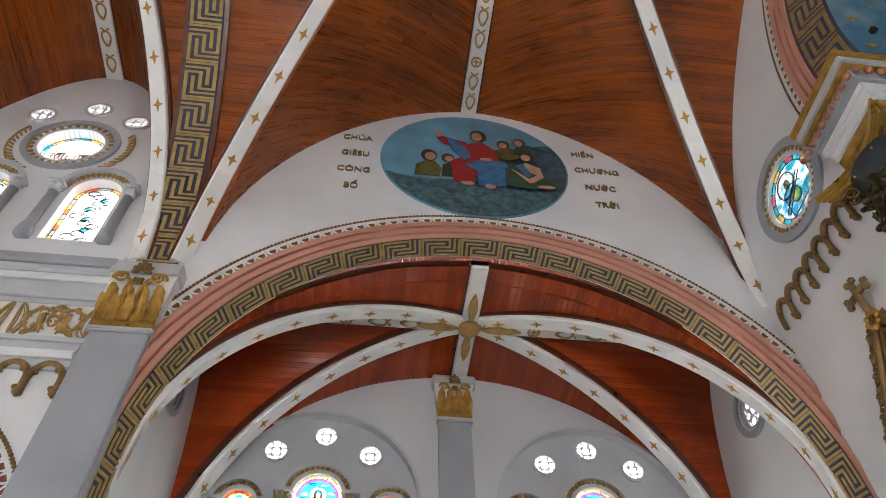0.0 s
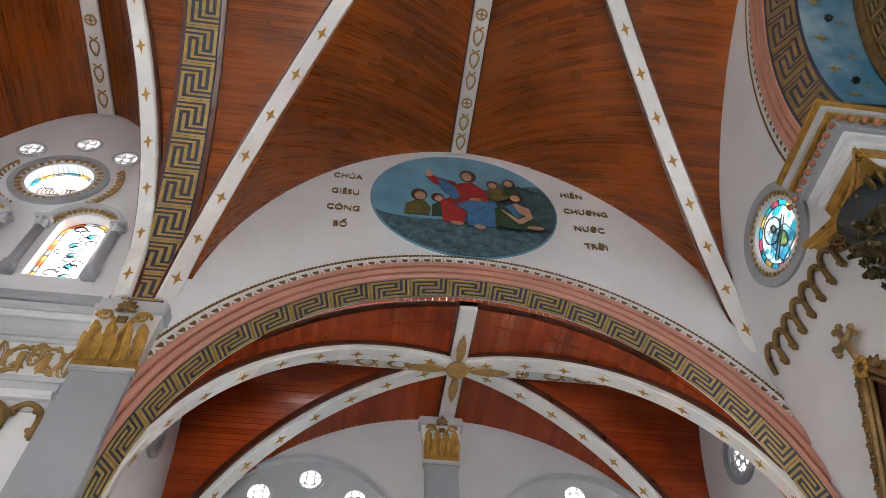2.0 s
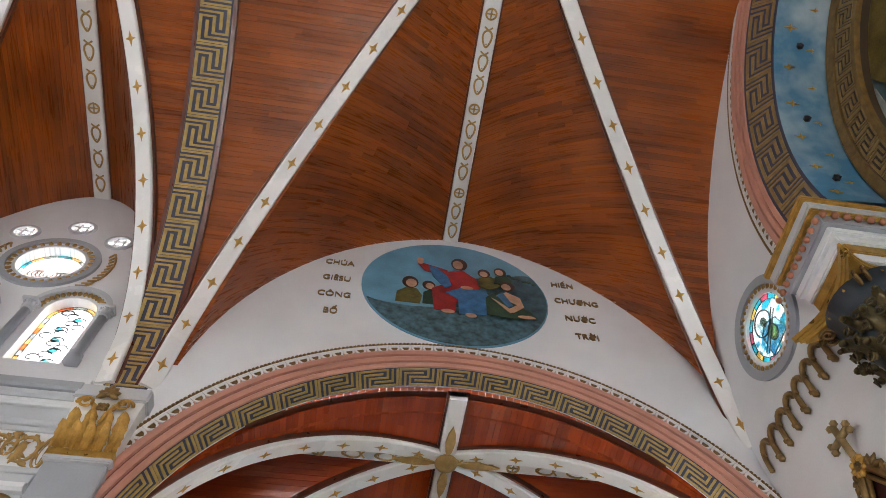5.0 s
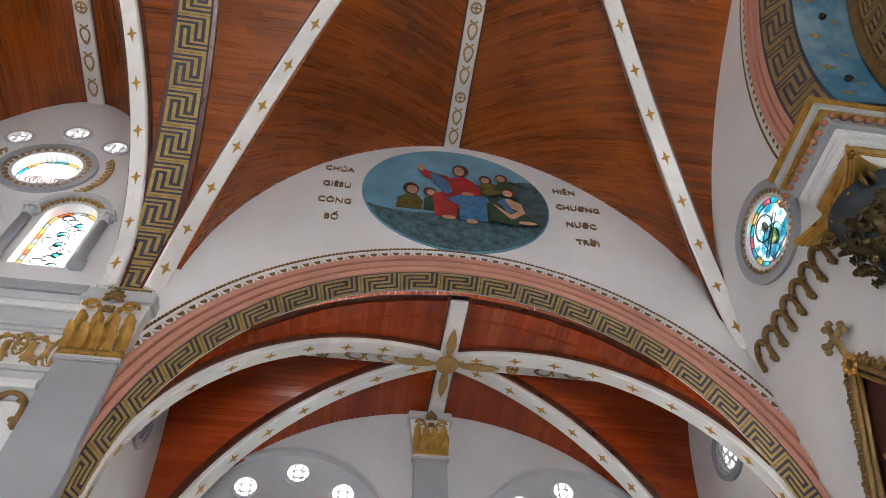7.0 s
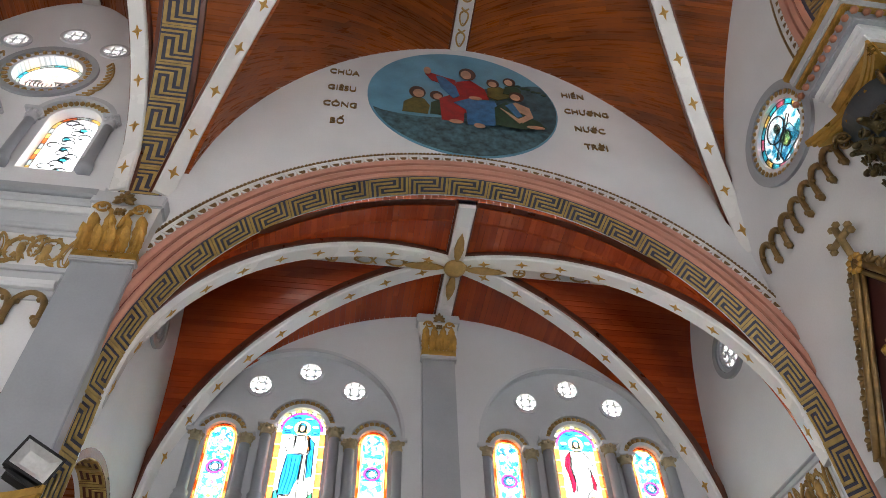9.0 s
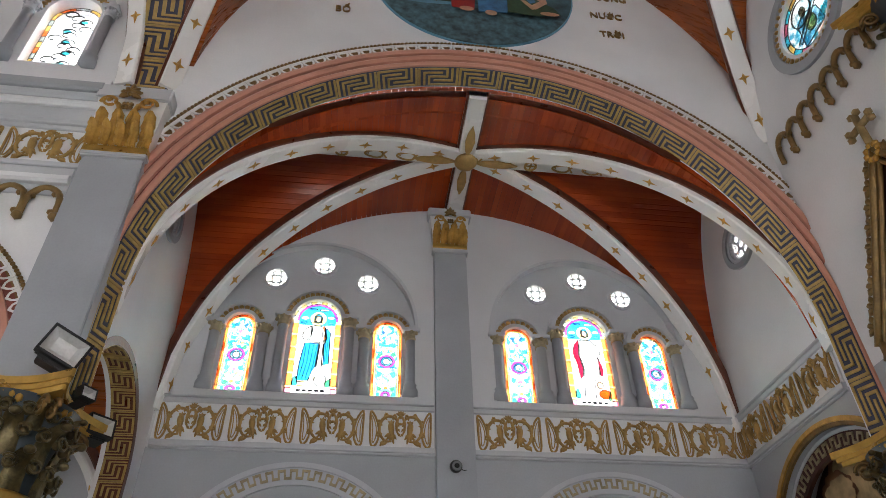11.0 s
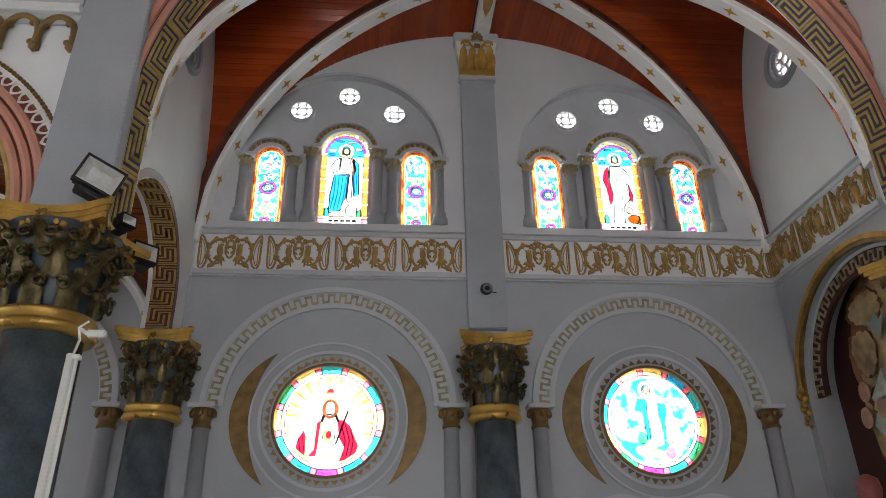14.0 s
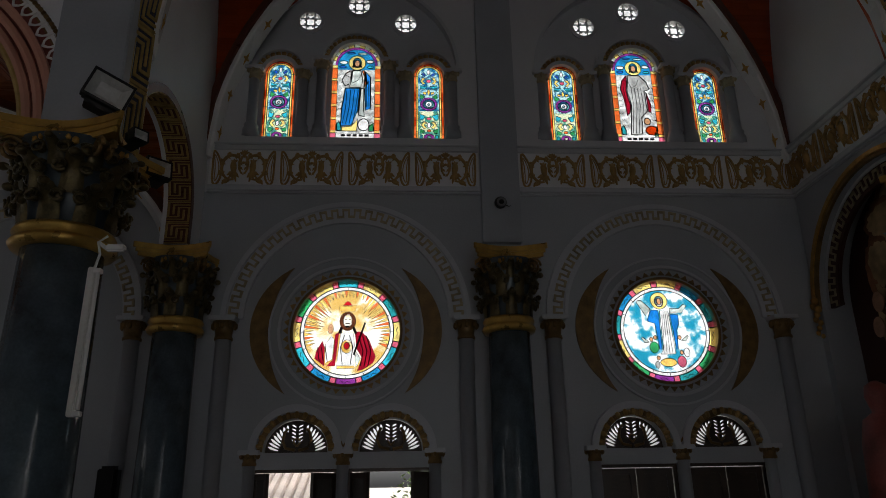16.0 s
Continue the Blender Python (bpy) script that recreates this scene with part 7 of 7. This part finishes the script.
for sg in (-1, 1):
    bm = bmesh.new()
    for k in range(9):
        ball(bm, ME @ Vector((-NICHE_Y + sg * (1.5 + 0.05 * math.sin(k * 2.1)), NZ + 0.12 - 0.06 * k, 0.06)), 0.055 - 0.003 * k, 1.2)
    part("bracket_leaf", bm, GOLD, nb, "gilded leaf bracket at the arch foot", smooth=True)
mu = thing("niche_mural", "mural of pale clouds, a dove and small winged shapes", "painting")
MN = side(XR + 0.41)
CLOUD = paint("painted_pale_cloud", (0.6, 0.42, 0.22), 0.5, vary=0.6, scale=2.6, bump=0.3, fine=9)
CLOUDRIM = paint("painted_rust_cloud", (0.3, 0.13, 0.06), 0.5, vary=0.7, scale=4.0, bump=0.3, fine=9)


def cloud_outline(cy, cz, ry, rz, seed, ripple=0.07):
    """A billowing outline of rounded lobes."""
    rc = random.Random(seed)
    ph = [rc.uniform(0, 6.28) for _ in range(4)]
    out = []
    for a in np.linspace(0, math.tau, 96)[:-1]:
        k = 1 + ripple * abs(math.sin(4.5 * a + ph[0])) + 0.6 * ripple * abs(math.sin(8 * a + ph[1])) - 0.5 * ripple * math.cos(3 * a + ph[2])
        out.append((-cy + ry * k * math.cos(a), cz + rz * k * math.sin(a)))
    return out


part("cloud_rim", slab(bmesh.new(), [cloud_outline(7.25, 4.0, 1.1, 1.5, 4)], MN, 0, 0.02), CLOUDRIM, mu, "rust-brown cloud edge")
part("cloud", slab(bmesh.new(), [cloud_outline(7.3, 4.0, 0.98, 1.4, 7)], MN, 0.022, 0.04), CLOUD, mu)
for k, (cy, cz, ry, rz) in enumerate(((7.9, 5.05, 0.3, 0.22), (7.0, 4.9, 0.34, 0.2), (8.1, 4.55, 0.22, 0.3), (6.7, 4.3, 0.3, 0.34), (7.9, 3.9, 0.28, 0.2), (7.2, 3.4, 0.4, 0.22))):
    part("billow", slab(bmesh.new(), [cloud_outline(cy, cz, ry, rz, 20 + k, 0.12)], MN, 0.042 + 0.004 * k, 0.05 + 0.004 * k), CLOUD if k % 2 else CLOUDRIM, mu)
    part("billow", slab(bmesh.new(), [cloud_outline(cy - 0.05, cz - 0.04, ry * 0.86, rz * 0.84, 40 + k, 0.12)], MN, 0.066 + 0.004 * k, 0.074 + 0.004 * k), CLOUD, mu)
DOVE = paint("painted_dove", (0.4, 0.5, 0.5), 0.5, vary=0.3)
part("dove", slab(bmesh.new(), [[(-7.86, 4.83), (-7.72, 4.8), (-7.68, 4.92), (-7.62, 4.79), (-7.5, 4.84), (-7.6, 4.71), (-7.69, 4.56), (-7.71, 4.68)]], MN, 0.096, 0.115), DOVE, mu)
WINGM = paint("painted_wing", (0.45, 0.47, 0.42), 0.5, vary=0.4, scale=7)
for u, v in ((-8.2, 4.05), (-8.28, 3.75), (-7.95, 3.8)):
    part("wing", slab(bmesh.new(), [[(u + 0.08, v - 0.1), (u + 0.38, v + 0.2), (u + 0.4, v - 0.05), (u + 0.2, v - 0.25)]], MN, 0.096, 0.104), WINGM, mu)
    part("shape", slab(bmesh.new(), [oval(u, v, 0.1, 0.13, 14)], MN, 0.106, 0.12), SKN, mu)
st = part("statue", lathe(bmesh.new(), [(0.28, 0.9), (0.3, 1.3), (0.26, 2.0), (0.24, 2.35), (0.19, 2.6), (0.08, 2.68), (0.1, 2.75), (0.13, 2.85), (0.11, 2.97), (0.03, 3.02)], n=20), paint("painted_statue", (0.25, 0.06, 0.05), 0.4, vary=0.5, scale=3), smooth=True)
st.location = (XR - 0.3, 7.75, 0)
tagged(st, "red and white painted plaster statue by the niche", "statue")
ped = thing("pedestal", "white moulded pedestal under the statue", "pedestal")
part("block", box(bmesh.new(), XR - 0.62, XR - 0.0, 7.4, 8.1, 0, 0.85, 0.02), WHITE, ped)
part("cap", box(bmesh.new(), XR - 0.66, XR - 0.0, 7.36, 8.14, 0.85, 0.9, 0.01), PALE, ped)

# ---- lamps, cameras and wires ----


def floodlight(at, aim, size, label, roll=0):
    ob = thing("floodlight", label, "floodlight", "floodlights")
    ob.matrix_basis = Matrix.Translation(at) @ (Vector(aim)).to_track_quat("Z", "Y").to_matrix().to_4x4() @ Matrix.Rotation(radians(roll), 4, "Z")
    s = size
    part("housing", box(bmesh.new(), -s, s, -s * 0.75, s * 0.75, -0.13, -0.06, 0.02), IRON, ob)
    part("bezel", slab(bmesh.new(), [[(-s, -s * 0.75), (s, -s * 0.75), (s, s * 0.75), (-s, s * 0.75)], [(-s * 0.88, -s * 0.63), (s * 0.88, -s * 0.63), (s * 0.88, s * 0.63), (-s * 0.88, s * 0.63)]], Matrix(), -0.07, 0.02), IRON, ob)
    bm = bmesh.new()
    a = [bm.verts.new((x * s * 0.88, y * s * 0.63, 0.01)) for x, y in ((-1, -1), (1, -1), (1, 1), (-1, 1))]
    b = [bm.verts.new((x * s * 0.5, y * s * 0.35, -0.05)) for x, y in ((-1, -1), (1, -1), (1, 1), (-1, 1))]
    for i in range(4):
        bm.faces.new((a[i], a[(i + 1) % 4], b[(i + 1) % 4], b[i]))
    bm.faces.new(b)
    part("reflector", bm, paint("bright_reflector", (0.6, 0.6, 0.6), 0.35, 0.15, vary=0.2, scale=9), ob, "silver reflector")
    part("bracket", box(bmesh.new(), -s * 0.7, s * 0.7, -s * 1.0, -s * 0.78, -0.2, -0.02, 0.01), IRON, ob)
    return ob


floodlight((-2.55, 5.66, 5.31), (0.45, -0.8, -0.1), 0.185, "black floodlight with a silver reflector on the abacus", -18)
floodlight((-2.33, 5.9, 5.0), (0.8, -0.6, 0.1), 0.075, "small white floodlight beside the capital")
floodlight((-2.4, 6.62, 5.02), (0.7, -0.7, 0.1), 0.13, "black floodlight behind the capital")
tl = thing("tube_light", "white fluorescent tube fitting fixed upright on the column", "tube light")
part("batten", box(bmesh.new(), -2.62, -2.56, 5.93, 5.99, 2.55, 3.78, 0.008), paint("white_enamel", (0.7, 0.7, 0.68), 0.3, vary=0.08), tl)
part("tube", tube(bmesh.new(), [(-2.53, 5.93, 2.6), (-2.53, 5.93, 3.73)], 0.018, 10), paint("frosted_tube", (0.85, 0.85, 0.85), 0.2, vary=0.04), tl, "unlit frosted tube", smooth=True)
for zz in (2.57, 3.74):
    part("socket", box(bmesh.new(), -2.56, -2.5, 5.9, 5.96, zz - 0.02, zz + 0.02, 0.005), RIBWHITE, tl)
part("cable", tube(bmesh.new(), [(-2.58, 5.97, 3.78), (-2.55, 5.96, 3.9), (-2.57, 5.94, 4.0), (-2.5, 5.95, 4.06)], 0.012, 6), RIBWHITE, tl)
wc = thing("wall_camera", "small white camera on a bracket under the capital", "camera")
part("camera_body", box(bmesh.new(), -2.5, -2.34, 5.92, 5.98, 3.92, 3.98, 0.012), RIBWHITE, wc)
part("bracket", tube(bmesh.new(), [(-2.6, 5.97, 4.02), (-2.5, 5.95, 3.95)], 0.018, 6), RIBWHITE, wc)
dc = thing("dome_camera", "black dome camera on the grey pilaster", "camera", "", "", (1.345, 8.87, 5.6))
part("mount", ball(bmesh.new(), (0, -0.05, 0), 0.085, 1.0, 3), IRON, dc, smooth=True)
LENS = paint("dark_lens", (0.3, 0.31, 0.32), 0.08, 0.4, vary=0.1)
part("lens_ring", ring(bmesh.new(), 0, 0, 0.035, 0.062, plane((0, -0.1, -0.02), (1, 0, 0), (0, 0, 1)), 0.0, 0.035, n=24), LENS, dc, "grey metal lens ring")
part("lens", ball(bmesh.new(), (0, -0.115, -0.02), 0.034, 1.0, 2), paint("black_lens", (0.02, 0.02, 0.022), 0.05, 0.0, vary=0.1), dc, "black glass lens", smooth=True)
part("wall_plate", box(bmesh.new(), -0.03, 0.03, 0.0, 0.03, -0.03, 0.03, 0.004), IRON, dc)
part("cable", tube(bmesh.new(), [(0.06, 0.0, -0.01), (0.12, 0.01, -0.03), (0.15, 0.015, -0.02)], 0.008, 5), IRON, dc)
sp = thing("loudspeaker", "black loudspeaker box on the aisle column", "loudspeaker")
part("cabinet", box(bmesh.new(), -3.3, -3.08, 8.32, 8.5, 1.75, 2.25, 0.04), IRON, sp)
part("grille", box(bmesh.new(), -3.28, -3.1, 8.305, 8.325, 1.78, 2.22, 0.01), IRON, sp)

# ---- next bay: clerestory glass and trim ----
for cx, half, z0, zs in CLERE:
    ob = thing("clerestory_window", "tall arched window of pale scrolled glass with orange border", "window", "clerestory windows", "structure")
    border(ob, cx, half, z0, zs, back(YN + 0.17), 0.0, 0.06, ("orange", "yellow", "pearl"), 9)
    stained_pane(ob, arch(cx, half - 0.06, z0, zs, 16), G["white"], back(YN + 0.17), -0.01, 0)
    r2 = random.Random(int(cx * 10))
    for k in range(16):
        u, v = cx + r2.uniform(-0.2, 0.2), z0 + 0.1 + (zs + 0.15 - z0) * k / 16
        line = [Vector((u + 0.11 * math.cos(a) * (1 - a / 9), YN + 0.165, v + 0.09 * math.sin(a) * (1 - a / 9))) for a in np.linspace(0, 5, 9)]
        part("lead", tube(bmesh.new(), line, 0.011, 4), LEAD, ob)
        if k % 3 == 1:
            stained_pane(ob, oval(u, v, 0.05, 0.035, 10), G["cyan"], back(YN + 0.165), 0.0, 0.005)
    bm = bmesh.new()
    ring(bm, cx, zs, half + 0.14, half + 0.22, MB, 0, 0.08, 0, 180, 28)
    part("hood_moulding", bm, PALE, ob)
    petals_round(cx, zs, half + 0.09, 2, 178, 18, MB, 0.02, ob, TAN, 0.05, "petal")
    for s in (-1, 1):
        colonnette(cx + s * (half + 0.17), YN - 0.07, z0 - 0.05, zs + 0.05, 0.07, "clerestory_colonnette", 0.2, PALE, "grey clerestory colonnette with a carved capital", "clerestory colonnettes")
ob = thing("clerestory_rose", "round pale stained window with gold teeth and leaf sprays", "window", "", "structure")
RX, RZ = LX + 0.15, 12.2
stained_pane(ob, circle(RX, RZ, 0.44, 32), G["white"], back(YN + 0.17), 0.0, 0)
for i in range(14):
    a0, a1 = math.tau * i / 14, math.tau * (i + 1) / 14
    stained_pane(ob, [(RX + 0.5 * math.cos(a), RZ + 0.5 * math.sin(a)) for a in np.linspace(a0, a1, 4)] + [(RX + 0.44 * math.cos(a), RZ + 0.44 * math.sin(a)) for a in np.linspace(a1, a0, 4)], G[("cyan", "pearl", "yellow")[i % 3]], back(YN + 0.17), 0.0, 0.006)
for k in range(9):
    a = 0.7 * k
    part("lead", tube(bmesh.new(), [Vector((RX - 0.25 + 0.06 * k + 0.07 * math.cos(a + t), YN + 0.16, RZ - 0.12 + 0.12 * math.sin(a + t) * 0.8)) for t in np.linspace(0, 4, 7)], 0.008, 4), LEAD, ob)
part("ring_moulding", ring(bmesh.new(), RX, RZ, 0.5, 0.55, MB, -0.2, 0.02), PALE, ob)
part("ring_moulding", ring(bmesh.new(), RX, RZ, 0.64, 0.74, MB, 0, 0.05), GREY, ob)
petals_round(RX, RZ, 0.595, 0, 360, 30, MB, 0.02, ob, TAN, 0.05, "tooth")
for s in (-1, 1):
    bm = bmesh.new()
    tube(bm, [MB @ Vector((RX + s * 0.95 * math.cos(a), RZ + 0.95 * math.sin(a), 0.015)) for a in np.linspace(0.5, -1.1, 12)], 0.02, 5)
    for k in range(14):
        a = 0.5 - 0.115 * k
        tube(bm, [MB @ Vector((RX + s * 0.95 * math.cos(a), RZ + 0.95 * math.sin(a), 0.015)), MB @ Vector((RX + s * 0.85 * math.cos(a - 0.1), RZ + 0.85 * math.sin(a - 0.1), 0.015))], 0.018, 5)
    part("leaf_spray", bm, TAN, ob, "gold leaf spray", smooth=True)
for dx, z in ((-0.65, 13.05), (0.15, 13.4), (0.9, 13.05)):
    oculus(LX + dx, z, 0.2, MB, "clerestory round windows", "clerestory_oculus")

# ---- outside, seen through the open shutters ----
hs = thing("neighbour_house", "pale rendered house with a tiled eave outside", "house")
part("wall", box(bmesh.new(), -6, -0.7, 15, 18, -0.25, 1.55), paint("pale_render", (0.7, 0.66, 0.58), 0.8), hs)
bm = bmesh.new()
for k in range(27):
    tube(bm, [(-6.1 + 0.2 * k, 14.7, 1.55), (-6.1 + 0.2 * k, 17, 2.4)], 0.1, 6)
part("roof_tiles", bm, paint("old_clay_tiles", (0.45, 0.38, 0.33), 0.8, vary=0.4), hs)
tr = thing("tree", "small leafy tree outside the open window", "tree", "", "", (0.6, 14.5, -0.25))
bm = bmesh.new()
tube(bm, [(0, 0, 0), (0.05, 0, 0.7), (0.0, 0.05, 1.3), (0.1, 0, 1.9)], 0.06, 7, [0.09, 0.07, 0.055, 0.03])
for k in range(6):
    a = k * 1.1
    tube(bm, [(0.02, 0.02, 0.9 + 0.12 * k), (0.35 * math.cos(a), 0.35 * math.sin(a), 1.3 + 0.13 * k), (0.6 * math.cos(a), 0.6 * math.sin(a), 1.5 + 0.15 * k)], 0.02, 5, [0.03, 0.02, 0.008])
part("trunk", bm, paint("bark", (0.12, 0.09, 0.06), 0.9, vary=0.4), tr)
bm = bmesh.new()
r3 = random.Random(8)
for k in range(900):
    a, zz = r3.uniform(0, math.tau), r3.uniform(1.0, 2.7)
    rr = r3.uniform(0.05, 0.85) * (1.1 - abs(zz - 1.8) * 0.5)
    c = Vector((rr * math.cos(a), rr * math.sin(a), zz))
    e = Euler((r3.uniform(0, 6), r3.uniform(0, 6), r3.uniform(0, 6))).to_matrix()
    vs = [bm.verts.new(c + e @ Vector(p)) for p in ((-0.02, 0, 0), (0, -0.05, 0.01), (0.02, 0, 0), (0, 0.06, 0))]
    bm.faces.new(vs)
part("crown", bm, paint("leaf_green", (0.08, 0.13, 0.03), 0.5, vary=0.5, scale=5), tr, recalc=False)

for o in MASTERS:
    bpy.data.objects.remove(o)
